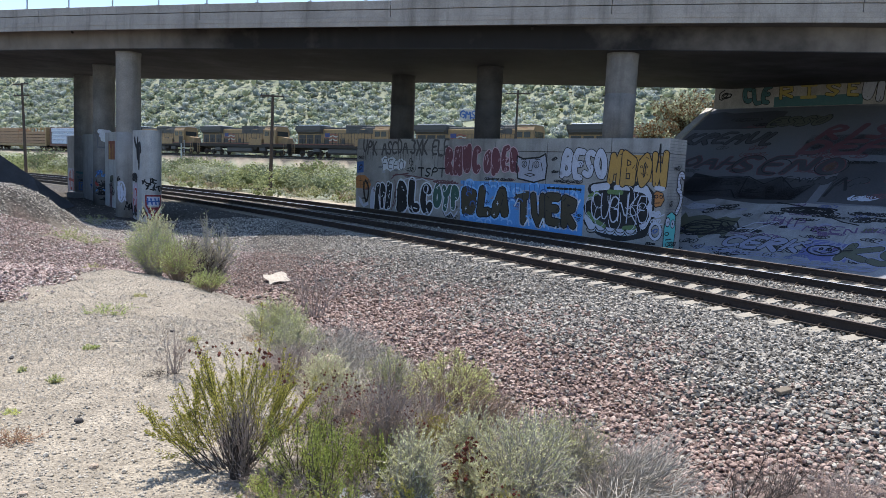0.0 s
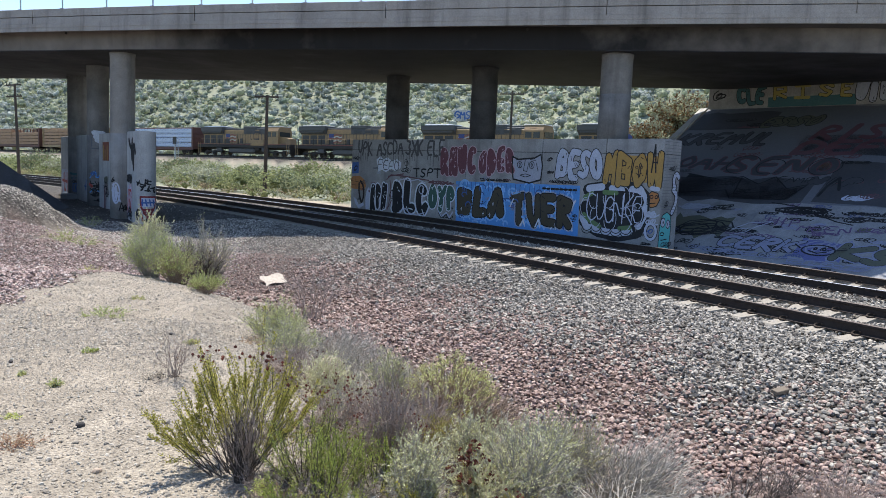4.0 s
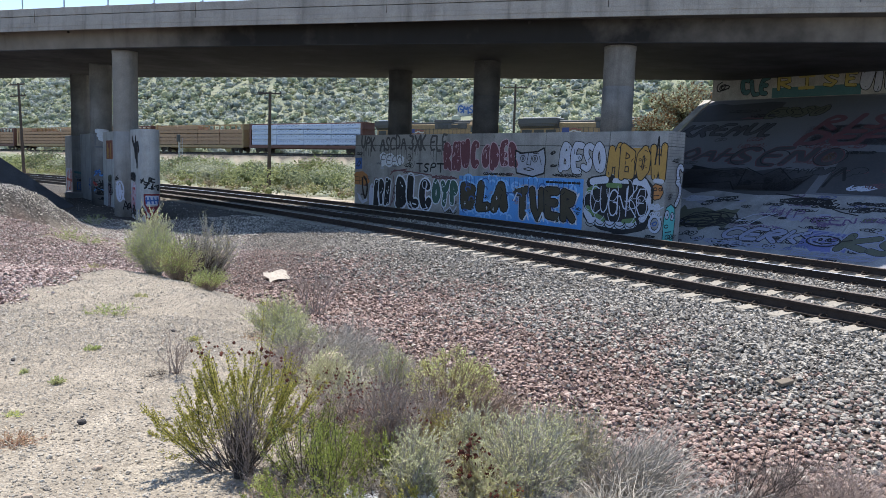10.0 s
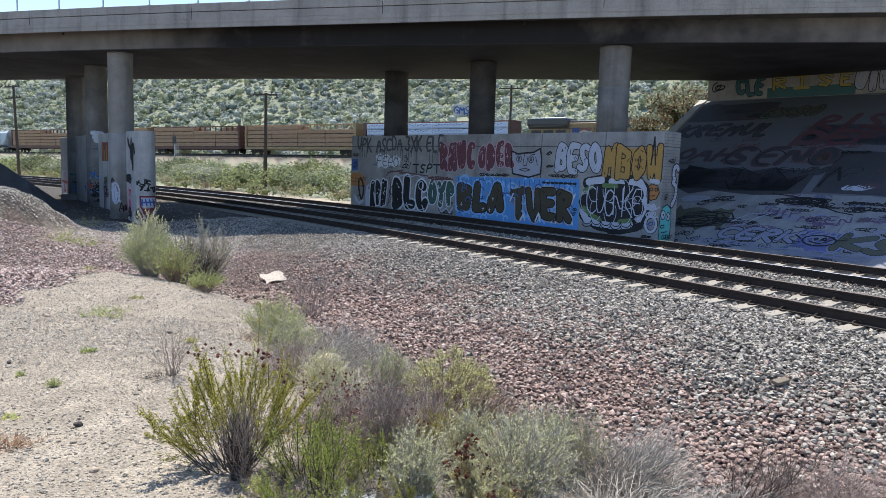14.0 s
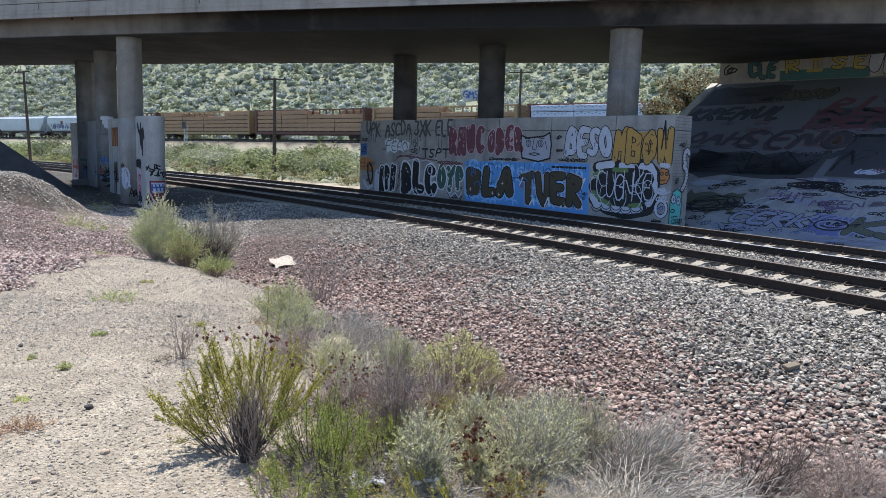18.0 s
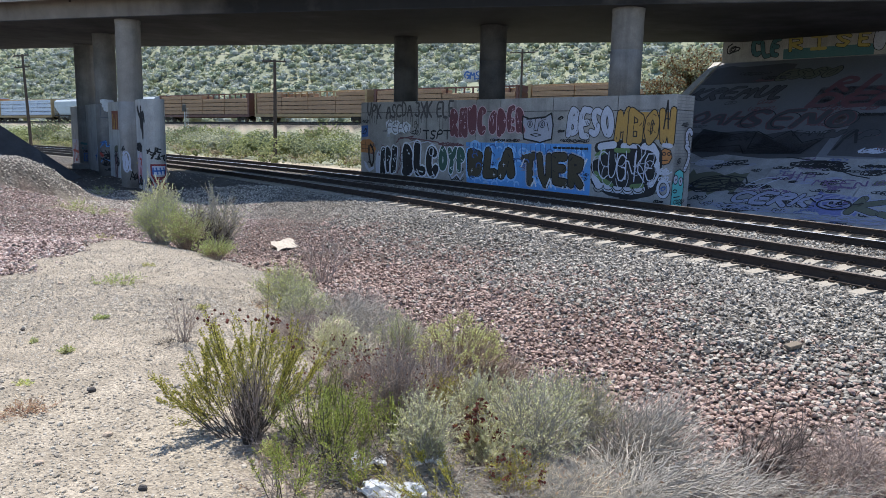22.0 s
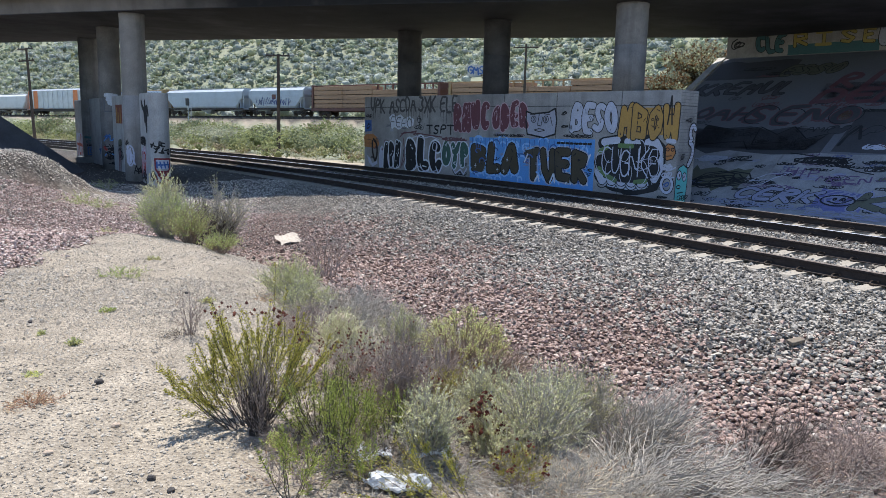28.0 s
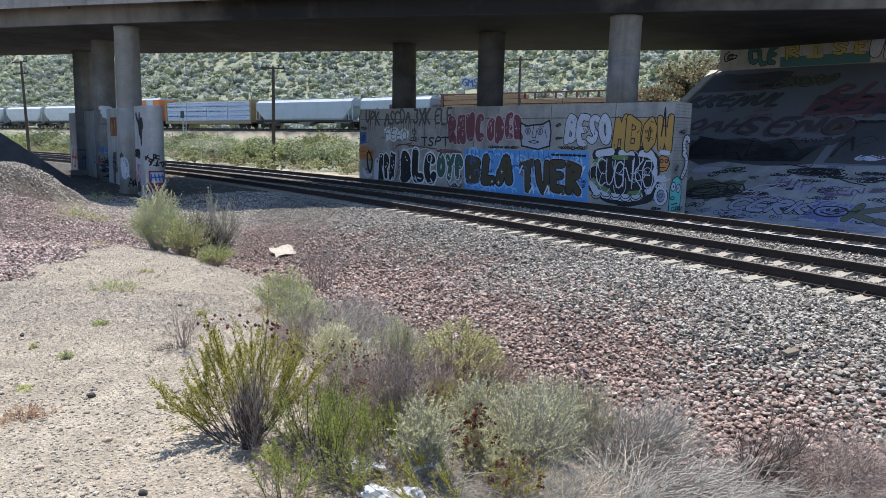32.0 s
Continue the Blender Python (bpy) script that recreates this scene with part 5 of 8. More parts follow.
wc.lines("graffiti_outline", [[(-17.0, 1.4), (-16.2, 1.35)], [(-16.9, 1.2), (-16.3, 1.2)], [(-16.6, 1.6), (-16.55, 1.05)]], 0.02, P["olive"])
wc.lines("graffiti_hair", [soft([(-16.2, 1.4), (-15.95, 1.2), (-15.9, 0.7), (-16.05, 0.4)]), soft([(-16.3, 1.3), (-16.3, 0.8), (-16.1, 0.4)])], 0.12, P["brownblack"])
wc.fill("graffiti_patch", [(-16.95, 2.28), (-16.4, 2.32), (-16.38, 1.78), (-16.92, 1.74)], P["deep"])
wc.lines("graffiti_scrawl", [scribble(g, -16.9, -16.42, 1.8, 2.25, 4)], 0.03, P["black"])
wc.fill("graffiti_figure", [(-15.55, 1.15), (-15.35, 0.9), (-15.4, 0.1), (-15.75, 0.06), (-15.8, 0.6), (-15.7, 1.0)], P["lilac"])
wc.fill("graffiti_figure", [(-16.75, 0.62), (-16.5, 0.5), (-16.3, 0.25), (-15.95, 0.4), (-15.9, 0.25), (-16.3, 0.08), (-16.6, 0.3)], P["lilac"])
wc.lines("graffiti_scrawl", [scribble(g, -14.1, -13.5, 0.2, 1.6, 10), scribble(g, -8.3, -6.6, 1.72, 1.85, 12), scribble(g, -4.7, -3.3, 1.76, 1.92, 12), scribble(g, -13.1, -12.6, 2.0, 2.6, 5), scribble(g, -13.2, -12.4, 1.85, 2.2, 5),
                           scribble(g, -10.6, -9.6, 0.0, 0.25, 9), scribble(g, -4.85, -4.4, 2.1, 2.25, 5), scribble(g, -4.85, -4.5, 2.55, 2.75, 4), scribble(g, -16.9, -16.3, 2.4, 2.6, 5)], 0.03, P["black"])
wc.lines("graffiti_scrawl", [[(-14.2, 1.55), (-13.9, 1.78), (-13.0, 1.75), (-11.3, 1.62)], [(-14.1, 1.7), (-13.0, 1.85)], [(-14.1, 0.15), (-13.85, 0.9), (-13.95, 1.5)], [(-14.0, 0.3), (-13.8, 0.6)], scribble(g, -11.4, -9.7, 1.45, 1.65, 9)], 0.05, P["rose"])
# large crowded piece near the end
lump = [(-2.95, 0.95, 0.38), (-2.5, 0.65, 0.42), (-1.9, 0.6, 0.45), (-1.3, 0.65, 0.45), (-0.85, 0.85, 0.4), (-2.6, 1.3, 0.42), (-2.0, 1.35, 0.42), (-1.4, 1.35, 0.42), (-0.9, 1.3, 0.36)]
wc.lines("graffiti_outline", [[(u, v)] for u, v, r in lump] + [[(-2.9, 1.62), (-2.3, 1.72), (-1.6, 1.66), (-0.95, 1.78), (-0.62, 1.5), (-0.6, 0.8), (-0.8, 0.3), (-1.5, 0.12), (-2.4, 0.2), (-3.0, 0.5)]], 0.42, P["black"], "crowded black, green and white sprayed piece", 0.0046)
wc.lines("graffiti_halo", [[(-2.85, 1.66), (-2.3, 1.74)], [(-1.9, 1.7), (-1.5, 1.66)], [(-1.1, 1.7), (-0.8, 1.72), (-0.62, 1.45), (-0.6, 0.85), (-0.78, 0.5)], [(-3.05, 0.6), (-2.85, 0.3), (-2.3, 0.24), (-1.6, 0.2), (-1.1, 0.3)]], 0.26, P["lilac"], "", 0.0054)
wc.lines("graffiti_fill", [[(u, v) for u, v, r in lump[:5]], [(u, v) for u, v, r in lump[5:]], [(-2.6, 1.0), (-1.0, 1.05)]], 0.58, P["black"], "", 0.0062)
wc.lines("graffiti_fill", [[(-3.0, 1.35), (-2.7, 1.5)], [(-3.0, 0.75), (-2.75, 0.55), (-2.3, 0.36)], [(-1.5, 0.36), (-1.1, 0.42)], [(-2.2, 1.56), (-1.7, 1.56)]], 0.16, P["moss"], "", 0.0068)
for i, ch in enumerate("CUGNKE"):
    wc.word(ch, -2.95 + 0.37 * i, -2.45 + 0.37 * i, 0.52 + 0.08 * (i % 2), 1.48, 0.045, P["lilac"], None, "", 70 + i, 0.05, lift=0.008)
wc.lines("graffiti_bubble", [ellipse(u, v + 0.05, r * 0.55, r * 0.9, 0.8 + 2 * u, 4.4 + 2 * u, 12) for u, v, r in lump], 0.025, P["lilac"], "", 0.0085)
wc.lines("graffiti_bubble", [ellipse(-2.85 + 0.4 * i, 0.34, 0.2, 0.16, math.pi, 2 * math.pi, 8) for i in range(6)] + [ellipse(-2.85 + 0.4 * i, 0.22, 0.2, 0.14, math.pi, 2 * math.pi, 8) for i in range(5)], 0.03, P["black"], "", 0.0088)
wc.lines("graffiti_scrawl", [scribble(g, -1.6, -0.75, 0.5, 1.4, 8), scribble(g, -0.95, -0.6, 0.3, 0.75, 5)], 0.022, P["pale"])
wc.lines("graffiti_scrawl", [scribble(g, -2.0, -1.5, -0.12, 0.02, 7), scribble(g, -1.0, -0.6, 0.2, 0.32, 7), scribble(g, -0.7, -0.2, -0.12, 0.0, 5)], 0.03, P["black"])
wc.fill("graffiti_patch", [(-0.5, 1.25), (-0.5, 1.55), (-0.35, 1.68), (-0.12, 1.62), (-0.05, 1.4), (-0.15, 1.2), (-0.35, 1.14)], P["orange"], "small orange sprayed character")
wc.lines("graffiti_outline", [[(-0.5, 1.25), (-0.5, 1.55), (-0.35, 1.68), (-0.12, 1.62), (-0.05, 1.4), (-0.15, 1.2), (-0.35, 1.14), (-0.5, 1.25)], ellipse(-0.35, 1.5, 0.06, 0.05), ellipse(-0.17, 1.5, 0.05, 0.05), [(-0.42, 1.28), (-0.2, 1.3)]], 0.03, P["black"])
wc.lines("graffiti_hat", [[(-0.38, 1.78), (-0.12, 1.76)]], 0.14, P["lilac"])
wc.lines("graffiti_scrawl", [scribble(g, -0.62, -0.02, 0.75, 1.1, 9), scribble(g, -0.6, -0.04, 0.8, 1.05, 8), scribble(g, -0.55, -0.03, 0.55, 0.8, 7)], 0.04, P["lilac"])
wc.lines("graffiti_ring", [ellipse(-0.3, 0.36, 0.20, 0.26)], 0.09, P["lilac"])
wc.lines("graffiti_ring", [ellipse(-0.3, 0.36, 0.25, 0.31), ellipse(-0.3, 0.36, 0.15, 0.2)], 0.03, P["black"])
wc.lines("graffiti_scrawl", [scribble(g, -0.45, -0.15, 0.2, 0.55, 4)], 0.03, P["deep"])
for k in range(64):
    u, v = g.uniform(-16.5, -0.8), g.uniform(0.05, 2.6)
    wc.lines("graffiti_scrawl", [scribble(g, u, u + g.uniform(0.3, 0.7), v, v + g.uniform(0.1, 0.24), 9)], 0.02, g.choice([P["black"], P["smoke"], P["pale"], P["rose"], P["slate"], P["purple"], P["lavender"]]), "", 0.0042)
# near end face of the wall
ec = Canvas(wall, lambda u, v: Vector((0.0, -u, v)), (-1, 0, 0))
ec.fill("graffiti_patch", [(0.0, -0.3), (0.02, 0.62), (0.15, 0.92), (0.42, 1.02), (0.66, 0.9), (0.72, 0.5), (0.66, -0.3)], P["teal"], "turquoise sprayed ghost figure")
ec.lines("graffiti_outline", [[(0.0, -0.3), (0.02, 0.62), (0.15, 0.92), (0.42, 1.02), (0.66, 0.9), (0.72, 0.5), (0.66, -0.3)], ellipse(0.2, 0.3, 0.12, 0.05), [(0.15, 0.1), (0.5, 0.12)]], 0.035, P["black"])
ec.lines("graffiti_eye", [ellipse(0.2, 0.68, 0.08, 0.08), ellipse(0.52, 0.62, 0.07, 0.08)], 0.12, P["lilac"])
ec.lines("graffiti_outline", [ellipse(0.2, 0.68, 0.14, 0.15), ellipse(0.52, 0.62, 0.12, 0.14), ellipse(0.22, 0.68, 0.02, 0.03), ellipse(0.5, 0.62, 0.02, 0.03)], 0.03, P["black"])
ec.lines("graffiti_outline", [ellipse(0.86, 2.05, 0.16, 0.22, 0.6, 4.4), soft([(0.7, 1.75), (0.95, 1.6), (0.9, 1.25), (0.7, 1.0)])], 0.24, P["black"])
ec.lines("graffiti_letter", [ellipse(0.86, 2.05, 0.16, 0.22, 0.6, 4.4), soft([(0.7, 1.75), (0.95, 1.6), (0.9, 1.25), (0.7, 1.0)])], 0.15, P["lilac"])
ec.lines("graffiti_scrawl", [scribble(g, 0.3, 0.8, 2.35, 2.55, 5), scribble(g, 0.15, 0.5, 1.15, 1.4, 4), scribble(g, 0.1, 0.9, -0.2, 0.1, 5)], 0.025, P["black"])
ec.lines("form_board_line", [[(0.02, z), (1.05, z)] for z in np.arange(1.0, 3.35, 0.105)], 0.012, P["slate"])

# slope paving; u along the slope to the right, v up from its foot
sc = Canvas(paving, lambda u, v: on_slope(u, 10.6 - v), SL_N)
g = random.Random(5)


def rough_patch(u0, u1, v0, v1, n=7, j=0.12):
    top = [(u0 + (u1 - u0) * i / n, v1 + g.uniform(-j, j)) for i in range(n + 1)]
    low = [(u1 - (u1 - u0) * i / n, v0 + g.uniform(-j, j)) for i in range(n + 1)]
    return top + low


sc.fill("painted_out_patch", rough_patch(0.05, 23, 3.85, 10.5, 20, 0.06), P["slate"], "grey overpainted band")
sc.fill("painted_out_patch", rough_patch(0.1, 7.1, 3.75, 5.3, 9, 0.2), P["charcoal"], "charcoal overpainted patch")
sc.fill("painted_out_patch", rough_patch(7.4, 16.0, 3.9, 6.4, 9, 0.1), P["charcoal"], "charcoal overpainted patch")
sc.fill("painted_out_patch", rough_patch(0.1, 3.6, 8.8, 10.2, 6, 0.1), P["charcoal"], "charcoal overpainted patch")
sc.fill("painted_out_patch", rough_patch(5.4, 22, 6.9, 8.2, 9, 0.1), P["charcoal"], "charcoal overpainted patch")
sc.fill("painted_out_patch", [(2.1, 3.9), (6.6, 4.0), (6.9, 4.9), (6.3, 4.6), (5.6, 5.3), (5.2, 4.8), (4.4, 5.25), (3.6, 5.0), (2.2, 5.4)], P["soot"], "near-black angular sprayed shape")
sc.lines("graffiti_scrawl", [[(2.1, 5.4), (3.6, 5.05), (4.4, 5.3), (5.2, 4.85), (5.6, 5.35), (6.3, 4.65), (6.9, 4.95), (6.5, 4.0), (4.6, 3.9), (4.2, 4.4), (2.6, 4.1)], [(4.4, 5.2), (4.6, 4.2), (5.6, 4.4)]], 0.045, P["black"])
sc.word("OAH", 1.2, 3.6, 5.75, 6.65, 0.15, P["charcoal"], P["rose"], "dull red outlined letters", 41, line=0.04, gap=0.02, lean=0.15)
sc.word("SENO", 3.4, 7.5, 5.45, 6.75, 0.22, P["charcoal"], P["rose"], "dull red outlined letters", 42, line=0.045, gap=0.0, lean=0.1)
sc.lines("graffiti_outline", [ellipse(7.0, 6.1, 0.55, 0.55), ellipse(4.0, 6.1, 0.6, 0.62, 0.5, 5), ellipse(5.1, 6.0, 0.5, 0.5, 0.4, 5.6)], 0.035, P["black"])
sc.fill("graffiti_patch", ellipse(7.0, 6.1, 0.28, 0.28)[:-1], P["orangedim"])
sc.word("RIS", 5.7, 8.2, 8.0, 9.0, 0.24, P["rose"], None, "dull red sprayed word", 43, 0.02, lean=0.2)
sc.word("DEF", 5.5, 8.5, 6.95, 7.85, 0.24, P["rose"], None, "dull red sprayed word", 44, 0.02, lean=0.2)
sc.word("ERN", 8.3, 11.5, 7.2, 8.9, 0.24, P["rose"], None, "dull red sprayed word", 48, 0.02)
sc.word("KREMUL", 0.2, 4.3, 7.5, 8.5, 0.15, P["charcoal"], P["black"], "dark outlined letters", 47, line=0.04, gap=0.0, lean=0.2)
sc.fill("graffiti_patch", rough_patch(3.3, 5.5, 9.0, 9.75, 7, 0.16), P["greyolive"], "faded olive-grey sprayed patch")
sc.word("ESSO", 3.2, 5.6, 8.9, 9.8, 0.16, P["greyolive"], P["black"], "", 49, line=0.035, gap=0.0, lean=0.25)
sc.lines("graffiti_scrawl", [scribble(g, 2.6, 3.4, 8.9, 9.3, 5), scribble(g, 7.3, 8.5, 6.25, 6.5, 6), scribble(g, 7.3, 8.4, 6.3, 6.5, 5)], 0.04, P["black"])
sc.word("EAMP", 5.7, 7.0, 5.05, 5.4, 0.035, P["black"], None, "", 50, 0.05)
sc.word("WIP", 6.8, 8.5, 4.9, 5.5, 0.22, P["charcoal"], P["black"], "", 51, line=0.025, gap=-0.1, lean=0.2)
sc.lines("graffiti_scrawl", [[(7.75, 5.4), (7.55, 4.9), (7.5, 4.3)], [(7.75, 5.4), (8.0, 4.7)]], 0.10, P["soot"])
sc.lines("graffiti_scrawl", [scribble(g, 8.2, 9.15, 4.1, 4.5, 6), scribble(g, 8.25, 9.1, 4.12, 4.45, 5)], 0.055, P["lilac"])
# paler lower band, crowded with thin tags
sc.lines("graffiti_scrawl", [scribble(g, 2.9, 4.2, 3.0, 3.6, 7, 1.4), scribble(g, 2.9, 4.2, 3.1, 3.6, 5, 1.4)], 0.06, P["pale"])
sc.lines("graffiti_scrawl", [scribble(g, 6.1, 8.5, 3.1, 3.85, 7, 2.0), scribble(g, 6.3, 8.3, 3.2, 3.8, 5, 2.0), [(6.2, 3.8), (7.0, 3.7), (8.6, 3.0), (9.1, 2.9)], scribble(g, 4.2, 5.2, 3.1, 3.7, 6), scribble(g, 8.7, 9.6, 3.4, 3.6, 6), scribble(g, 8.9, 10.2, 3.1, 3.35, 8), scribble(g, 9.6, 11.5, 3.2, 4.1, 6)], 0.05, P["black"])
sc.fill("graffiti_patch", rough_patch(3.3, 5.4, 1.7, 2.8, 8, 0.2), P["greyolive"], "dark olive sprayed tangle")
sc.lines("graffiti_scrawl", [scribble(g, 3.0, 5.9, 1.6, 2.8, 14, 2.0), scribble(g, 3.2, 5.7, 1.5, 2.6, 10, 1.6), scribble(g, 4.8, 6.0, 1.9, 2.5, 8)], 0.05, P["black"])
sc.lines("graffiti_outline", [[(5.6, 2.2), (6.0, 2.6), (6.7, 2.76), (6.3, 2.4), (6.1, 2.1), (5.7, 1.9)], [(5.6, 2.2), (6.1, 2.3)]], 0.04, P["pale"])
sc.word("HIP", 6.5, 7.6, 2.6, 3.0, 0.05, P["purple"], None, "faded purple sprayed words", 54, 0.05)
sc.word("MEEN", 7.6, 9.2, 2.42, 2.75, 0.05, P["purple"], None, "", 55, 0.05)
sc.lines("graffiti_scrawl", [scribble(g, 8.0, 9.0, 2.3, 2.45, 9), scribble(g, 9.2, 10.3, 2.5, 2.9, 7)], 0.03, P["purple"])
sc.fill("graffiti_patch", [(9.3, 2.55), (9.65, 2.6), (9.7, 2.8), (9.35, 2.78)], P["greyolive"])
sc.word("CERK", 5.5, 8.1, 1.28, 1.98, 0.15, P["lavender"], P["black"], "pale lavender outlined letters", 45, 0.05, gap=-0.08, line=0.028, lean=0.3)
sc.fill("graffiti_patch", rough_patch(8.0, 9.4, 1.15, 2.1, 6, 0.15), P["violet"], "blue-violet sprayed patch")
sc.lines("graffiti_scrawl", [scribble(g, 8.0, 9.4, 1.2, 2.1, 6), scribble(g, 7.9, 9.2, 1.5, 2.2, 5)], 0.05, P["lavender"])
sc.lines("graffiti_ring", [ellipse(8.65, 1.56, 0.48, 0.24), ellipse(8.55, 1.62, 0.04, 0.05), ellipse(8.8, 1.62, 0.04, 0.05), [(8.4, 1.5), (8.65, 1.42), (8.9, 1.5)], [(8.1, 1.6), (7.9, 1.75)], [(9.1, 1.6), (9.4, 1.7)]], 0.05, P["black"])
sc.word("KS", 9.1, 10.9, 1.15, 2.0, 0.22, P["greyolive"], P["black"], "olive-grey letters with a pale outline", 46, 0.06, gap=-0.1, line=0.02, edge2=P["lavender"], halo=0.14, lean=0.3)
sc.word("AR", 10.9, 13.0, 1.0, 2.1, 0.22, P["greyolive"], P["black"], "olive-grey letters with a pale outline", 56, 0.06, gap=-0.1, line=0.02, edge2=P["lavender"], halo=0.14, lean=0.3)
sc.lines("graffiti_scrawl", [scribble(g, 5.0, 8.0, 0.9, 1.25, 9, 1.2), scribble(g, 7.6, 10.6, 0.75, 1.15, 9, 1.2)], 0.04, P["lavender"])
for k in range(120):
    u, v = g.uniform(2.4, 13.0), g.uniform(0.5, 3.6)
    sc.lines("graffiti_scrawl", [scribble(g, u, u + g.uniform(0.4, 1.1), v, v + g.uniform(0.14, 0.4), 6)], g.uniform(0.022, 0.042), g.choice([P["black"], P["black"], P["soot"], P["black"], P["lavender"], P["purple"], P["dusk"]]), "", 0.0042)
for k in range(26):
    u, v = g.uniform(0.5, 13.0), g.uniform(4.2, 9.8)
    sc.lines("graffiti_scrawl", [scribble(g, u, u + g.uniform(0.6, 1.6), v, v + g.uniform(0.25, 0.5), 7)], 0.035, g.choice([P["soot"], P["charcoal"], P["black"], P["rose"]]), "", 0.0042)
# abutment wall
ac = Canvas(None, lambda u, v: on_slope(u, -0.02) + Vector((0, 0, v)), (-N[0], -N[1], 0))
ac.parent = abut
g = random.Random(8)
ac.fill("painted_ground", [(2.75, 0.0), (6.3, 0.0), (6.3, 0.42), (2.75, 0.42)], P["tealdim"], "blue-green painted band")
for ch, a, b in (("R", 2.88, 3.6), ("I", 3.85, 4.5), ("S", 4.8, 5.45), ("E", 5.65, 6.15)):
    ac.word(ch, a, b, 0.30, 0.93, 0.13, P["ochre"], P["black"], "yellow painted letter", 51, 0.0, gap=0.0, sharp=True, line=0.02)
ac.lines("graffiti_letter", [[(3.9, 0.85), (4.45, 0.85)], [(3.9, 0.36), (4.45, 0.36)]], 0.13, P["ochre"])
ac.word("CLE", 1.35, 2.6, 0.12, 0.9, 0.17, P["tealdim"], P["black"], "blue-green sprayed letters", 52, gap=-0.1, line=0.025)
ac.lines("graffiti_scrawl", [scribble(g, 0.05, 0.9, 0.3, 0.85, 6)], 0.05, P["black"])
ac.word("UIK", 6.25, 7.6, 0.08, 0.95, 0.28, P["pale"], P["black"], "pale sprayed letters", 53, gap=-0.1, line=0.03)
ac.word("RISE", 7.8, 11.5, 0.2, 0.9, 0.2, P["charcoal"], P["pale"], "dark letters with a pale outline", 57, gap=0.0, line=0.03)

# left crash wall and columns
g = random.Random(21)
lc = Canvas(lw, lambda u, v: Vector((u, LT / 2, v)), (0, 1, 0))
lc.lines("graffiti_silhouette", [soft([(0.95, 2.75), (1.0, 2.4), (0.8, 2.0)]), soft([(0.9, 2.4), (0.6, 2.6), (0.45, 2.25)]), soft([(0.9, 2.2), (0.7, 1.9), (0.75, 1.6)]), soft([(0.9, 2.35), (1.3, 2.5), (1.5, 2.75)]), soft([(0.8, 2.5), (0.65, 2.1), (0.85, 1.85)]), soft([(1.1, 2.4), (1.0, 2.0)])], 0.22, P["black"], "black sprayed silhouette")
lc.lines("graffiti_scrawl", [scribble(g, 0.95, 1.9, 1.0, 1.4, 6), scribble(g, 0.95, 1.9, 0.95, 1.3, 5)], 0.05, P["black"])
lc.fill("graffiti_patch", [(1.0, 0.85), (1.7, 0.9), (1.75, -0.3), (1.1, -0.35)], P["lilac"], "pale and red sprayed letters")
lc.lines("graffiti_letter", [[(1.15, 0.7), (1.15, -0.2), (1.6, -0.1), (1.6, 0.7), (1.15, 0.7)], [(1.38, 0.6), (1.38, 0.0)]], 0.10, P["red"])
lc.lines("graffiti_letter", [scribble(g, 1.0, 1.8, -0.5, 0.2, 4), scribble(g, 0.95, 1.9, 1.05, 1.45, 5), scribble(g, 1.0, 1.85, -0.45, 0.0, 4)], 0.055, P["black"])
lc.lines("graffiti_letter", [soft([(1.05, 0.8), (1.25, 0.95), (1.55, 0.7), (1.5, 0.2), (1.7, -0.2)]), soft([(1.0, 0.3), (1.3, 0.45), (1.7, 0.35)])], 0.12, P["pink"])
for u0 in (5.35,):
    lc.fill("graffiti_patch", [(u0, 2.7), (u0 + 1.4, 2.7), (u0 + 1.4, 1.85), (u0, 1.85)], P["brick"], "brick red and orange sprayed panel")
    lc.lines("graffiti_letter", [[(u0 + 0.35, 1.92), (u0 + 0.35, 2.5)], [(u0 + 0.8, 1.92), (u0 + 0.8, 2.3)], [(u0 + 1.1, 1.95), (u0 + 1.1, 2.5)]], 0.16, P["mustard"])
    lc.lines("graffiti_patch", [[(u0 + 0.4, 1.0), (u0 + 0.9, 0.95)]], 0.3, P["greyolive"])
    lc.lines("graffiti_silhouette", [[(u0 + 0.6, 0.7), (u0 + 0.7, -0.4)], [(u0 + 0.9, 0.6), (u0 + 1.0, -0.5)]], 0.16, P["maroon"])
    lc.lines("graffiti_scrawl", [scribble(g, u0 - 0.2, u0 + 1.2, 0.1, 0.8, 5), scribble(g, u0 + 0.2, u0 + 1.2, 0.5, 1.0, 4)], 0.05, P["black"])
lc.fill("graffiti_patch", [(16.4, 1.2), (18.6, 1.2), (18.6, -0.3), (16.4, -0.3)], P["lilac"])
lc.lines("graffiti_letter", [[(16.7, 1.0), (16.7, -0.1)], [(17.1, 1.1), (17.2, 0.0), (17.6, 0.0)], [(17.7, 1.0), (17.7, 0.0)], [(18.1, 0.9), (18.3, -0.1)], [(16.6, 0.5), (18.4, 0.55)]], 0.16, P["red"], "red sprayed letters")


def round_canvas(parent, cx, cy, r, a0):
    """Spray on a round column; u is metres round it from the angle a0."""
    c = Canvas(parent, None, (0, 0, 1))
    c.place = lambda u, v: Vector((cx + (r + 0.004 + 0.0012 * (c.layer % 12)) * math.cos(a0 + u / r), cy + (r + 0.004 + 0.0012 * (c.layer % 12)) * math.sin(a0 + u / r), v))
    c.out, c.bend = Vector((0, 0, 0)), True
    return c


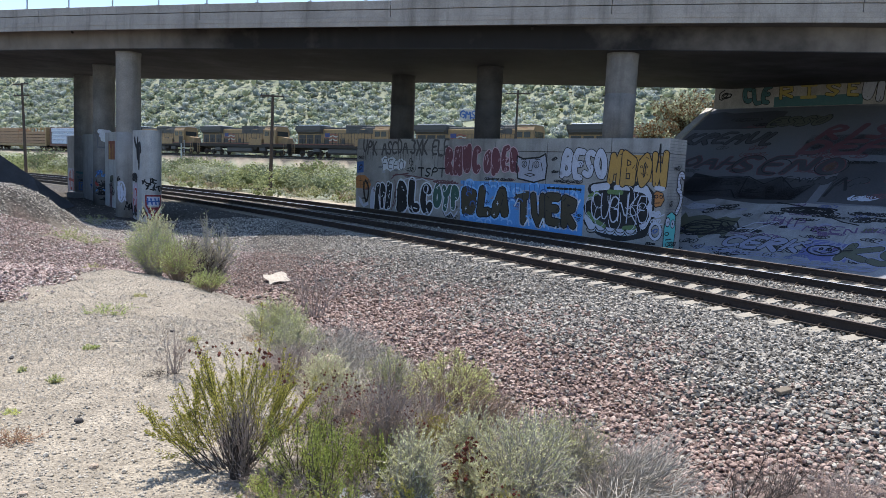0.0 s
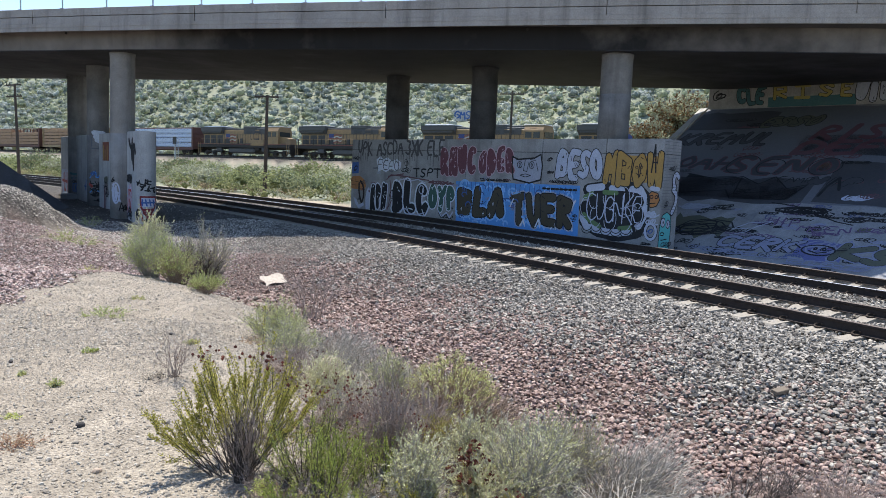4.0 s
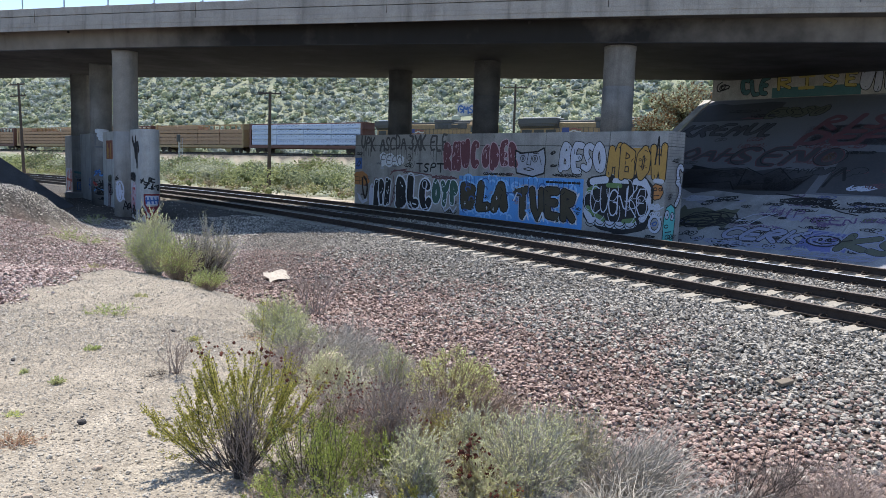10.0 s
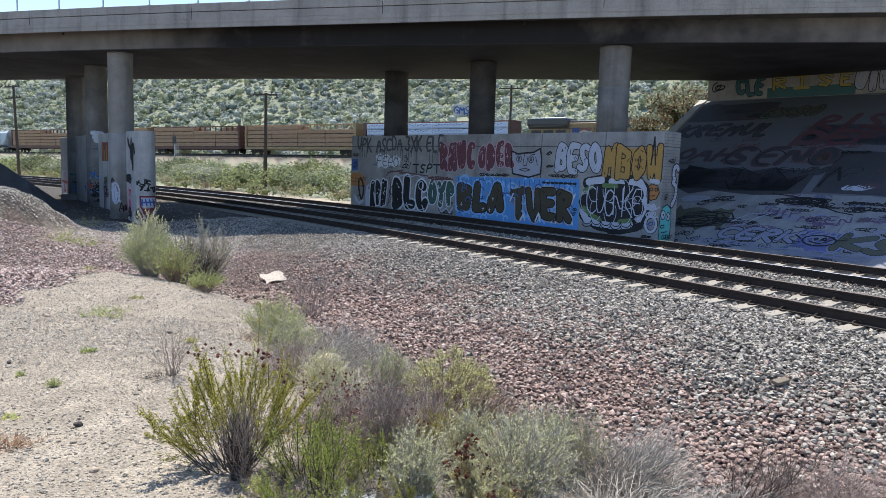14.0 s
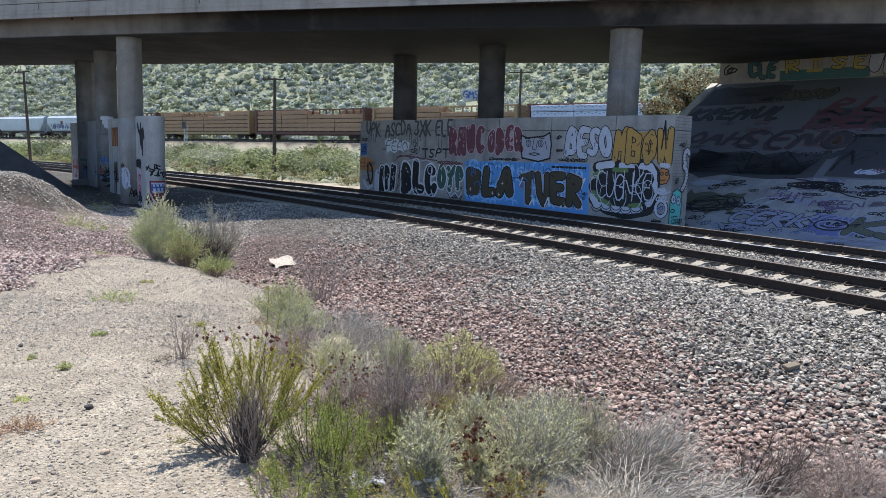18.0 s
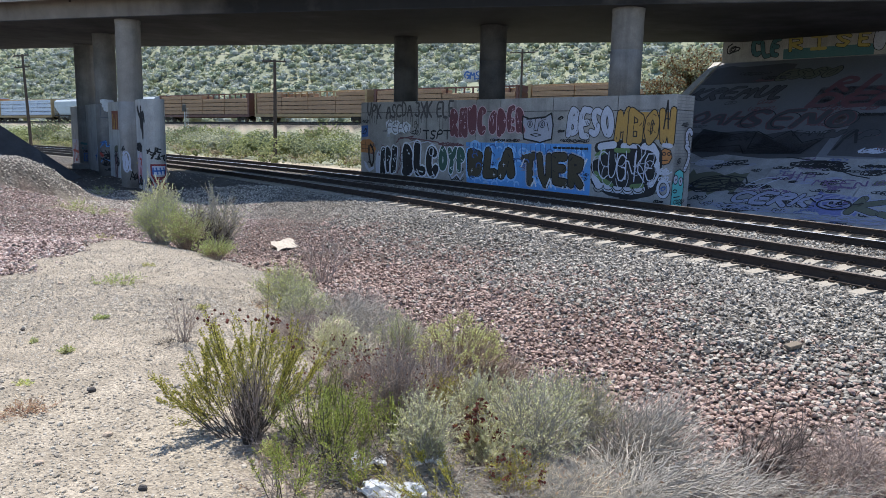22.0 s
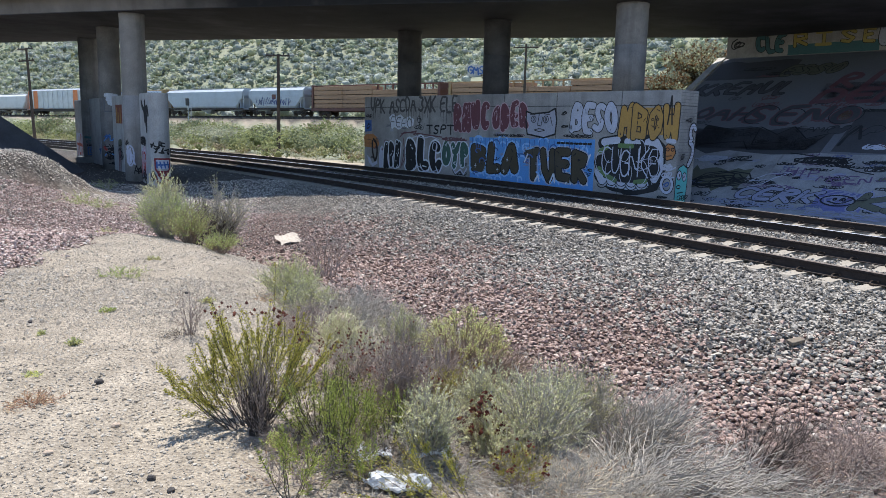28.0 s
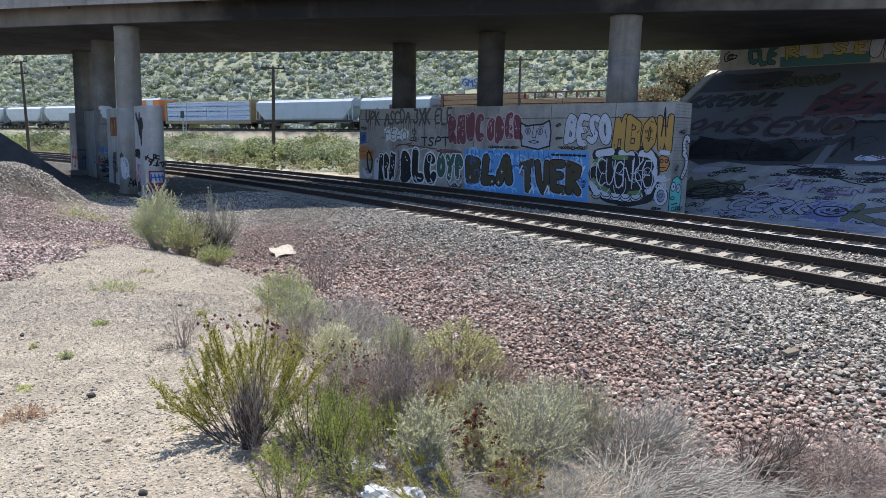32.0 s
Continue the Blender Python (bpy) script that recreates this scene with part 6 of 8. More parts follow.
for i, (x, y) in enumerate(COLS_L):
    toward = math.atan2(-y, -x)
    rc = round_canvas(bridge, x, y, 0.49, toward)
    if i == 0:
        rc.lines("graffiti_letter", [ellipse(-0.28, 0.55, 0.16, 0.42), ellipse(-0.30, 0.5, 0.07, 0.28), soft([(-0.45, 0.9), (-0.2, 0.5), (-0.1, 0.2)])], 0.06, P["lilac"], "white sprayed loops on a column")
        rc.lines("graffiti_scrawl", [[(0.25, 0.3), (0.3, 0.85)], [(0.15, 0.5), (0.5, 0.7)], [(0.4, 0.35), (0.42, 0.9)], [(0.2, 0.75), (0.5, 0.45)]], 0.05, P["yellow"])
        rc.lines("graffiti_scrawl", [[(-0.15, -0.2), (-0.05, 0.15), (0.05, -0.2)], [(0.1, -0.15), (0.12, 0.1)], ellipse(0.3, 0.0, 0.1, 0.12)], 0.035, P["black"])
        rc.lines("graffiti_scrawl", [scribble(g, -0.55, -0.3, 0.9, 1.25, 3)], 0.04, P["black"])
    elif i == 1:
        rc.lines("graffiti_patch", [[(-0.2, 3.15), (0.25, 3.12)], [(-0.12, 2.95), (0.2, 2.98)], [(-0.05, 2.8), (0.1, 2.75)]], 0.22, P["white"], "white paint patch on a column")
        rc.lines("graffiti_scrawl", [[(-0.3, 2.5), (-0.3, 2.9)], [(-0.3, 2.4), (0.4, 2.4), (0.42, 2.95)]], 0.07, P["slate"])
        rc.lines("graffiti_scrawl", [soft([(-0.4, 1.0), (-0.1, 1.4), (-0.1, 0.9), (0.2, 1.35), (0.2, 0.85), (0.4, 1.1)]), soft([(-0.4, 0.3), (-0.2, 0.5), (0.1, 0.3), (0.3, 0.5)])], 0.05, P["blue"], "blue sprayed tag")
        rc.lines("graffiti_scrawl", [scribble(g, -0.4, 0.5, 0.35, 0.6, 6), scribble(g, -0.35, 0.45, 0.1, 0.35, 6), scribble(g, -0.2, 0.3, -0.15, 0.05, 4), scribble(g, -0.4, 0.5, 0.5, 0.75, 4)], 0.045, P["black"])
        rc.lines("graffiti_scrawl", [[(-0.4, 0.7), (-0.3, 0.6)]], 0.14, P["red"])
    else:
        rc.lines("graffiti_scrawl", [[(-0.25, 0.1), (-0.25, 0.5), (0.25, 0.5), (0.25, 0.1), (-0.25, 0.1)], [(-0.12, 0.2), (0.12, 0.2), (0.12, 0.4), (-0.12, 0.4), (-0.12, 0.2)]], 0.05, P["deep"], "blue sprayed squares")
        rc.lines("graffiti_patch", [[(-0.4, 1.05), (0.1, 1.0)], [(-0.3, 0.8), (0.3, 0.85)]], 0.12, P["tealdim"])
        rc.lines("graffiti_scrawl", [scribble(g, -0.35, 0.4, 0.55, 0.7, 6)], 0.035, P["black"])
ec2 = round_canvas(lw, 0.4, 0.0, 0.4, math.pi)
ec2.lines("graffiti_patch", [[(-0.22, 0.36), (0.27, 0.36)], [(-0.2, 0.2), (0.22, 0.2)]], 0.2, P["lilac"])
ec2.lines("graffiti_letter", [[(-0.2, -0.02), (0.22, 0.0)], [(-0.16, -0.15), (0.1, -0.4)], [(0.14, -0.12), (-0.08, -0.45)], [(0.2, -0.2), (0.16, -0.5)]], 0.09, P["redbrown"])
ec2.lines("graffiti_letter", [[(-0.3, 0.5), (0.35, 0.5), (0.3, 0.1), (0.1, -0.2), (0.0, -0.45), (-0.1, -0.2), (-0.28, 0.1), (-0.3, 0.5)], [(-0.1, -0.1), (0.1, -0.05)]], 0.07, P["redbrown"], "dark red sprayed emblem")
ec2.lines("graffiti_letter", [[(-0.22, 0.38), (-0.22, 0.15)], [(-0.1, 0.38), (-0.05, 0.15)], [(0.05, 0.38), (0.1, 0.15)], [(0.2, 0.38), (0.25, 0.15)], [(-0.25, 0.26), (0.27, 0.28)]], 0.06, P["deep"])
ec2.lines("graffiti_scrawl", [scribble(g, -0.5, -0.25, -0.45, 0.0, 3), scribble(g, -0.15, 0.2, -0.6, -0.3, 4), scribble(g, -0.55, -0.3, -0.5, 0.1, 3)], 0.05, P["black"])

# bolder tags over the rounded end, the wall's side and the columns
g = random.Random(77)
ec2.lines("graffiti_tag", marks(g, -0.5, 0.1, 0.88, 1.2, 3) + marks(g, -0.35, 0.5, 0.66, 0.95, 4), 0.055, P["black"], "black sprayed tag")
ec2.lines("graffiti_tag", marks(g, -0.3, 0.35, -0.5, -0.1, 3), 0.06, P["redbrown"])
lc.lines("graffiti_tag", marks(g, 1.0, 1.9, 1.0, 1.35, 3), 0.06, P["black"])
lc.lines("graffiti_tag", marks(g, 1.05, 1.8, -0.35, 0.75, 2), 0.08, P["red"])
lc.lines("graffiti_tag", marks(g, 1.0, 1.9, -0.6, -0.2, 2), 0.06, P["black"])
for u0, col, w in ((3.2, "maroon", 0.12), (9.8, "lilac", 0.10), (9.9, "deep", 0.08)):
    lc.lines("graffiti_tag", marks(g, u0, u0 + 1.4, 0.0, 0.9, 3), w, P[col])
for i, (x, y) in enumerate(COLS_L):
    rc = round_canvas(bridge, x, y, 0.492, math.atan2(-y, -x))
    rc.layer = 14
    if i == 0:
        rc.lines("graffiti_tag", marks(g, -0.1, 0.4, -0.25, 0.1, 3), 0.05, P["black"])
        rc.lines("graffiti_tag", marks(g, -0.5, -0.15, 0.2, 0.95, 2), 0.07, P["lilac"])
    elif i == 1:
        rc.lines("graffiti_tag", marks(g, -0.4, 0.45, 0.5, 0.85, 4) + marks(g, -0.35, 0.4, 0.1, 0.4, 4), 0.04, P["black"])
        rc.lines("graffiti_tag", marks(g, -0.42, 0.3, 0.95, 1.4, 2), 0.04, P["deep"])
    else:
        rc.lines("graffiti_tag", marks(g, -0.3, 0.35, 0.65, 0.95, 3), 0.06, P["slate"])

# shaded paving of the left embankment
def on_cheek(u, v):
    r = R0.lerp(R1, u / 15.9)
    foot = Vector((r.x - 0.5, r.y - 1.2 - 0.66 * max(r.z, 0), -0.6))
    return r.lerp(foot, v / 6.0)


g = random.Random(33)
kc = Canvas(cheek, on_cheek, (on_cheek(8, 4) - on_cheek(6, 4)).cross(on_cheek(8, 2) - on_cheek(8, 4)))
if kc.out.y > 0:
    kc.out = -kc.out
for k in range(14):
    u, v = g.uniform(2.5, 11.0), g.uniform(0.8, 4.5)
    kc.lines("graffiti_scrawl", [scribble(g, u, u + g.uniform(1.0, 2.2), v, v + g.uniform(0.4, 0.9), 6)], 0.05, g.choice([P["black"], P["dusk"], P["slate"], P["soot"]]), "", 0.02 + 0.002 * k)
# ---- stones and plants ----
RNG = np.random.default_rng(7)
ICO = np.array([(-0.526, 0.851, 0), (0.526, 0.851, 0), (-0.526, -0.851, 0), (0.526, -0.851, 0), (0, -0.526, 0.851), (0, 0.526, 0.851), (0, -0.526, -0.851), (0, 0.526, -0.851), (0.851, 0, -0.526), (0.851, 0, 0.526), (-0.851, 0, -0.526), (-0.851, 0, 0.526)])
ICO_F = np.array([(0, 11, 5), (0, 5, 1), (0, 1, 7), (0, 7, 10), (0, 10, 11), (1, 5, 9), (5, 11, 4), (11, 10, 2), (10, 7, 6), (7, 1, 8), (3, 9, 4), (3, 4, 2), (3, 2, 6), (3, 6, 8), (3, 8, 9), (4, 9, 5), (2, 4, 11), (6, 2, 10), (8, 6, 7), (9, 8, 1)])
OCT = np.array([(1, 0, 0), (-1, 0, 0), (0, 1, 0), (0, -1, 0), (0, 0, 1), (0, 0, -1)], float)
OCT_F = np.array([(0, 2, 4), (2, 1, 4), (1, 3, 4), (3, 0, 4), (2, 0, 5), (1, 2, 5), (3, 1, 5), (0, 3, 5)])


def turns(n):
    """Random rotations."""
    q = RNG.normal(size=(n, 4))
    q /= np.linalg.norm(q, axis=1)[:, None]
    w, x, y, z = q.T
    return np.stack([np.stack([1 - 2 * (y * y + z * z), 2 * (x * y - z * w), 2 * (x * z + y * w)], -1),
                     np.stack([2 * (x * y + z * w), 1 - 2 * (x * x + z * z), 2 * (y * z - x * w)], -1),
                     np.stack([2 * (x * z - y * w), 2 * (y * z + x * w), 1 - 2 * (x * x + y * y)], -1)], 1)


def stones(name, xy, size, material, label, sunk=0.25, base=ICO, tris=ICO_F, flat=0.7, jag=0.2):
    n = len(xy)
    if n == 0:
        return None
    V = base[None] * (1 + RNG.uniform(-jag, jag, (n, len(base), 1))) + RNG.uniform(-jag, jag, (n, len(base), 3))
    V = V * RNG.uniform(0.6, 1.15, (n, 1, 3)) * (size / 2)[:, None, None]
    if len(base) > 5:
        V = np.einsum("nij,nkj->nki", turns(n), V)
    else:
        a = RNG.uniform(0, 2 * math.pi, n)[:, None]
        V = np.stack([V[:, :, 0] * np.cos(a) - V[:, :, 1] * np.sin(a), V[:, :, 0] * np.sin(a) + V[:, :, 1] * np.cos(a), V[:, :, 2]], -1)
    V[:, :, 2] *= flat
    z = terrain(xy[:, 0], xy[:, 1])[0] + size * sunk * RNG.uniform(-0.35, 1.25, n)
    V = V + np.concatenate([xy, z[:, None]], 1)[:, None, :]
    F = (tris[None] + (np.arange(n) * len(base))[:, None, None]).reshape(-1, 3)
    return tagged(mesh_np(name, V.reshape(-1, 3), F, material), label, "stones", kind="stuff")


GREY_STOPS = [(0.0, (0.08, 0.072, 0.062)), (0.3, (0.205, 0.188, 0.162)), (0.75, (0.36, 0.330, 0.282)), (1.0, (0.48, 0.435, 0.365))]
RED_STOPS = [(0.0, (0.130, 0.086, 0.069)), (0.3, (0.251, 0.177, 0.146)), (0.75, (0.377, 0.274, 0.228)), (0.95, (0.437, 0.339, 0.284)), (1.0, (0.465, 0.400, 0.339))]
M["greystone"] = island_mat("grey_ballast_stone", GREY_STOPS, 0.85)
M["palestone"] = island_mat("pale_gravel_stone", [(p, tuple(1.5 * v for v in c)) for p, c in GREY_STOPS], 0.9)
M["pinkstone"] = island_mat("pale_red_gravel_stone", [(p, (1.3 * c[0], 1.36 * c[1], 1.42 * c[2])) for p, c in RED_STOPS], 0.9)
M["redstone"] = island_mat("red_ballast_stone", RED_STOPS, 0.85)
M["pebble"] = island_mat("pale_pebble", [(0.0, (0.19, 0.166, 0.135)), (0.2, (0.29, 0.256, 0.206)), (0.8, (0.38, 0.337, 0.274)), (1.0, (0.47, 0.43, 0.36))], 0.95)


def scatter(n, x0, x1, y0, y1):
    return np.stack([RNG.uniform(x0, x1, n), RNG.uniform(y0, y1, n)], -1)


def in_view(p, margin=3.0):
    return np.abs(p[:, 0]) < p[:, 1] * 0.64 + margin


pts = np.vstack([scatter(155000, -9, 11, 3.5, 14), scatter(130000, -18, 11, 14, 30), scatter(5000, -22, 12, 30, 50), scatter(20000, -18, -5, 13, 28), scatter(26000, -9, -3.2, 6, 14)])
_, ball, red, dirt, scrub, _ = terrain(pts[:, 0], pts[:, 1])
off = np.hypot(pts[:, 0] - CEN[0], pts[:, 1] - CEN[1]) - RAD
keep = (RNG.random(len(pts)) < ball) & in_view(pts, 1.2) & ((off < 8.0))
pts, red = pts[keep], red[keep]
size = (0.034 + 0.052 * RNG.random(len(pts)) ** 1.4) * np.where(pts[:, 1] > 14, 1.05, 1.0) * np.where(pts[:, 0] < -3.4, 0.72, 1.0)
is_red = RNG.random(len(pts)) < red * 0.9
# the stones that lie nearest are pieces of their own
mine = (pts[:, 0] > 1.9) & (pts[:, 0] < 4.3) & (pts[:, 1] > 5.75) & (pts[:, 1] < 7.0)
mine &= np.cumsum(mine) <= 320
single = [(pts[i], size[i], is_red[i]) for i in np.flatnonzero(mine)]
pts, size, is_red = pts[~mine], size[~mine], is_red[~mine]
near, late = (pts[:, 1] < 8.2) & (pts[:, 0] > -3.4), pts[:, 1] > 20
left = pts[:, 0] < -3.4 - 0.14 * (pts[:, 1] - 7)
heaped = (pts[:, 0] < -6.2) & (pts[:, 1] > 12.5) & ~is_red
for sel, kit in ((near, (ICO, ICO_F, 0.78, 0.13)), (~near & ~late, (OCT * 1.1, OCT_F, 0.8, 0.2)), (late, (OCT[:5] * 1.05, OCT_F[:4], 0.9, 0.25))):
    stones("pale_gravel", pts[heaped & sel], size[heaped & sel], M["palestone"], "pale grey gravel heaped beside the track", 0.46, *kit)
    stones("grey_ballast", pts[~is_red & sel & ~heaped], size[~is_red & sel & ~heaped], M["greystone"], "rough grey crushed ballast stones along the track", 0.46, *kit)
    stones("pink_gravel", pts[is_red & sel & left], size[is_red & sel & left], M["pinkstone"], "pale reddish gravel on the slope of the heap", 0.46, *kit)
    stones("red_ballast", pts[is_red & sel & ~left], size[is_red & sel & ~left], M["redstone"], "dull reddish crushed stones on the slope", 0.46, *kit)
pts = np.vstack([scatter(100000, -6, 2, 1.8, 7.5), scatter(60000, -8, 1, 5.5, 11), scatter(30000, -10, 1, 10, 19)])
_, ball, *_ = terrain(pts[:, 0], pts[:, 1])
pts = pts[(RNG.random(len(pts)) > ball * 0.9) & in_view(pts, 0.5)]
psize = (RNG.lognormal(-4.5, 0.45, len(pts)) * np.where(pts[:, 1] > 6, 1.35, 1.0)).clip(0.006, 0.05)
close = (pts[:, 1] < 4.6) & (psize > 0.012)
stones("sand_pebbles", pts[close], psize[close], M["pebble"], "small pale pebbles on the sandy ridge", 0.15, ICO, ICO_F, 0.7, 0.12)
stones("sand_pebbles", pts[~close], psize[~close], M["pebble"], "small pale pebbles on the sandy ridge", 0.2, OCT[:5], OCT_F[:4], 0.75, 0.15)

BARK_GREY = painted("grey_dead_twig", (0.35, 0.325, 0.28), 0.9, 0.35, 10)
BARK_BROWN = painted("brown_twig", (0.30, 0.225, 0.165), 0.9, 0.25, 10)
BARK_PURPLE = painted("mauve_grey_twig", (0.31, 0.25, 0.215), 0.9, 0.35, 10)
BARK_DARK = painted("dark_stem", (0.08, 0.065, 0.055), 0.9, 0.25, 10)
STRAW = painted("pale_straw", (0.58, 0.51, 0.38), 0.9, 0.2, 10)


def leaf_mat(name, a, b, c):
    return island_mat(name, [(0.0, a), (0.5, b), (1.0, c)], 0.6, 0.25, 0.3)


LEAF = {
    "olive": leaf_mat("olive_green_leaf", (0.210, 0.209, 0.035), (0.375, 0.350, 0.066), (0.524, 0.459, 0.132)),
    "green": leaf_mat("fresh_green_leaf", (0.135, 0.172, 0.030), (0.262, 0.305, 0.062), (0.430, 0.455, 0.130)),
    "rabbit": leaf_mat("rabbitbrush_leaf", (0.25, 0.30, 0.09), (0.40, 0.46, 0.16), (0.57, 0.61, 0.27)),
    "sage": leaf_mat("silver_sage_leaf", (0.39, 0.39, 0.20), (0.57, 0.56, 0.31), (0.72, 0.70, 0.46)),
    "greygreen": leaf_mat("grey_green_leaf", (0.31, 0.33, 0.13), (0.48, 0.50, 0.22), (0.65, 0.64, 0.34)),
    "dryolive": leaf_mat("faded_olive_leaf", (0.30, 0.30, 0.11), (0.47, 0.46, 0.19), (0.60, 0.57, 0.29)),
    "yellow": leaf_mat("yellow_green_leaf", (0.515, 0.540, 0.170), (0.660, 0.670, 0.255), (0.741, 0.756, 0.361)),
    "brown": leaf_mat("dry_brown_leaf", (0.24, 0.15, 0.10), (0.45, 0.31, 0.20), (0.62, 0.51, 0.34)),
    "red": leaf_mat("dark_red_seed_head", (0.055, 0.016, 0.010), (0.13, 0.035, 0.022), (0.20, 0.07, 0.043)),
}


def tubes(paths, r0, r1):
    """Three-sided tapered tubes along n paths of k points."""
    n, k, _ = paths.shape
    t = np.gradient(paths, axis=1)
    t /= np.linalg.norm(t, axis=2)[..., None] + 1e-9
    side = np.cross(t, RNG.normal(size=(n, 1, 3)))
    side /= np.linalg.norm(side, axis=2)[..., None] + 1e-9
    up = np.cross(t, side)
    r = (np.asarray(r0).reshape(-1, 1) + (np.asarray(r1) - np.asarray(r0)).reshape(-1, 1) * np.linspace(0, 1, k))[..., None]
    rings = np.stack([paths + r * (math.cos(a) * side + math.sin(a) * up) for a in (0, 2.094, 4.189)], 2)
    V = rings.reshape(-1, 3)
    i = (np.arange(n)[:, None] * k + np.arange(k - 1)).ravel() * 3
    F = np.concatenate([np.stack([i + a, i + b, i + 3 + b, i + 3 + a], -1) for a, b in ((0, 1), (1, 2), (2, 0))])
    return V, F


def blades(pos, way, length, width):
    """Leaves: a bent four-cornered blade at each place."""
    n = len(pos)
    way = way / (np.linalg.norm(way, axis=1)[:, None] + 1e-9)
    side = np.cross(way, RNG.normal(size=(n, 3)))
    side /= np.linalg.norm(side, axis=1)[:, None] + 1e-9
    L, W = np.broadcast_to(length, n)[:, None], np.broadcast_to(width, n)[:, None]
    V = np.stack([pos, pos + way * L * 0.5 + side * W / 2, pos + way * L, pos + way * L * 0.5 - side * W / 2], 1).reshape(-1, 3)
    return V, np.arange(4 * n).reshape(-1, 4)


def sprays(pos, out, length, width, ruffle):
    """Leaf sprays that lie over a crown, more or less facing outwards."""
    n = len(pos)
    out = out + RNG.normal(size=(n, 3)) * ruffle
    out /= np.linalg.norm(out, axis=1)[:, None] + 1e-9
    a = np.cross(out, RNG.normal(size=(n, 3)))
    a /= np.linalg.norm(a, axis=1)[:, None] + 1e-9
    b = np.cross(out, a)
    L, W = length[:, None] / 2, width[:, None] / 2
    V = np.stack([pos - a * L, pos + b * W - a * L * 0.1, pos + a * L, pos - b * W + a * L * 0.15], 1).reshape(-1, 3)
    return V, np.arange(4 * n).reshape(-1, 4)


def shrub(name, x, y, height, width, label, leaf="green", bark=None, stems=60, twigs=5, leaves=3000, leaf_len=0.02, leaf_w=0.008, lean=(0, 0), spread=1.0, low=0.35, heads=0, wild=0.25, droop=0.0, cat="shrub", thick=1.0, head_mat="red", tw=1.0):
    bark = bark or BARK_GREY
    if y < 8:
        width, height, leaves, stems = width * 1.4, height * 1.06, int(leaves * 1.5), int(stems * 1.15)
    z0 = ground_z(x, y) - 0.02
    top = tagged(empty(name, pose(x, y, z0)), label, cat)
    n, k = stems, 6
    az = RNG.uniform(0, 2 * math.pi, n)
    tilt = np.sqrt(RNG.random(n)) * spread
    rad = np.stack([np.cos(az), np.sin(az)], -1)
    reach = width / 2 * tilt
    h = height * (1 - 0.45 * np.minimum(tilt, 1) ** 2) * RNG.uniform(0.65, 1.0, n)
    end = np.stack([rad[:, 0] * reach + lean[0] * h, rad[:, 1] * reach + lean[1] * h, h], -1)
    start = np.concatenate([rad * RNG.uniform(0, 0.10, (n, 1)) * width, np.zeros((n, 1))], 1)
    s = np.linspace(0, 1, k)[None, :, None]
    mid = (start + end) / 2 + np.stack([rad[:, 0] * reach * -0.1, rad[:, 1] * reach * -0.1, h * 0.1], -1) + RNG.normal(size=(n, 3)) * wild * width * 0.1
    path = (1 - s) ** 2 * start[:, None] + 2 * s * (1 - s) * mid[:, None] + s * s * end[:, None]
    path[:, :, 2] -= droop * height * (s[..., 0] ** 2) * RNG.random((n, 1))
    path[:, 1:] += RNG.normal(size=(n, k - 1, 3)) * 0.02 * width
    # side twigs
    m = n * twigs
    who = np.repeat(np.arange(n), twigs)
    f = RNG.uniform(low, 0.97, m) * (k - 1)
    i = f.astype(int)
    fr = (f - i)[:, None]
    at = path[who, i] * (1 - fr) + path[who, np.minimum(i + 1, k - 1)] * fr
    tang = path[who, np.minimum(i + 1, k - 1)] - path[who, i]
    tang /= np.linalg.norm(tang, axis=1)[:, None] + 1e-9
    way = tang + RNG.normal(size=(m, 3)) * 0.55 + np.array([0, 0, 0.2])
    way /= np.linalg.norm(way, axis=1)[:, None]
    tl = RNG.uniform(0.10, 0.28, m) * max(height, width * 0.6) * tw
    tp = at[:, None] + way[:, None] * (tl[:, None, None] * np.linspace(0, 1, 3)[None, :, None]) + RNG.normal(size=(m, 3, 3)) * 0.008 * height
    tp[:, 0] = at
    r = 0.0045 * thick * (height / 0.7) ** 0.5
    V1, F1 = tubes(path, np.full(n, r), np.full(n, r * 0.4))
    V2, F2 = tubes(tp[:, [0, 2]], np.full(m, r * 0.5), np.full(m, r * 0.2))
    V, F = np.vstack([V1, V2]), np.vstack([F1, F2 + len(V1)])
    V[:, 2] = np.maximum(V[:, 2], terrain(V[:, 0] + x, V[:, 1] + y)[0] - z0 - 0.01)
    mesh_np("branchwork", V, F, bark, top)
    if leaves:
        w = RNG.integers(0, m, leaves)
        q = RNG.uniform(0.05, 1.0, leaves) * 2
        j = np.minimum(q.astype(int), 1)
        fr = (q - j)[:, None]
        p = tp[w, j] * (1 - fr) + tp[w, j + 1] * fr
        d = way[w] * 0.7 + RNG.normal(size=(leaves, 3)) * 0.6 + np.array([0, 0, 0.25])
        ll = leaf_len * RNG.uniform(0.6, 1.4, leaves)
        V, F = blades(p, d, ll, ll * leaf_w / leaf_len)
        tagged(mesh_np("foliage", V, F, LEAF[leaf], top), kind="stuff")
    if heads:
        w = RNG.integers(0, n, heads)
        c = path[w, -1] + RNG.normal(size=(heads, 3)) * 0.03 * width + np.array([0, 0, 0.02])
        V = (OCT[None] * RNG.uniform(0.004, 0.010, (heads, 1, 1)) * (1 + RNG.uniform(-0.3, 0.3, (heads, 6, 1))) + c[:, None]).reshape(-1, 3)
        F = (OCT_F[None] + (np.arange(heads) * 6)[:, None, None]).reshape(-1, 3)
        tagged(mesh_np("dry_bloom", V, F, LEAF[head_mat], top, "dark red dried seed heads"), kind="stuff")
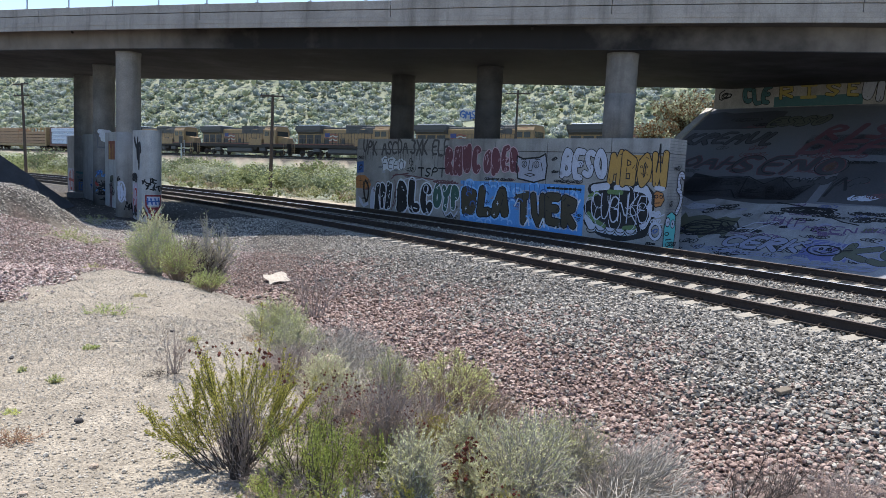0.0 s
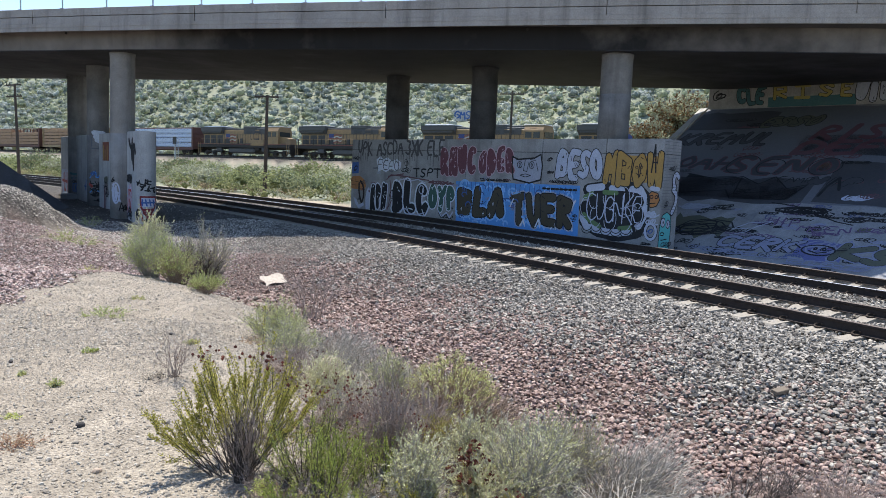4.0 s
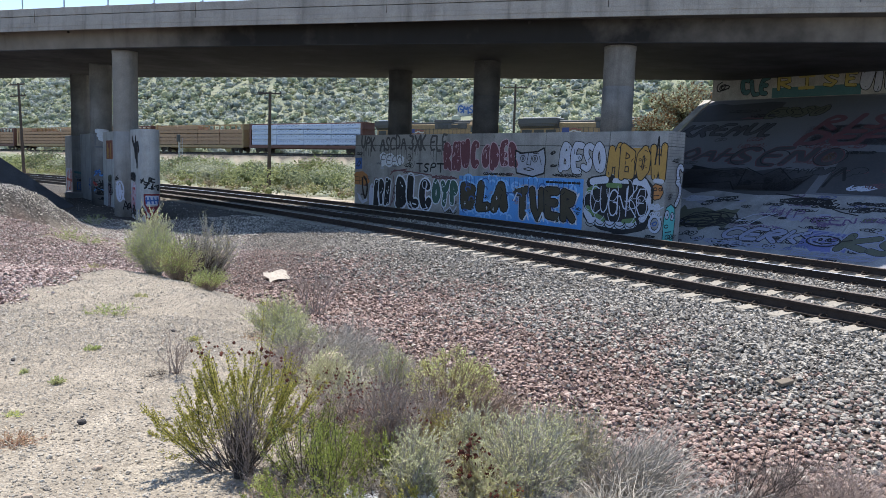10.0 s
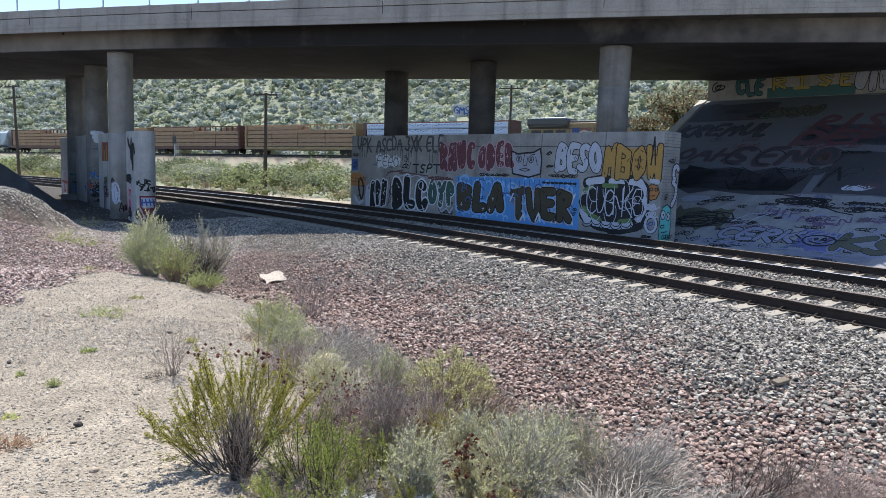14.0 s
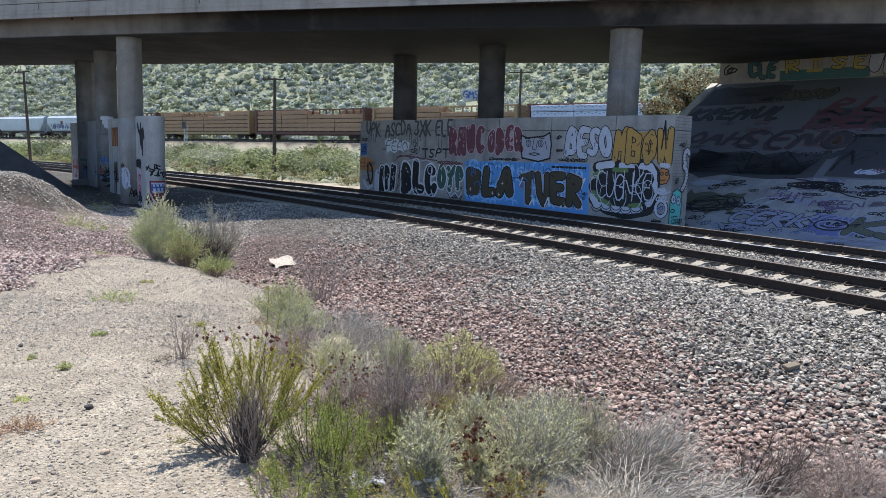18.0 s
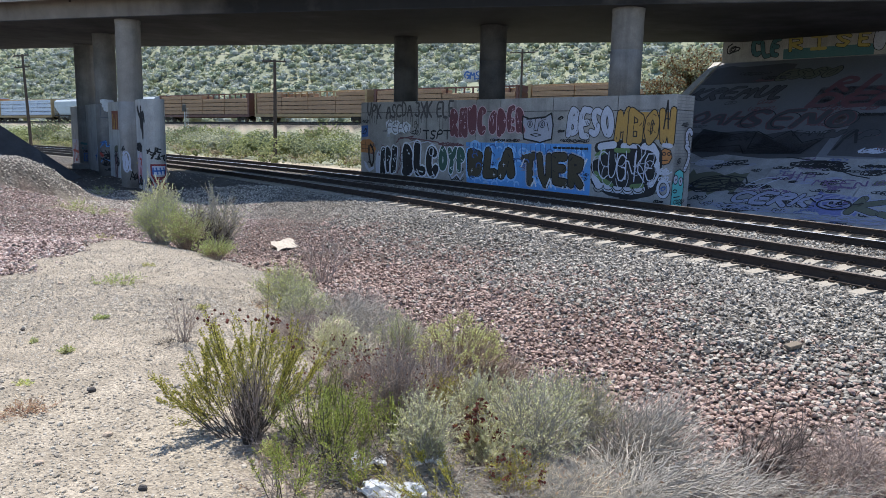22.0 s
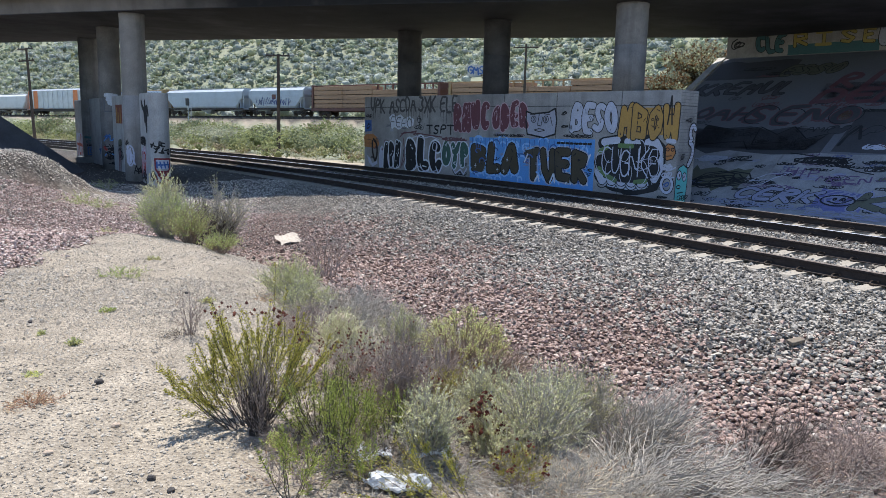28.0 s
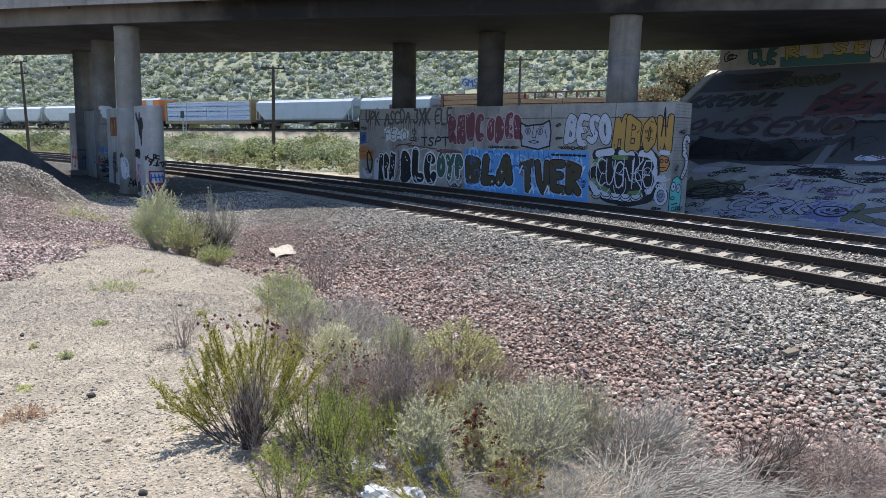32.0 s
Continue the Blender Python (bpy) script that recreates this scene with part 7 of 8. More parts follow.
    return top


def plume_bush(name, x, y, label, height, width, stems, side, per, leaf="olive", bark=None, lean=0.0, bare=0.3, plume=0.011, leaf_len=0.010, heads=0, arch=0.35, thick=1.0, sway=0.03, fan=(0.0, 2 * math.pi)):
    """A bush of long stems, each closely wrapped in small leaves like a bottle brush."""
    bark = bark or BARK_DARK
    z0 = ground_z(x, y) - 0.02
    top = tagged(empty(name, pose(x, y, z0)), label, "shrub")
    n, k = stems, 9
    az = fan[0] + (fan[1] - fan[0]) * ((np.arange(n) * 0.618034 + 0.1 * RNG.random(n)) % 1.0)
    out = np.sqrt((np.arange(n) + RNG.random(n)) / n)
    rad = np.stack([np.cos(az), np.sin(az)], -1)
    h = height * (1 - arch * out ** 2) * RNG.uniform(0.72, 1.0, n)
    reach = width / 2 * out
    s = np.linspace(0, 1, k)[None, :, None]
    end = np.concatenate([rad * reach[:, None] + np.array([lean, 0]) * h[:, None], h[:, None]], 1)
    start = np.concatenate([rad * RNG.uniform(0.0, 0.07, (n, 1)) * width, np.zeros((n, 1))], 1)
    mid = start * 0.5 + end * 0.5 + np.concatenate([rad * reach[:, None] * 0.10, -0.06 * h[:, None]], 1)
    path = (1 - s) ** 2 * start[:, None] + 2 * s * (1 - s) * mid[:, None] + s * s * end[:, None]
    path += np.cumsum(RNG.normal(size=(n, k, 3)) * sway * height / k, axis=1) * s
    # side shoots that keep the way of their stem
    m = n * side
    who = np.repeat(np.arange(n), side)
    i = RNG.integers(int(k * 0.3), k - 2, m)
    root = path[who, i]
    way = path[who, k - 1] - root
    way += RNG.normal(size=(m, 3)) * 0.45 * np.linalg.norm(way, axis=1)[:, None] + np.array([0, 0, 0.04 * height])
    way *= RNG.uniform(0.45, 0.85, (m, 1))
    q = np.linspace(0, 1, 5)[None, :, None]
    shoot = root[:, None] + way[:, None] * q + np.array([0, 0, 0.06 * height]) * q ** 2
    r = 0.0042 * thick * (height / 0.7) ** 0.5
    V1, F1 = tubes(path, np.full(n, r), np.full(n, r * 0.4))
    V2, F2 = tubes(shoot, np.full(m, r * 0.5), np.full(m, r * 0.25))
    mesh_np("branchwork", np.vstack([V1, V2]), np.vstack([F1, F2 + len(V1)]), bark, top)
    pos, dirs = [], []
    for lines, lo, count in ((path, bare, per), (shoot, 0.12, per // 2)):
        c, kk = lines.shape[0], lines.shape[1]
        w = np.repeat(np.arange(c), count)
        f = (lo + (1 - lo) * RNG.random(len(w)) ** 0.8) * (kk - 1.001)
        j = f.astype(int)
        fr = (f - j)[:, None]
        p = lines[w, j] * (1 - fr) + lines[w, j + 1] * fr
        tang = lines[w, j + 1] - lines[w, j]
        tang /= np.linalg.norm(tang, axis=1)[:, None] + 1e-9
        o = RNG.normal(size=(len(w), 3))
        o -= tang * np.sum(o * tang, axis=1)[:, None]
        o /= np.linalg.norm(o, axis=1)[:, None] + 1e-9
        pos.append(p + o * plume * RNG.uniform(0.05, 0.6, (len(w), 1)) * (1.15 - f / kk)[:, None])
        dirs.append(o * 0.75 + tang * 0.65)
    pos, dirs = np.vstack(pos), np.vstack(dirs)
    ll = leaf_len * RNG.uniform(0.6, 1.4, len(pos))
    V, F = blades(pos, dirs, ll, ll * 0.4)
    tagged(mesh_np("foliage", V, F, LEAF[leaf], top), kind="stuff")
    if heads:
        w = np.argsort(-path[:, -1, 2])[: max(4, n // 3)][RNG.integers(0, max(4, n // 3), heads)]
        tip = path[w, -1] + np.stack([RNG.normal(size=heads) * 0.03, RNG.normal(size=heads) * 0.03, RNG.uniform(0.0, 0.07, heads)], -1)
        V1, F1 = tubes(np.stack([path[w, -1], tip], 1), np.full(heads, 0.0012), np.full(heads, 0.0008))
        V = (OCT[None] * RNG.uniform(0.006, 0.012, (heads, 1, 1)) * (1 + RNG.uniform(-0.3, 0.3, (heads, 6, 1))) + tip[:, None]).reshape(-1, 3)
        F = (OCT_F[None] + (np.arange(heads) * 6)[:, None, None]).reshape(-1, 3)
        tagged(mesh_np("dry_bloom", V, F, LEAF["red"], top, "dark red dried seed heads"), kind="stuff")
        tagged(mesh_np("flower_stalk", V1, F1, BARK_BROWN, top), kind="stuff")
    return top


# foreground: tall olive bush at the edge of the sand, feathery green beside it
plume_bush("bush", -1.03, 3.70, "upright olive-green bush with dark stems and dried seed heads", 0.74, 0.92, 26, 4, 300, "olive", BARK_DARK, -0.02, 0.36, 0.016, 0.0125, heads=44, arch=0.5, sway=0.2, thick=0.9, fan=(-0.3, 3.4))
plume_bush("bush", -1.09, 3.66, "low olive-green shoots arching over the sand", 0.46, 0.90, 6, 3, 150, "olive", BARK_DARK, -0.12, 0.35, 0.015, 0.011, arch=0.4, sway=0.16, fan=(2.2, 3.3))
shrub("dead_bush", -0.98, 3.64, 0.50, 0.24, "dead grey-brown stems inside a green bush", "brown", BARK_PURPLE, 56, 4, 0, spread=1.0, thick=0.65)
shrub("dead_bush", -1.0, 3.62, 0.36, 0.18, "dark bare stems at the foot of a green bush", "brown", BARK_DARK, 52, 3, 0, spread=1.0, thick=1.1)
shrub("dead_bush", -0.80, 3.58, 0.20, 0.42, "fallen grey stems beside a green bush", "brown", BARK_GREY, 34, 2, 0, lean=(0.9, -0.3), spread=1.0, droop=0.6, thick=1.1)
plume_bush("bush", -0.66, 3.60, "feathery fresh green bush on sand", 0.44, 0.56, 18, 3, 110, "green", BARK_DARK, 0.03, 0.15, 0.017, 0.011, arch=0.3, sway=0.14)
plume_bush("bush", -0.46, 3.50, "feathery fresh green shoots over litter", 0.40, 0.40, 13, 3, 110, "green", BARK_BROWN, 0.03, 0.15, 0.017, 0.011, arch=0.3, sway=0.14)
shrub("bush", -0.83, 3.42, 0.12, 0.12, "small yellow-green sprig on the sand", "yellow", BARK_BROWN, 14, 5, 500, 0.012, 0.005)
plume_bush("bush", -0.58, 3.02, "green and brown sprawling bush", 0.30, 0.50, 8, 3, 60, "green", BARK_BROWN, 0.0, 0.4, 0.016, 0.011, arch=0.3, sway=0.2)
plume_bush("bush", 0.12, 2.98, "low olive branches arching over the litter", 0.26, 1.10, 14, 4, 120, "olive", BARK_DARK, -0.6, 0.2, 0.015, 0.011, arch=0.5, sway=0.2, fan=(1.6, 4.4))
shrub("dead_bush", -0.70, 3.08, 0.22, 0.34, "tangle of dead brown stalks", "brown", BARK_PURPLE, 24, 4, 60, spread=1.1)
plume_bush("bush", -0.40, 3.16, "green shoots rising through litter", 0.32, 0.34, 7, 3, 80, "green", BARK_BROWN, 0.02, 0.3, 0.015, 0.011, arch=0.25, sway=0.2)
plume_bush("bush", -0.78, 3.30, "small green shoots beside fallen stalks", 0.20, 0.26, 6, 2, 70, "green", BARK_BROWN, 0.0, 0.3, 0.014, 0.010, arch=0.3, sway=0.2)
shrub("dead_bush", -0.62, 3.36, 0.16, 0.46, "fallen grey stalks over sand", "brown", BARK_GREY, 36, 2, 0, lean=(0.7, -0.3), spread=1.1, droop=0.6, thick=1.1)
shrub("dead_bush", -0.20, 3.28, 0.16, 0.44, "fallen grey stalks over litter", "brown", BARK_GREY, 36, 2, 40, lean=(0.5, -0.2), spread=1.1, droop=0.5, thick=1.0)
for x, y, h, w in ((-0.62, 3.50, 0.24, 0.5), (-0.42, 3.30, 0.20, 0.45)):
    shrub("dead_bush", x, y, h, w, "dark bare stalks under green shoots", "brown", BARK_DARK, 46, 4, 0, spread=1.2, droop=0.35, thick=1.0)
for x, y, h, w in ((0.02, 3.30, 0.14, 0.55), (0.45, 3.45, 0.20, 0.6), (0.85, 3.70, 0.22, 0.7)):
    shrub("straw_tuft", x, y, h, w, "grey fallen stalks at the foot of sage brush", "brown", BARK_GREY, 80, 3, 0, lean=(0.4, -0.1), spread=1.2, droop=0.6, thick=0.9, cat="grass")
plume_bush("bush", -0.66, 2.92, "upright green sprigs on dark stalks", 0.34, 0.30, 6, 2, 80, "green", BARK_DARK, 0.0, 0.5, 0.015, 0.011, arch=0.2, sway=0.2)
plume_bush("bush", -0.52, 3.30, "upright green sprigs on dark stalks", 0.44, 0.26, 9, 3, 150, "green", BARK_DARK, 0.0, 0.40, 0.015, 0.011, arch=0.15, sway=0.2)
shrub("dead_bush", -1.96, 5.38, 0.40, 0.24, "small dead twiggy bush on the sand", "brown", BARK_PURPLE, 20, 8, 60, 0.012, 0.005, thick=0.7)
shrub("straw_tuft", -2.03, 5.36, 0.10, 0.22, "dark dry straw tuft on sand", "brown", BARK_DARK, 34, 1, 0, spread=1.2, droop=0.5, cat="grass")
shrub("bush", -1.60, 7.15, 0.46, 0.48, "rounded grey-green bush above ballast", "greygreen", BARK_GREY, 80, 7, 8000, 0.018, 0.004)
shrub("bush", -1.30, 6.35, 0.40, 0.44, "grey-green bush among dead twigs", "greygreen", BARK_GREY, 60, 7, 3600, 0.016, 0.004)
shrub("dead_bush", -2.0, 11.6, 1.0, 1.35, "bare branching dead brown bush", "brown", BARK_PURPLE, 22, 8, 100, 0.012, 0.004, spread=1.0, thick=1.6)
shrub("dead_bush", -0.95, 7.1, 0.52, 0.80, "mass of grey dead twigs", "brown", BARK_GREY, 150, 8, 300, 0.012, 0.004, spread=1.1, droop=0.35, thick=0.8)
shrub("dead_bush", -1.12, 5.6, 0.36, 0.52, "purple-grey tangle of dead twigs", "brown", BARK_PURPLE, 150, 8, 500, 0.010, 0.003, spread=1.1, droop=0.25, heads=50, thick=0.7)
shrub("dead_bush", -0.62, 6.5, 0.40, 0.70, "mass of grey dead twigs", "brown", BARK_GREY, 150, 7, 300, 0.012, 0.004, spread=1.2, droop=0.45, thick=0.8)
shrub("dead_bush", -0.15, 6.7, 0.50, 0.90, "mass of grey dead twigs", "brown", BARK_GREY, 150, 7, 300, 0.012, 0.004, spread=1.2, droop=0.4, thick=0.8)
shrub("bush", -0.80, 5.22, 0.38, 0.32, "silvery sage tuft among twigs", "sage", STRAW, 90, 5, 3600, 0.02, 0.004, droop=0.2)
shrub("straw_tuft", -0.66, 5.60, 0.28, 0.42, "bleached drooping dry grass tuft", "brown", STRAW, 110, 1, 0, spread=1.2, droop=0.7, thick=1.3, cat="grass")
shrub("straw_tuft", -0.28, 4.75, 0.20, 0.40, "bleached drooping dry grass tuft", "brown", STRAW, 110, 1, 0, spread=1.2, droop=0.7, cat="grass")
shrub("bush", -0.42, 6.0, 0.48, 0.34, "grey-green sage among dead twigs", "greygreen", BARK_GREY, 70, 6, 4200, 0.016, 0.0035)
shrub("bush", 0.08, 5.60, 0.66, 0.56, "yellow-green topped rabbitbrush in dead brush", "yellow", BARK_BROWN, 170, 5, 6000, 0.015, 0.0045, (0.06, 0), 0.95, 0.84, tw=0.5)
shrub("dead_bush", 0.22, 5.30, 0.52, 0.46, "brown dead brush leaning over", "brown", BARK_BROWN, 150, 3, 100, lean=(0.45, -0.1), droop=0.15, thick=1.0)
shrub("dead_bush", 0.20, 5.46, 0.40, 0.34, "dark dead stems under rabbitbrush", "brown", BARK_DARK, 70, 5, 0, lean=(0.3, 0), thick=0.8)
plume_bush("bush", -0.30, 3.52, "feathery fresh green bush on litter", 0.34, 0.34, 10, 3, 100, "green", BARK_DARK, 0.05, 0.2, 0.016, 0.011, arch=0.25, sway=0.14)
shrub("dead_bush", -0.27, 3.88, 0.60, 0.24, "upright grey-brown dead stalks", "brown", BARK_PURPLE, 70, 8, 900, 0.009, 0.0035, heads=20, thick=0.75)
shrub("dead_bush", -0.08, 4.5, 0.46, 0.36, "upright grey-brown dead stalks", "brown", BARK_PURPLE, 80, 8, 900, 0.009, 0.0035, heads=20, thick=0.75)
shrub("bush", -0.58, 4.45, 0.30, 0.50, "dry buckwheat with dark red heads", "brown", BARK_PURPLE, 90, 7, 1800, 0.010, 0.004, heads=190)
shrub("bush", -0.62, 4.95, 0.28, 0.46, "dry buckwheat with dark red heads", "greygreen", BARK_GREY, 70, 7, 1500, 0.012, 0.004, heads=110)
shrub("bush", -0.30, 4.15, 0.30, 0.40, "dry buckwheat with dark red heads", "brown", BARK_PURPLE, 70, 7, 1500, 0.010, 0.004, heads=110)
shrub("bush", 0.02, 4.25, 0.34, 0.36, "green and yellow low bush", "olive", BARK_BROWN, 50, 8, 3600, 0.012, 0.004)
shrub("bush", -0.10, 3.38, 0.42, 0.24, "pale silvery sage sprigs", "sage", BARK_GREY, 60, 7, 4600, 0.013, 0.005)
shrub("bush", 0.20, 4.05, 0.44, 0.26, "silver-green sage bush in brush", "sage", BARK_GREY, 60, 7, 5000, 0.014, 0.0048)
shrub("bush", 0.46, 3.80, 0.56, 0.46, "large pale silvery sage bush", "sage", BARK_GREY, 110, 6, 6500, 0.013, 0.0048, tw=0.6)
shrub("bush", 0.26, 3.62, 0.36, 0.30, "pale silvery sage sprigs over dry stalks", "sage", STRAW, 60, 5, 4200, 0.013, 0.0048, tw=0.6)
shrub("bush", 0.60, 4.45, 0.54, 0.40, "grey-green sage bush in brush", "greygreen", BARK_GREY, 90, 7, 5000, 0.013, 0.0045)
shrub("bush", 0.17, 3.66, 0.32, 0.18, "dry stalks with dark red seed heads", "olive", BARK_BROWN, 40, 4, 500, 0.012, 0.004, heads=330)
shrub("bush", 0.98, 5.1, 0.62, 0.46, "yellowish grey-green bush by ballast", "dryolive", BARK_GREY, 110, 7, 6000, 0.013, 0.0035, low=0.4)
shrub("dead_bush", 1.22, 4.85, 0.66, 0.66, "grey dead brush leaning to one side", "brown", BARK_GREY, 220, 4, 100, lean=(0.5, 0.1), droop=0.12, thick=1.0)
shrub("dead_bush", 0.62, 3.42, 0.26, 0.60, "low pale dead stalks in the brush", "brown", STRAW, 60, 3, 200, lean=(0.2, 0.0), spread=1.1, droop=0.3, thick=0.9)
shrub("bush", 0.34, 3.34, 0.26, 0.22, "olive sprigs with dark red seed heads", "olive", BARK_BROWN, 26, 6, 1500, 0.012, 0.004, heads=60)
shrub("dead_bush", 1.05, 3.95, 0.34, 0.95, "flattened mat of grey dead twigs", "brown", BARK_GREY, 150, 3, 60, lean=(0.8, 0.0), spread=1.2, droop=0.45, thick=1.35)
shrub("dead_bush", 1.65, 4.75, 0.48, 1.05, "flattened mat of grey dead twigs", "brown", BARK_GREY, 170, 3, 60, lean=(0.6, 0.1), spread=1.2, droop=0.45, thick=1.25)
shrub("dead_bush", 2.40, 5.55, 0.74, 0.70, "open dark dead branches over stones", "brown", BARK_DARK, 26, 11, 0, lean=(0.45, 0), spread=0.9, droop=0.05)
shrub("dead_bush", 2.75, 5.65, 0.60, 0.85, "open brown dead brush over stones", "brown", BARK_PURPLE, 70, 9, 150, lean=(0.3, 0), spread=1.1, droop=0.2, thick=0.7)
shrub("dead_bush", 3.25, 5.75, 0.56, 1.0, "open grey dead brush over stones", "brown", BARK_PURPLE, 120, 8, 150, spread=1.1, droop=0.3, thick=0.8)
shrub("dead_bush", 2.25, 5.05, 0.40, 1.15, "flattened mat of grey dead twigs", "brown", BARK_GREY, 120, 3, 0, lean=(0.6, 0), spread=1.2, droop=0.6, thick=1.25)
shrub("dead_bush", 3.0, 5.35, 0.36, 1.15, "flattened mat of grey dead twigs", "brown", BARK_GREY, 110, 3, 0, lean=(0.5, 0), spread=1.2, droop=0.5, thick=1.2)
for x, y, h, w in ((-0.80, 3.50, 0.20, 0.34), (-0.36, 3.42, 0.18, 0.34), (0.22, 3.42, 0.16, 0.4), (-0.60, 3.85, 0.22, 0.40)):
    shrub("dead_bush", x, y, h, w, "low brown tangle of dead stalks", "brown", BARK_PURPLE, 50, 4, 60, 0.012, 0.004, spread=1.2, droop=0.3, thick=0.8)
# clump where the ridge falls away
shrub("bush", -4.32, 11.0, 0.80, 0.95, "dense green rabbitbrush clump", "rabbit", BARK_GREY, 150, 7, 9000, 0.026, 0.006)
shrub("bush", -4.90, 12.4, 1.20, 0.85, "tall silvery sage behind green brush", "sage", BARK_GREY, 80, 7, 13000, 0.026, 0.010, spread=0.85)
shrub("bush", -3.80, 10.5, 0.62, 0.7, "bright green low rounded bush", "rabbit", BARK_BROWN, 90, 7, 6000, 0.024, 0.006)
shrub("dead_bush", -4.22, 13.2, 1.27, 1.2, "grey-brown twiggy half-dead bush", "dryolive", BARK_GREY, 90, 8, 2600, 0.03, 0.008, thick=1.5)
shrub("dead_bush", -4.2, 13.1, 0.85, 0.9, "dark inner stems of a half-dead bush", "brown", BARK_DARK, 50, 5, 0, thick=1.8)
shrub("bush", -3.18, 9.95, 0.34, 0.62, "low green brush on sand", "rabbit", BARK_BROWN, 80, 6, 4500, 0.022, 0.005)
for x, y, h, w in ((-0.55, 5.2, 0.22, 0.6), (-0.2, 5.0, 0.24, 0.6), (-0.1, 6.0, 0.34, 0.8), (0.45, 4.9, 0.3, 0.6), (0.5, 6.2, 0.4, 0.8), (-0.75, 4.4, 0.18, 0.5), (-0.35, 4.05, 0.2, 0.5), (0.05, 3.8, 0.2, 0.5), (0.85, 5.6, 0.36, 0.8), (1.5, 5.5, 0.3, 0.8), (-1.1, 6.7, 0.35, 0.7), (-0.3, 3.3, 0.14, 0.5), (0.35, 3.3, 0.16, 0.6), (0.9, 3.55, 0.2, 0.8), (1.4, 4.3, 0.24, 0.9), (1.9, 4.6, 0.24, 0.9), (2.6, 5.0, 0.24, 1.0), (-0.8, 6.0, 0.3, 0.6), (-1.35, 7.6, 0.3, 0.6), (-0.45, 7.2, 0.36, 0.8)):
    shrub("dead_bush", x, y, h, w, "low tangle of grey dead twigs", "brown", (BARK_GREY, BARK_BROWN, BARK_PURPLE, BARK_DARK)[int(RNG.integers(0, 4))], 70, 6, 120, 0.012, 0.004, spread=1.2, droop=0.4, lean=(0.25, 0), heads=12 if x < 0.3 else 0, thick=0.8)
shrub("dead_bush", -4.2, 12.0, 0.85, 0.7, "dark dead brush between sage and twigs", "brown", BARK_DARK, 40, 5, 0, thick=1.6)
# tufts
for x, y, h, w, leaf in ((-3.42, 7.52, 0.09, 0.36, "rabbit"), (-3.46, 8.4, 0.05, 0.20, "dryolive"), (-9.5, 18.7, 0.36, 1.2, "rabbit"), (-8.7, 18.1, 0.30, 0.8, "rabbit"), (-6.3, 13.2, 0.12, 0.45, "dryolive"), (-2.9, 6.05, 0.06, 0.09, "rabbit"),
                         (-2.65, 5.0, 0.07, 0.07, "greygreen"), (-3.05, 5.3, 0.05, 0.05, "greygreen"), (-2.2, 6.5, 0.05, 0.14, "dryolive"), (-1.75, 6.9, 0.06, 0.25, "brown"), (-13.2, 28.0, 0.5, 1.2, "green"), (-2.6, 4.4, 0.03, 0.08, "yellow")):
    shrub("grass_tuft", x, y, h, w, {"rabbit": "low green weed tuft on sand", "green": "low green weed tuft by the wall", "yellow": "yellowish weed tuft on gravel", "dryolive": "faded olive weed tuft on gravel", "greygreen": "small grey-green weed on sand", "brown": "dry brown weed tuft on sand"}[leaf], leaf, STRAW, 20, 5, int(300 + 2600 * w), 0.014 + 0.03 * h, 0.0045, spread=1.1, low=0.1, cat="grass")

# scrub between the running tracks and the far line, and on the hillside
def clumps(name, xy, size, per, mats, label, squash=0.75, leaf=0.16, lobes=2, core=1.0):
    """Many bushes, each a few ragged lobes with small leaf blades over them; shared out over a few tones."""
    who = RNG.integers(0, len(mats), len(xy))
    zz = terrain(xy[:, 0], xy[:, 1])[0]
    for k, mt in enumerate(mats):
        p, s, z = xy[who == k], size[who == k], zz[who == k]
        n = len(p)
        root = np.concatenate([p, z[:, None]], 1)
        body = ICO[None] * RNG.uniform(0.6, 1.15, (n * lobes, 12, 1)) * RNG.uniform(0.75, 1.25, (n * lobes, 1, 3))
        r = np.repeat(s, lobes) * RNG.uniform(0.26, 0.46, n * lobes)
        shift = np.concatenate([RNG.normal(size=(n * lobes, 2)) * 0.24, RNG.uniform(0.1, 0.5, (n * lobes, 1)) * squash], 1) * np.repeat(s, lobes)[:, None]
        body = np.einsum("nij,nkj->nki", turns(n * lobes), body) * r[:, None, None] * core
        body[:, :, 2] *= squash
        body += (np.repeat(root, lobes, 0) + shift)[:, None]
        VB = body.reshape(-1, 3)
        FB = (ICO_F[None] + (np.arange(n * lobes) * 12)[:, None, None]).reshape(-1, 3)
        FB = np.concatenate([FB, FB[:, 2:]], 1)
        if per:
            at = (np.repeat(root, lobes, 0) + shift)[:, None]
            q = per // lobes
            d = RNG.normal(size=(n * lobes, q, 3))
            d /= np.linalg.norm(d, axis=2)[..., None]
            d[..., 2] = np.abs(d[..., 2])
            pos = at + d * (r[:, None] * RNG.uniform(0.7, 1.1, (n * lobes, q)))[..., None] * np.array([1, 1, squash])
            ll = np.repeat(np.repeat(s, lobes), q) * leaf * RNG.uniform(0.6, 1.4, n * lobes * q)
            VL, FL = sprays(pos.reshape(-1, 3), (d + np.array([0, 0, 0.25])).reshape(-1, 3), ll, ll * 0.7, 0.45)
        if per:
            tri = np.vstack([FB[:, :3], FL[:, :3] + len(VB), FL[:, [0, 2, 3]] + len(VB)])
            V = np.vstack([VB, VL])
        else:
            tri, V = FB[:, :3], VB
        tagged(mesh_np(name, V, tri, mt, smooth=True), label, "scrub", kind="stuff")


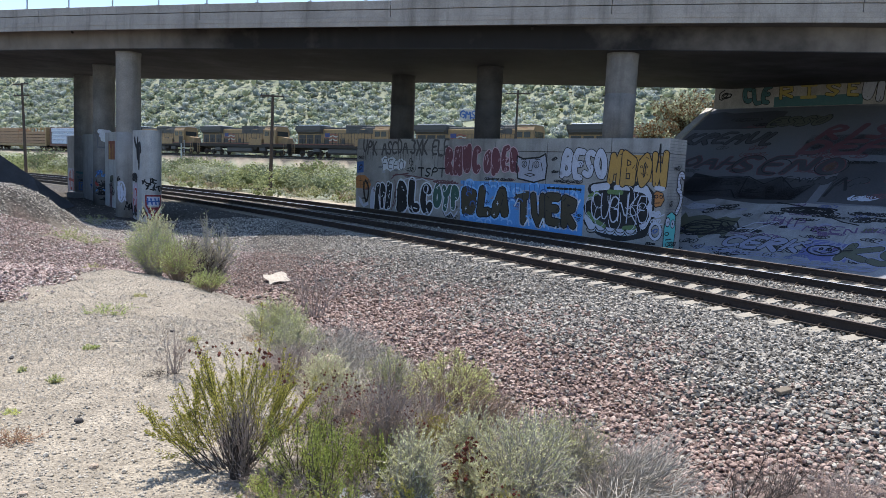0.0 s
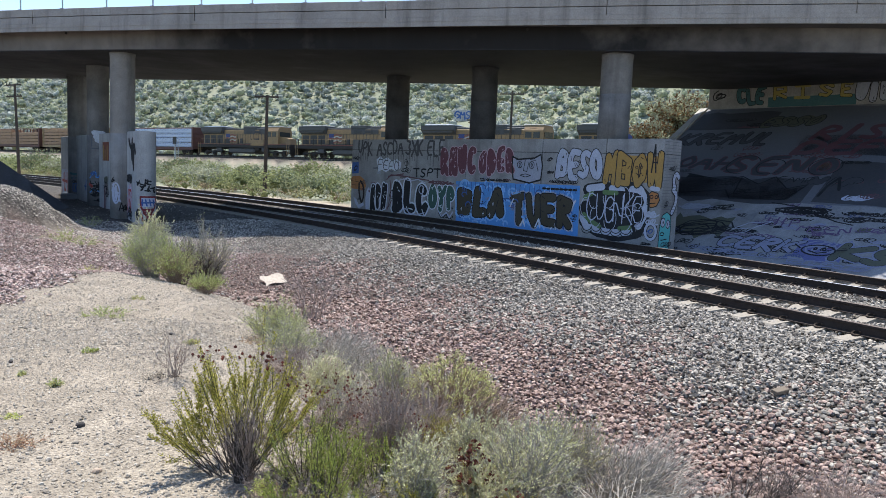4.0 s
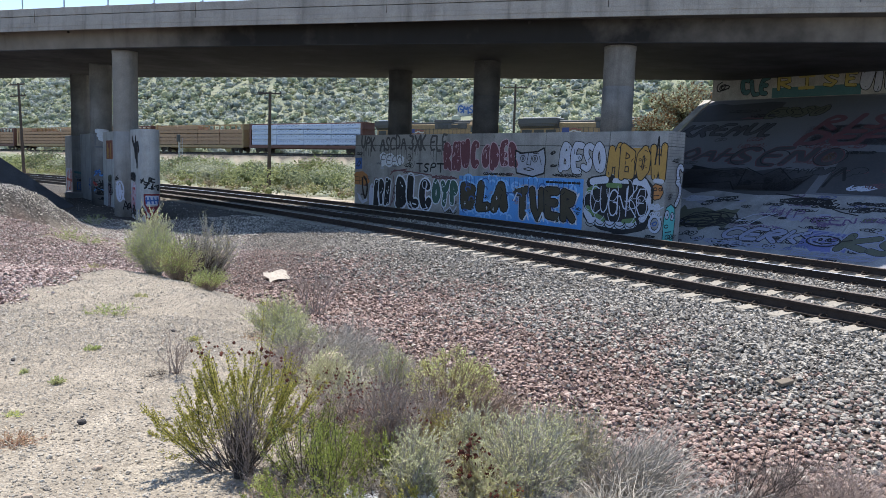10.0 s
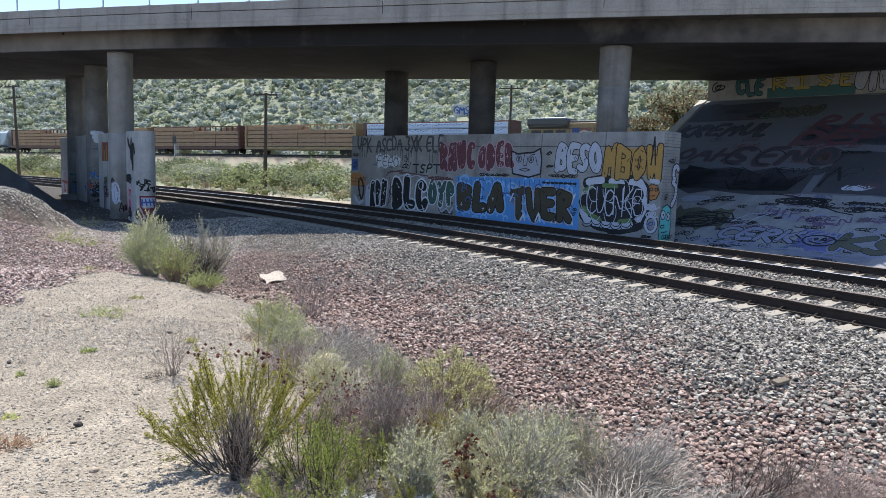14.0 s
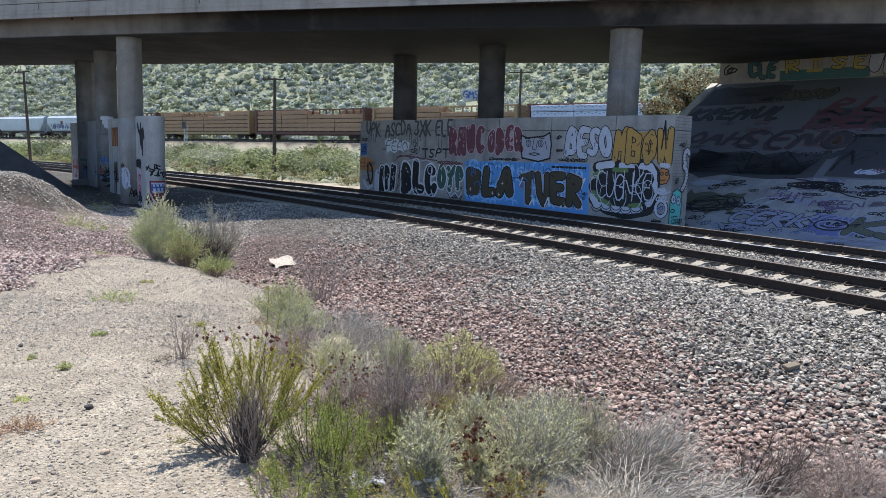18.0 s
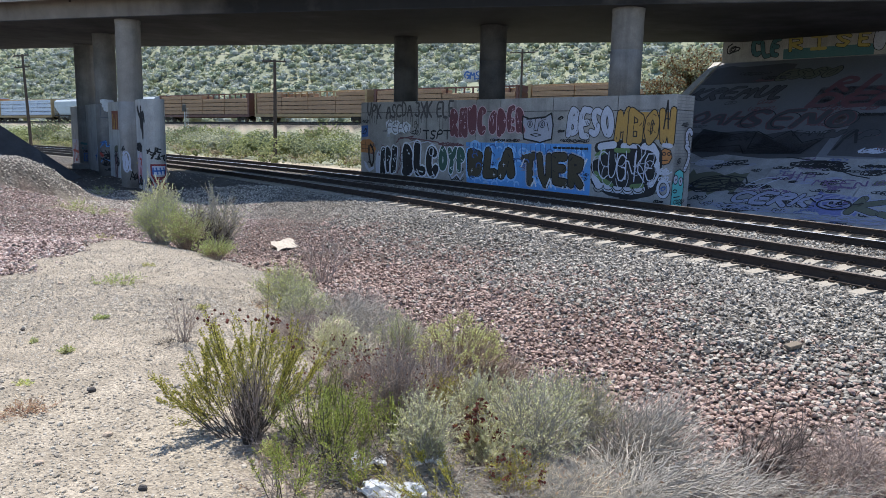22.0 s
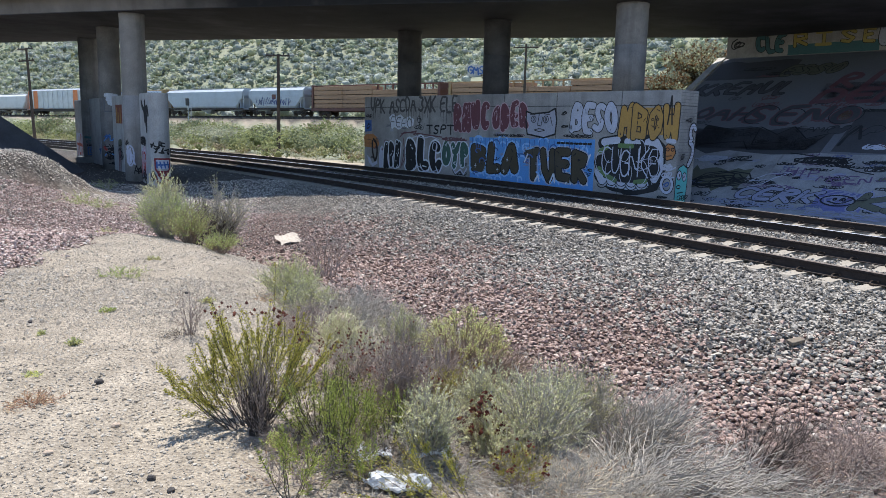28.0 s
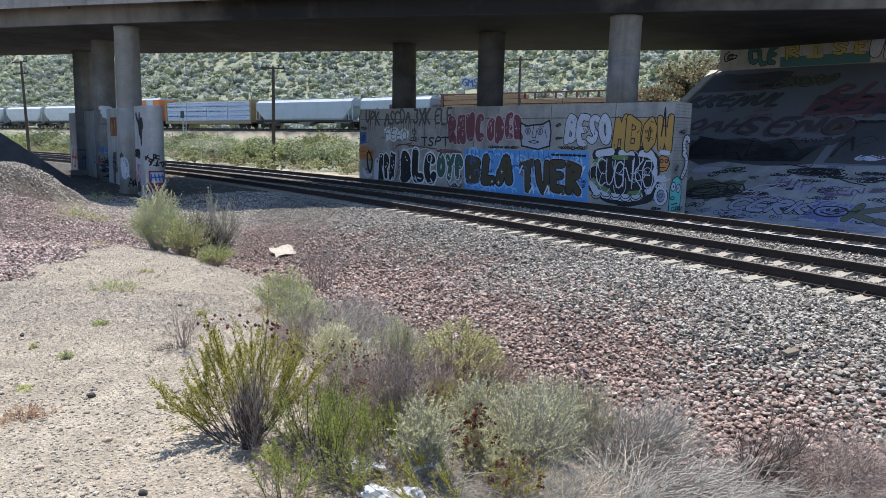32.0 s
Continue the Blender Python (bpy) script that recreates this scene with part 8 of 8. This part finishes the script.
def far_leaf(name, a, b, c):
    return island_mat(name, [(0.0, a), (0.5, b), (1.0, c)], 0.9, 0.1, 0.3, 7.0)


# hill leaf tones shifted pale and blue, distance haze put into the colour
HILL = [far_leaf("hill_bush_dark", (0.166, 0.200, 0.182), (0.251, 0.289, 0.257), (0.348, 0.387, 0.337)), far_leaf("hill_bush_green", (0.203, 0.244, 0.177), (0.316, 0.358, 0.251), (0.433, 0.479, 0.337)),
        far_leaf("hill_bush_grey", (0.273, 0.302, 0.276), (0.396, 0.424, 0.377), (0.514, 0.549, 0.484)), far_leaf("hill_bush_olive", (0.246, 0.268, 0.177), (0.374, 0.396, 0.262), (0.503, 0.514, 0.337))]
TRACKSIDE = [far_leaf("track_bush_green", (0.13, 0.155, 0.07), (0.23, 0.26, 0.115), (0.34, 0.365, 0.175)), far_leaf("track_bush_olive", (0.18, 0.185, 0.085), (0.29, 0.295, 0.14), (0.40, 0.40, 0.21)),
             far_leaf("track_bush_dark", (0.10, 0.12, 0.07), (0.175, 0.205, 0.115), (0.26, 0.29, 0.17)), far_leaf("track_bush_dry", (0.20, 0.165, 0.105), (0.29, 0.245, 0.16), (0.39, 0.345, 0.235)),
             far_leaf("track_bush_grey", (0.21, 0.225, 0.155), (0.31, 0.325, 0.22), (0.42, 0.43, 0.30))]
DRY = far_leaf("dry_scrub", (0.16, 0.13, 0.08), (0.24, 0.205, 0.13), (0.33, 0.29, 0.20))
GRASS = far_leaf("hill_grass", (0.22, 0.24, 0.09), (0.32, 0.33, 0.13), (0.42, 0.41, 0.18))
pts = np.vstack([scatter(42000, -230, 160, 75, 300), scatter(9000, -300, -90, 250, 440)])
m = (pts[:, 0] - TP0[0]) * TN[0] + (pts[:, 1] - TP0[1]) * TN[1]
keep = (m < -7) & (m > np.where(pts[:, 0] < -50, -230, -115)) & (pts[:, 0] > -pts[:, 1] * 0.64 - 8) & (pts[:, 0] < pts[:, 1] * 0.42 + 4)
keep &= ~((np.abs(pts[:, 0] - 4.7) < 4.0) & (pts[:, 1] > 150) & (pts[:, 1] < 169))
thin = 0.5 + 0.5 * np.sin(pts[:, 0] * 0.06 + 1.5 * np.sin(pts[:, 1] * 0.05)) * np.sin(pts[:, 1] * 0.045 + 0.8)
keep &= RNG.random(len(pts)) < 0.55 + 0.45 * thin
pts = pts[keep]
clumps("hillside_scrub", pts, 1.6 + 2.6 * RNG.random(len(pts)) ** 1.6, 22, HILL, "grey-green chaparral on the hillside", 0.9, 0.145, 1, 0.76)
pts = scatter(9000, -230, 160, 75, 300)
m = (pts[:, 0] - TP0[0]) * TN[0] + (pts[:, 1] - TP0[1]) * TN[1]
pts = pts[(m < -6) & (m > -150) & (np.abs(pts[:, 0] + 10) < pts[:, 1] * 0.66 + 8)]
clumps("hillside_grass", pts, RNG.uniform(0.6, 1.8, len(pts)), 0, [GRASS, DRY], "yellow-green grass and dry weeds on the hillside", 0.35, 0.35, 1)
pts = scatter(5000, -75, 45, 36, 125)
m = (pts[:, 0] - TP0[0]) * TN[0] + (pts[:, 1] - TP0[1]) * TN[1]
off = np.hypot(pts[:, 0] - CEN[0], pts[:, 1] - CEN[1]) - RAD
slope_in = ((pts - TOPC) @ N > -11) & ((TOPC - pts) @ U > -0.5)
keep = (m > 6.4) & (off > 11.0) & (pts[:, 0] > -pts[:, 1] * 0.64 - 4) & (pts[:, 0] < pts[:, 1] * 0.42 + 2) & ~slope_in
pts = pts[keep]
near_line = np.where(np.abs(pts @ TN - TP0 @ TN - 7.5) < 1.6, 0.6, 1.0)
patch = 0.5 + 0.5 * np.sin(pts[:, 0] * 0.55 + 2.0 * np.sin(pts[:, 1] * 0.31)) * np.sin(pts[:, 1] * 0.43 + 0.7 * np.sin(pts[:, 0] * 0.27))
pick = RNG.random(len(pts))
big = pick < 0.06 + 0.30 * patch
low = ~big & (pick < 0.72)
clumps("trackside_scrub", pts[big], RNG.uniform(1.9, 3.5, big.sum()) * near_line[big], 260, [TRACKSIDE[k] for k in (0, 2, 0, 4)], "large rounded green bushes beside the far line", 0.9, 0.068, 3, 0.3)
clumps("trackside_scrub", pts[low], RNG.uniform(0.7, 1.7, low.sum()) * near_line[low], 110, [TRACKSIDE[k] for k in (1, 4, 3, 0)], "low mixed olive and dry scrub beside the far line", 0.8, 0.09, 3, 0.22)

# ---- poles, wires, signs, litter ----
WOOD = painted("weathered_pole_wood", (0.075, 0.058, 0.046), 0.9, 0.3, 5)


def utility_pole(x, y, top, arms, label, lean=0.0, z0=None):
    z0 = ground_z(x, y) - 0.3 if z0 is None else z0
    pole_thing = tagged(empty("utility_pole", pose(x, y, z0, ry=lean)), label, "pole")
    h = top - z0
    bm = bmesh.new()
    tube(bm, (0, 0, 0), (0, 0, h), 0.17, 0.11, seg=12)
    part("shaft", bm, WOOD, pole_thing)
    for dz, half, rot in arms:
        bm = bmesh.new()
        box(bm, (0, -0.14, h - dz), (half * 2, 0.1, 0.13), Matrix.Rotation(radians(rot), 4, "Z"))
        arm = part("crossarm", bm, WOOD, pole_thing)
        for k in (-0.9, -0.5, 0.5, 0.9):
            bm = bmesh.new()
            tube(bm, (k * half, -0.14, h - dz + 0.06), (k * half, -0.14, h - dz + 0.22), 0.035, 0.05, seg=8)
            bmesh.ops.transform(bm, matrix=Matrix.Rotation(radians(rot), 4, "Z"), verts=bm.verts)
            part("insulator", bm, M["grille"], arm)
    return pole_thing


utility_pole(-14.2, 60.0, 7.5, [(0.15, 1.0, -10)], "dark wooden utility pole with one crossarm in the scrub", 0.4)
utility_pole(-45.3, 80.0, 9.35, [(0.15, 1.2, -25), (1.35, 1.2, -25)], "dark wooden utility pole with two crossarms", -2.0)
utility_pole(-4.1, 88.0, 14.4, [(0.4, 1.2, -20), (2.2, 0.5, -20)], "tall dark wooden utility pole beside the far line", -0.6)
utility_pole(7.6, 84.0, 11.4, [(0.4, 1.4, -20)], "dark wooden utility pole half hidden by the wall")
WIRE = painted("overhead_wire", (0.12, 0.12, 0.12), 0.6)
for (x0, y0, z0), (x1, y1, z1), sag in (((-4.1, 88, 12.2), (7.6, 84, 11.2), 0.3), ((7.6, 84, 11.2), (60, 66, 11.5), 1.0), ((-4.1, 88, 12.2), (-40, 100, 11), 1.0), ((-45.3, 80, 10.4), (-13.98, 60, 8.2), 0.8), ((-45.3, 80, 9.2), (-110, 122, 10), 1.2)):
    pts = [Vector((x0 + (x1 - x0) * k, y0 + (y1 - y0) * k, z0 + (z1 - z0) * k - sag * 4 * k * (1 - k))) for k in np.linspace(0, 1, 13)]
    V, F = tubes(np.array([[tuple(p) for p in pts]]), np.array([0.016]), np.array([0.016]))
    tagged(mesh_np("overhead_wire", V, F, WIRE), "thin dark overhead wire between wooden poles", "wire")

# painted concrete headwall and bare earth scar on the hill
hx, hy = 4.35, 168.0
hz = ground_z(hx, hy)
head = tagged(empty("culvert_headwall", pose(hx, hy, hz - 0.5, rz=-12)), "pale concrete headwall with blue sprayed letters on the hillside", "wall")
part("face", boxed(((0, 0, 1.7), (4.2, 0.4, 2.6)), bevel=0.03), M["curb"], head)
hc = Canvas(head, lambda u, v: Vector((u, -0.2, v)), (0, -1, 0))
hc.word("GMS", -1.9, 1.9, 1.0, 2.7, 0.30, P["deep"], None, "blue sprayed letters", 61, 0.0)

# small signal by the far line
sx, sy = -40.2, 112.5
sz = ground_z(sx, sy)
sig = tagged(empty("railway_signal", pose(sx, sy, sz - 0.1)), "slim grey railway signal mast with a dark head", "signal")
bm = bmesh.new()
tube(bm, (0, 0, 0), (0, 0, 5.4), 0.09, seg=10)
part("mast", bm, M["galv"], sig)
part("signal_head", boxed(((0, -0.25, 4.9), (0.5, 0.3, 1.1)), bevel=0.05), M["grille"], sig)
part("ladder", boxed(((0.28, 0, 2.6), (0.04, 0.04, 4.6)), ((0.5, 0, 2.6), (0.04, 0.04, 4.6)), *[((0.39, 0, z), (0.22, 0.03, 0.03)) for z in np.arange(0.6, 4.8, 0.35)]), M["galv"], sig)
part("relay_box", boxed(((0.2, -0.2, 1.0), (0.5, 0.4, 0.8)), bevel=0.02), M["paint_white"], sig)

# leafy bush beyond the slope edge
def leafy_bush(x, y, z, w, h, n, mats, label, leaf=0.1, seed=3):
    top = tagged(empty("bush", pose(x, y, z)), label, "shrub")
    bm = bmesh.new()
    rng = random.Random(seed)
    for i in range(16):
        a = rng.uniform(0, 6.28)
        r = rng.uniform(0.1, 0.42) * w
        tube(bm, (0.1 * math.cos(a), 0.1 * math.sin(a), -0.2), (r * math.cos(a), r * math.sin(a), h * rng.uniform(0.5, 0.95)), 0.035, 0.01, seg=5)
    part("stem_cluster", bm, BARK_BROWN, top)
    for mt, share_n, nm in mats:
        k = int(n * share_n)
        d = RNG.normal(size=(k, 3))
        d /= np.linalg.norm(d, axis=1)[:, None]
        lob = 1 + 0.25 * np.sin(4 * np.arctan2(d[:, 1], d[:, 0]) + 1) + 0.2 * np.sin(7 * d[:, 2] + 3 * d[:, 0])
        r = RNG.uniform(0.35, 1, k) ** 0.6 * lob
        p = d * r[:, None] * np.array([w / 2, w / 2, h / 2]) + np.array([0, 0, h * 0.5])
        ll = leaf * RNG.uniform(0.6, 1.5, k)
        V, F = blades(p, d + RNG.normal(size=(k, 3)), ll, ll * 0.5)
        mesh_np(nm, V, F, mt, top)
    return top


DRYLEAF = far_leaf("rust_dry_leaf", (0.10, 0.055, 0.03), (0.20, 0.12, 0.06), (0.32, 0.22, 0.12))
leafy_bush(13.4, 42.5, 3.9, 3.4, 2.8, 12000, ((HILL[3], 0.6, "green_foliage"), (DRYLEAF, 0.4, "dry_foliage")), "large bush with green and rust-brown leaves behind the slope", 0.17)
leafy_bush(11.5, 41.0, 3.0, 2.2, 2.2, 7000, ((HILL[1], 0.5, "green_foliage"), (DRYLEAF, 0.5, "dry_foliage")), "dry flowering bush behind the crash wall", 0.16, 4)
leafy_bush(14.8, 43.5, 4.6, 3.0, 2.0, 10000, ((HILL[0], 0.7, "green_foliage"), (DRYLEAF, 0.3, "dry_foliage")), "green bush at the top of the embankment", 0.17, 5)

for k, (x, y, w, h) in enumerate(((-53.3, 98.9, 5.6, 3.0), (-31.6, 95.4, 4.6, 2.4), (-24.4, 80.9, 3.4, 1.8), (-19.2, 75.4, 3.2, 1.9), (-14.8, 70.4, 2.8, 1.6), (-16.1, 92.5, 4.8, 2.6), (-36.5, 102.7, 4.6, 2.4), (-10.4, 69.8, 2.2, 1.3), (-46.8, 92.1, 3.8, 2.0), (-7.6, 82.0, 3.6, 2.2))):
    leafy_bush(x, y, ground_z(x, y) - 0.1, w, h, 2600, ((TRACKSIDE[(2, 0, 4, 2, 1, 0)[k % 6]], 0.85, "green_foliage"), (TRACKSIDE[3], 0.15, "dry_foliage")), "rounded green bush below the far line", 0.26, 20 + k)

BARK_RUST = painted("rust_dry_stalk", (0.36, 0.18, 0.11), 0.9, 0.25, 10)
# litter
PAPER = painted("sunlit_cardboard", (0.40, 0.35, 0.285), 0.85, 0.08, 3, 0, 0.15)
PLASTIC = painted("white_plastic_film", (0.58, 0.59, 0.60), 0.45, 0.12, 9, 0, 0.5, (0.3, 0.3, 0.3))


def crumpled(name, x, y, w, d, h, rot, material, label, cat, seed=1, n=12, lift=0.02):
    """A bent, dented sheet with thickness."""
    rng = np.random.default_rng(seed)
    a, b = np.meshgrid(np.linspace(-0.5, 0.5, n), np.linspace(-0.5, 0.5, n))
    z = h * (0.6 * np.sin(a * 5 + rng.uniform(0, 6)) * np.cos(b * 4 + rng.uniform(0, 6)) + 0.5 * np.abs(a + 0.3 * b) + rng.normal(size=a.shape) * 0.13)
    P3 = np.stack([a * w * (1 + 0.1 * np.sin(b * 9)), b * d * (1 + 0.1 * np.sin(a * 7)), z], -1).reshape(-1, 3)
    P3[:, 2] -= P3[:, 2].min()
    V = np.vstack([P3 + [0, 0, 0.012], P3])
    i, j = np.meshgrid(np.arange(n - 1), np.arange(n - 1), indexing="ij")
    q = (i * n + j).ravel()
    F = np.stack([q, q + 1, q + n + 1, q + n], -1)
    rim = [k for k in range(n)] + [n * k + n - 1 for k in range(1, n)] + [n * (n - 1) + k for k in range(n - 2, -1, -1)] + [n * k for k in range(n - 2, 0, -1)]
    R = np.array([(rim[k], rim[(k + 1) % len(rim)], rim[(k + 1) % len(rim)] + n * n, rim[k] + n * n) for k in range(len(rim))])
    ob = mesh_np(name, V, np.vstack([F, F[:, ::-1] + n * n, R]), material)
    ob.matrix_basis = pose(x, y, ground_z(x, y) + lift - 0.02, rz=rot)
    return tagged(ob, label, cat)


crumpled("cardboard_sheet", -3.52, 15.65, 0.46, 0.58, 0.025, 30, PAPER, "bent pale cardboard sheet lying on the ballast", "litter", 2)
sheet = bpy.data.objects["cardboard_sheet"]
sheet.matrix_basis = sheet.matrix_basis @ pose(0, 0, 0.09, 10, -8, 0)
crumpled("plastic_bag", -0.36, 3.36, 0.16, 0.12, 0.04, 10, PLASTIC, "crumpled white plastic among the twigs", "litter", 3)
crumpled("plastic_bag", -0.22, 3.10, 0.27, 0.11, 0.05, -12, PLASTIC, "crumpled sheet of white plastic among the twigs", "litter", 4)
crumpled("plastic_bag", -0.09, 3.38, 0.18, 0.10, 0.05, 20, PLASTIC, "crumpled white plastic among the twigs", "litter", 5)
crumpled("paper_scrap", 0.35, 3.5, 0.06, 0.04, 0.02, 10, PLASTIC, "small white paper scrap under the brush", "litter", 6, 6)
crumpled("paper_scrap", -4.0, 6.3, 0.12, 0.05, 0.015, 30, PAPER, "small pale paper scrap on the sand", "litter", 7, 6)
shrub("straw_tuft", -2.36, 3.98, 0.09, 0.22, "flattened tuft of dry rust-brown stalks", "brown", BARK_RUST, 40, 3, 320, 0.022, 0.006, spread=1.2, droop=0.5, cat="grass")


def rock(name, x, y, s, material, label, cat="rock", seed=1):
    rng = random.Random(seed)
    bm = bmesh.new()
    bmesh.ops.create_icosphere(bm, subdivisions=2, radius=1)
    for v in bm.verts:
        k = 1 + 0.22 * noise.noise(v.co * 1.6 + Vector((seed * 3.1, 0, 0))) + 0.1 * noise.noise(v.co * 4 + Vector((0, seed, 0)))
        v.co = Vector((v.co.x * s[0] * k, v.co.y * s[1] * k, v.co.z * s[2] * k))
    ob = part(name, bm, material)
    ob.matrix_basis = pose(x, y, ground_z(x, y) + s[2] * 0.45, rz=rng.uniform(0, 180))
    return tagged(ob, label, cat)


DARKROCK = painted("dark_slag", (0.055, 0.05, 0.047), 0.8, 0.3, 14)
TANROCK = painted("tan_rock", (0.42, 0.33, 0.25), 0.9, 0.2, 8)
rock("rock", -2.16, 4.35, (0.03, 0.022, 0.02), DARKROCK, "small dark stone on the sand", seed=1)
rock("rock", -1.33, 3.11, (0.022, 0.018, 0.016), DARKROCK, "small dark stone on the sand", seed=2)
rock("rock", -1.74, 3.66, (0.026, 0.02, 0.015), TANROCK, "small tan stone on the sand", seed=3)
rock("rock", -0.98, 6.55, (0.17, 0.09, 0.09), TANROCK, "tan rock half hidden in dead brush", seed=4)
for i, (x, y) in enumerate(((-3.3, 5.6), (-2.9, 3.9), (-1.5, 4.7), (-2.5, 6.8), (-1.9, 3.3), (-3.9, 7.3), (-1.2, 3.0), (-2.7, 3.2), (-0.95, 2.75))):
    rock("rock", x, y, (0.02 + 0.004 * (i % 3), 0.018, 0.014), TANROCK if i % 3 else DARKROCK, "small loose stone on the sandy ridge", seed=10 + i)
brick = part("brick", boxed(((0, 0, 0.03), (0.20, 0.10, 0.045)), bevel=0.006), painted("buff_brick", (0.17, 0.14, 0.105), 0.9, 0.15, 12))
brick.matrix_basis = pose(4.05, 8.47, ground_z(4.05, 8.47) + 0.035, rx=8, ry=-6, rz=25)
tagged(brick, "flat buff brick lying on red ballast", "brick")


# ---- loose nearest ballast, stone by stone ----
kinds = {}
for is_r in (False, True):
    mt, nt, b = mat("single_red_stone" if is_r else "single_grey_stone", 0.85, 0.0, 0.2)
    info = nt.nodes.new("ShaderNodeObjectInfo")
    c = ramp(nt, info.outputs["Random"], *(RED_STOPS if is_r else GREY_STOPS))
    nt.links.new(mix(nt, 1.0, c, ramp(nt, noise_tex(nt, 40, 4), (0.3, (0.75,) * 3), (0.7, (1.2,) * 3)), "MULTIPLY"), b.inputs["Base Color"])
    kinds[is_r] = []
    for k in range(10):
        V = ICO * (1 + RNG.uniform(-0.13, 0.13, (12, 1))) + RNG.uniform(-0.13, 0.13, (12, 3))
        V = np.einsum("ij,kj->ki", turns(1)[0], V * RNG.uniform(0.6, 1.15, 3) / 2)
        V[:, 2] *= 0.78
        kinds[is_r].append((V, mt))
ground_ob = bpy.data.objects["ground"]
made = {}
for k, (p, sz, is_r) in enumerate(single):
    key = (bool(is_r), k % 10)
    if key not in made:
        V, mt = kinds[key[0]][key[1]]
        made[key] = mesh_np("stone", V, ICO_F, mt, ground_ob)
        ob = made[key]
    else:
        ob = new("stone", made[key].data)
        ob.parent = ground_ob
    ob.matrix_basis = pose(p[0], p[1], ground_z(p[0], p[1]) + sz * 0.46 * RNG.uniform(-0.3, 1.1), rz=RNG.uniform(0, 360)) @ Matrix.Scale(sz, 4)

# ---- what moves ----
def motions():
    for car, mid in cars:
        walk(car, [(t, car_pose(mid, t)) for t in (0.0, 8.0, 16.0, 24.0, 32.0)])
    # wheels roll with the cars: 6.1 m/s on a radius of 0.46 m
    turn = math.degrees(6.1 / 0.46) * 0.1
    for wheel, x in wheels:
        walk(wheel, [(i / 10, pose(x, 0, 0.46, 0, (i * turn) % 360, 0)) for i in range(321)])


motions()
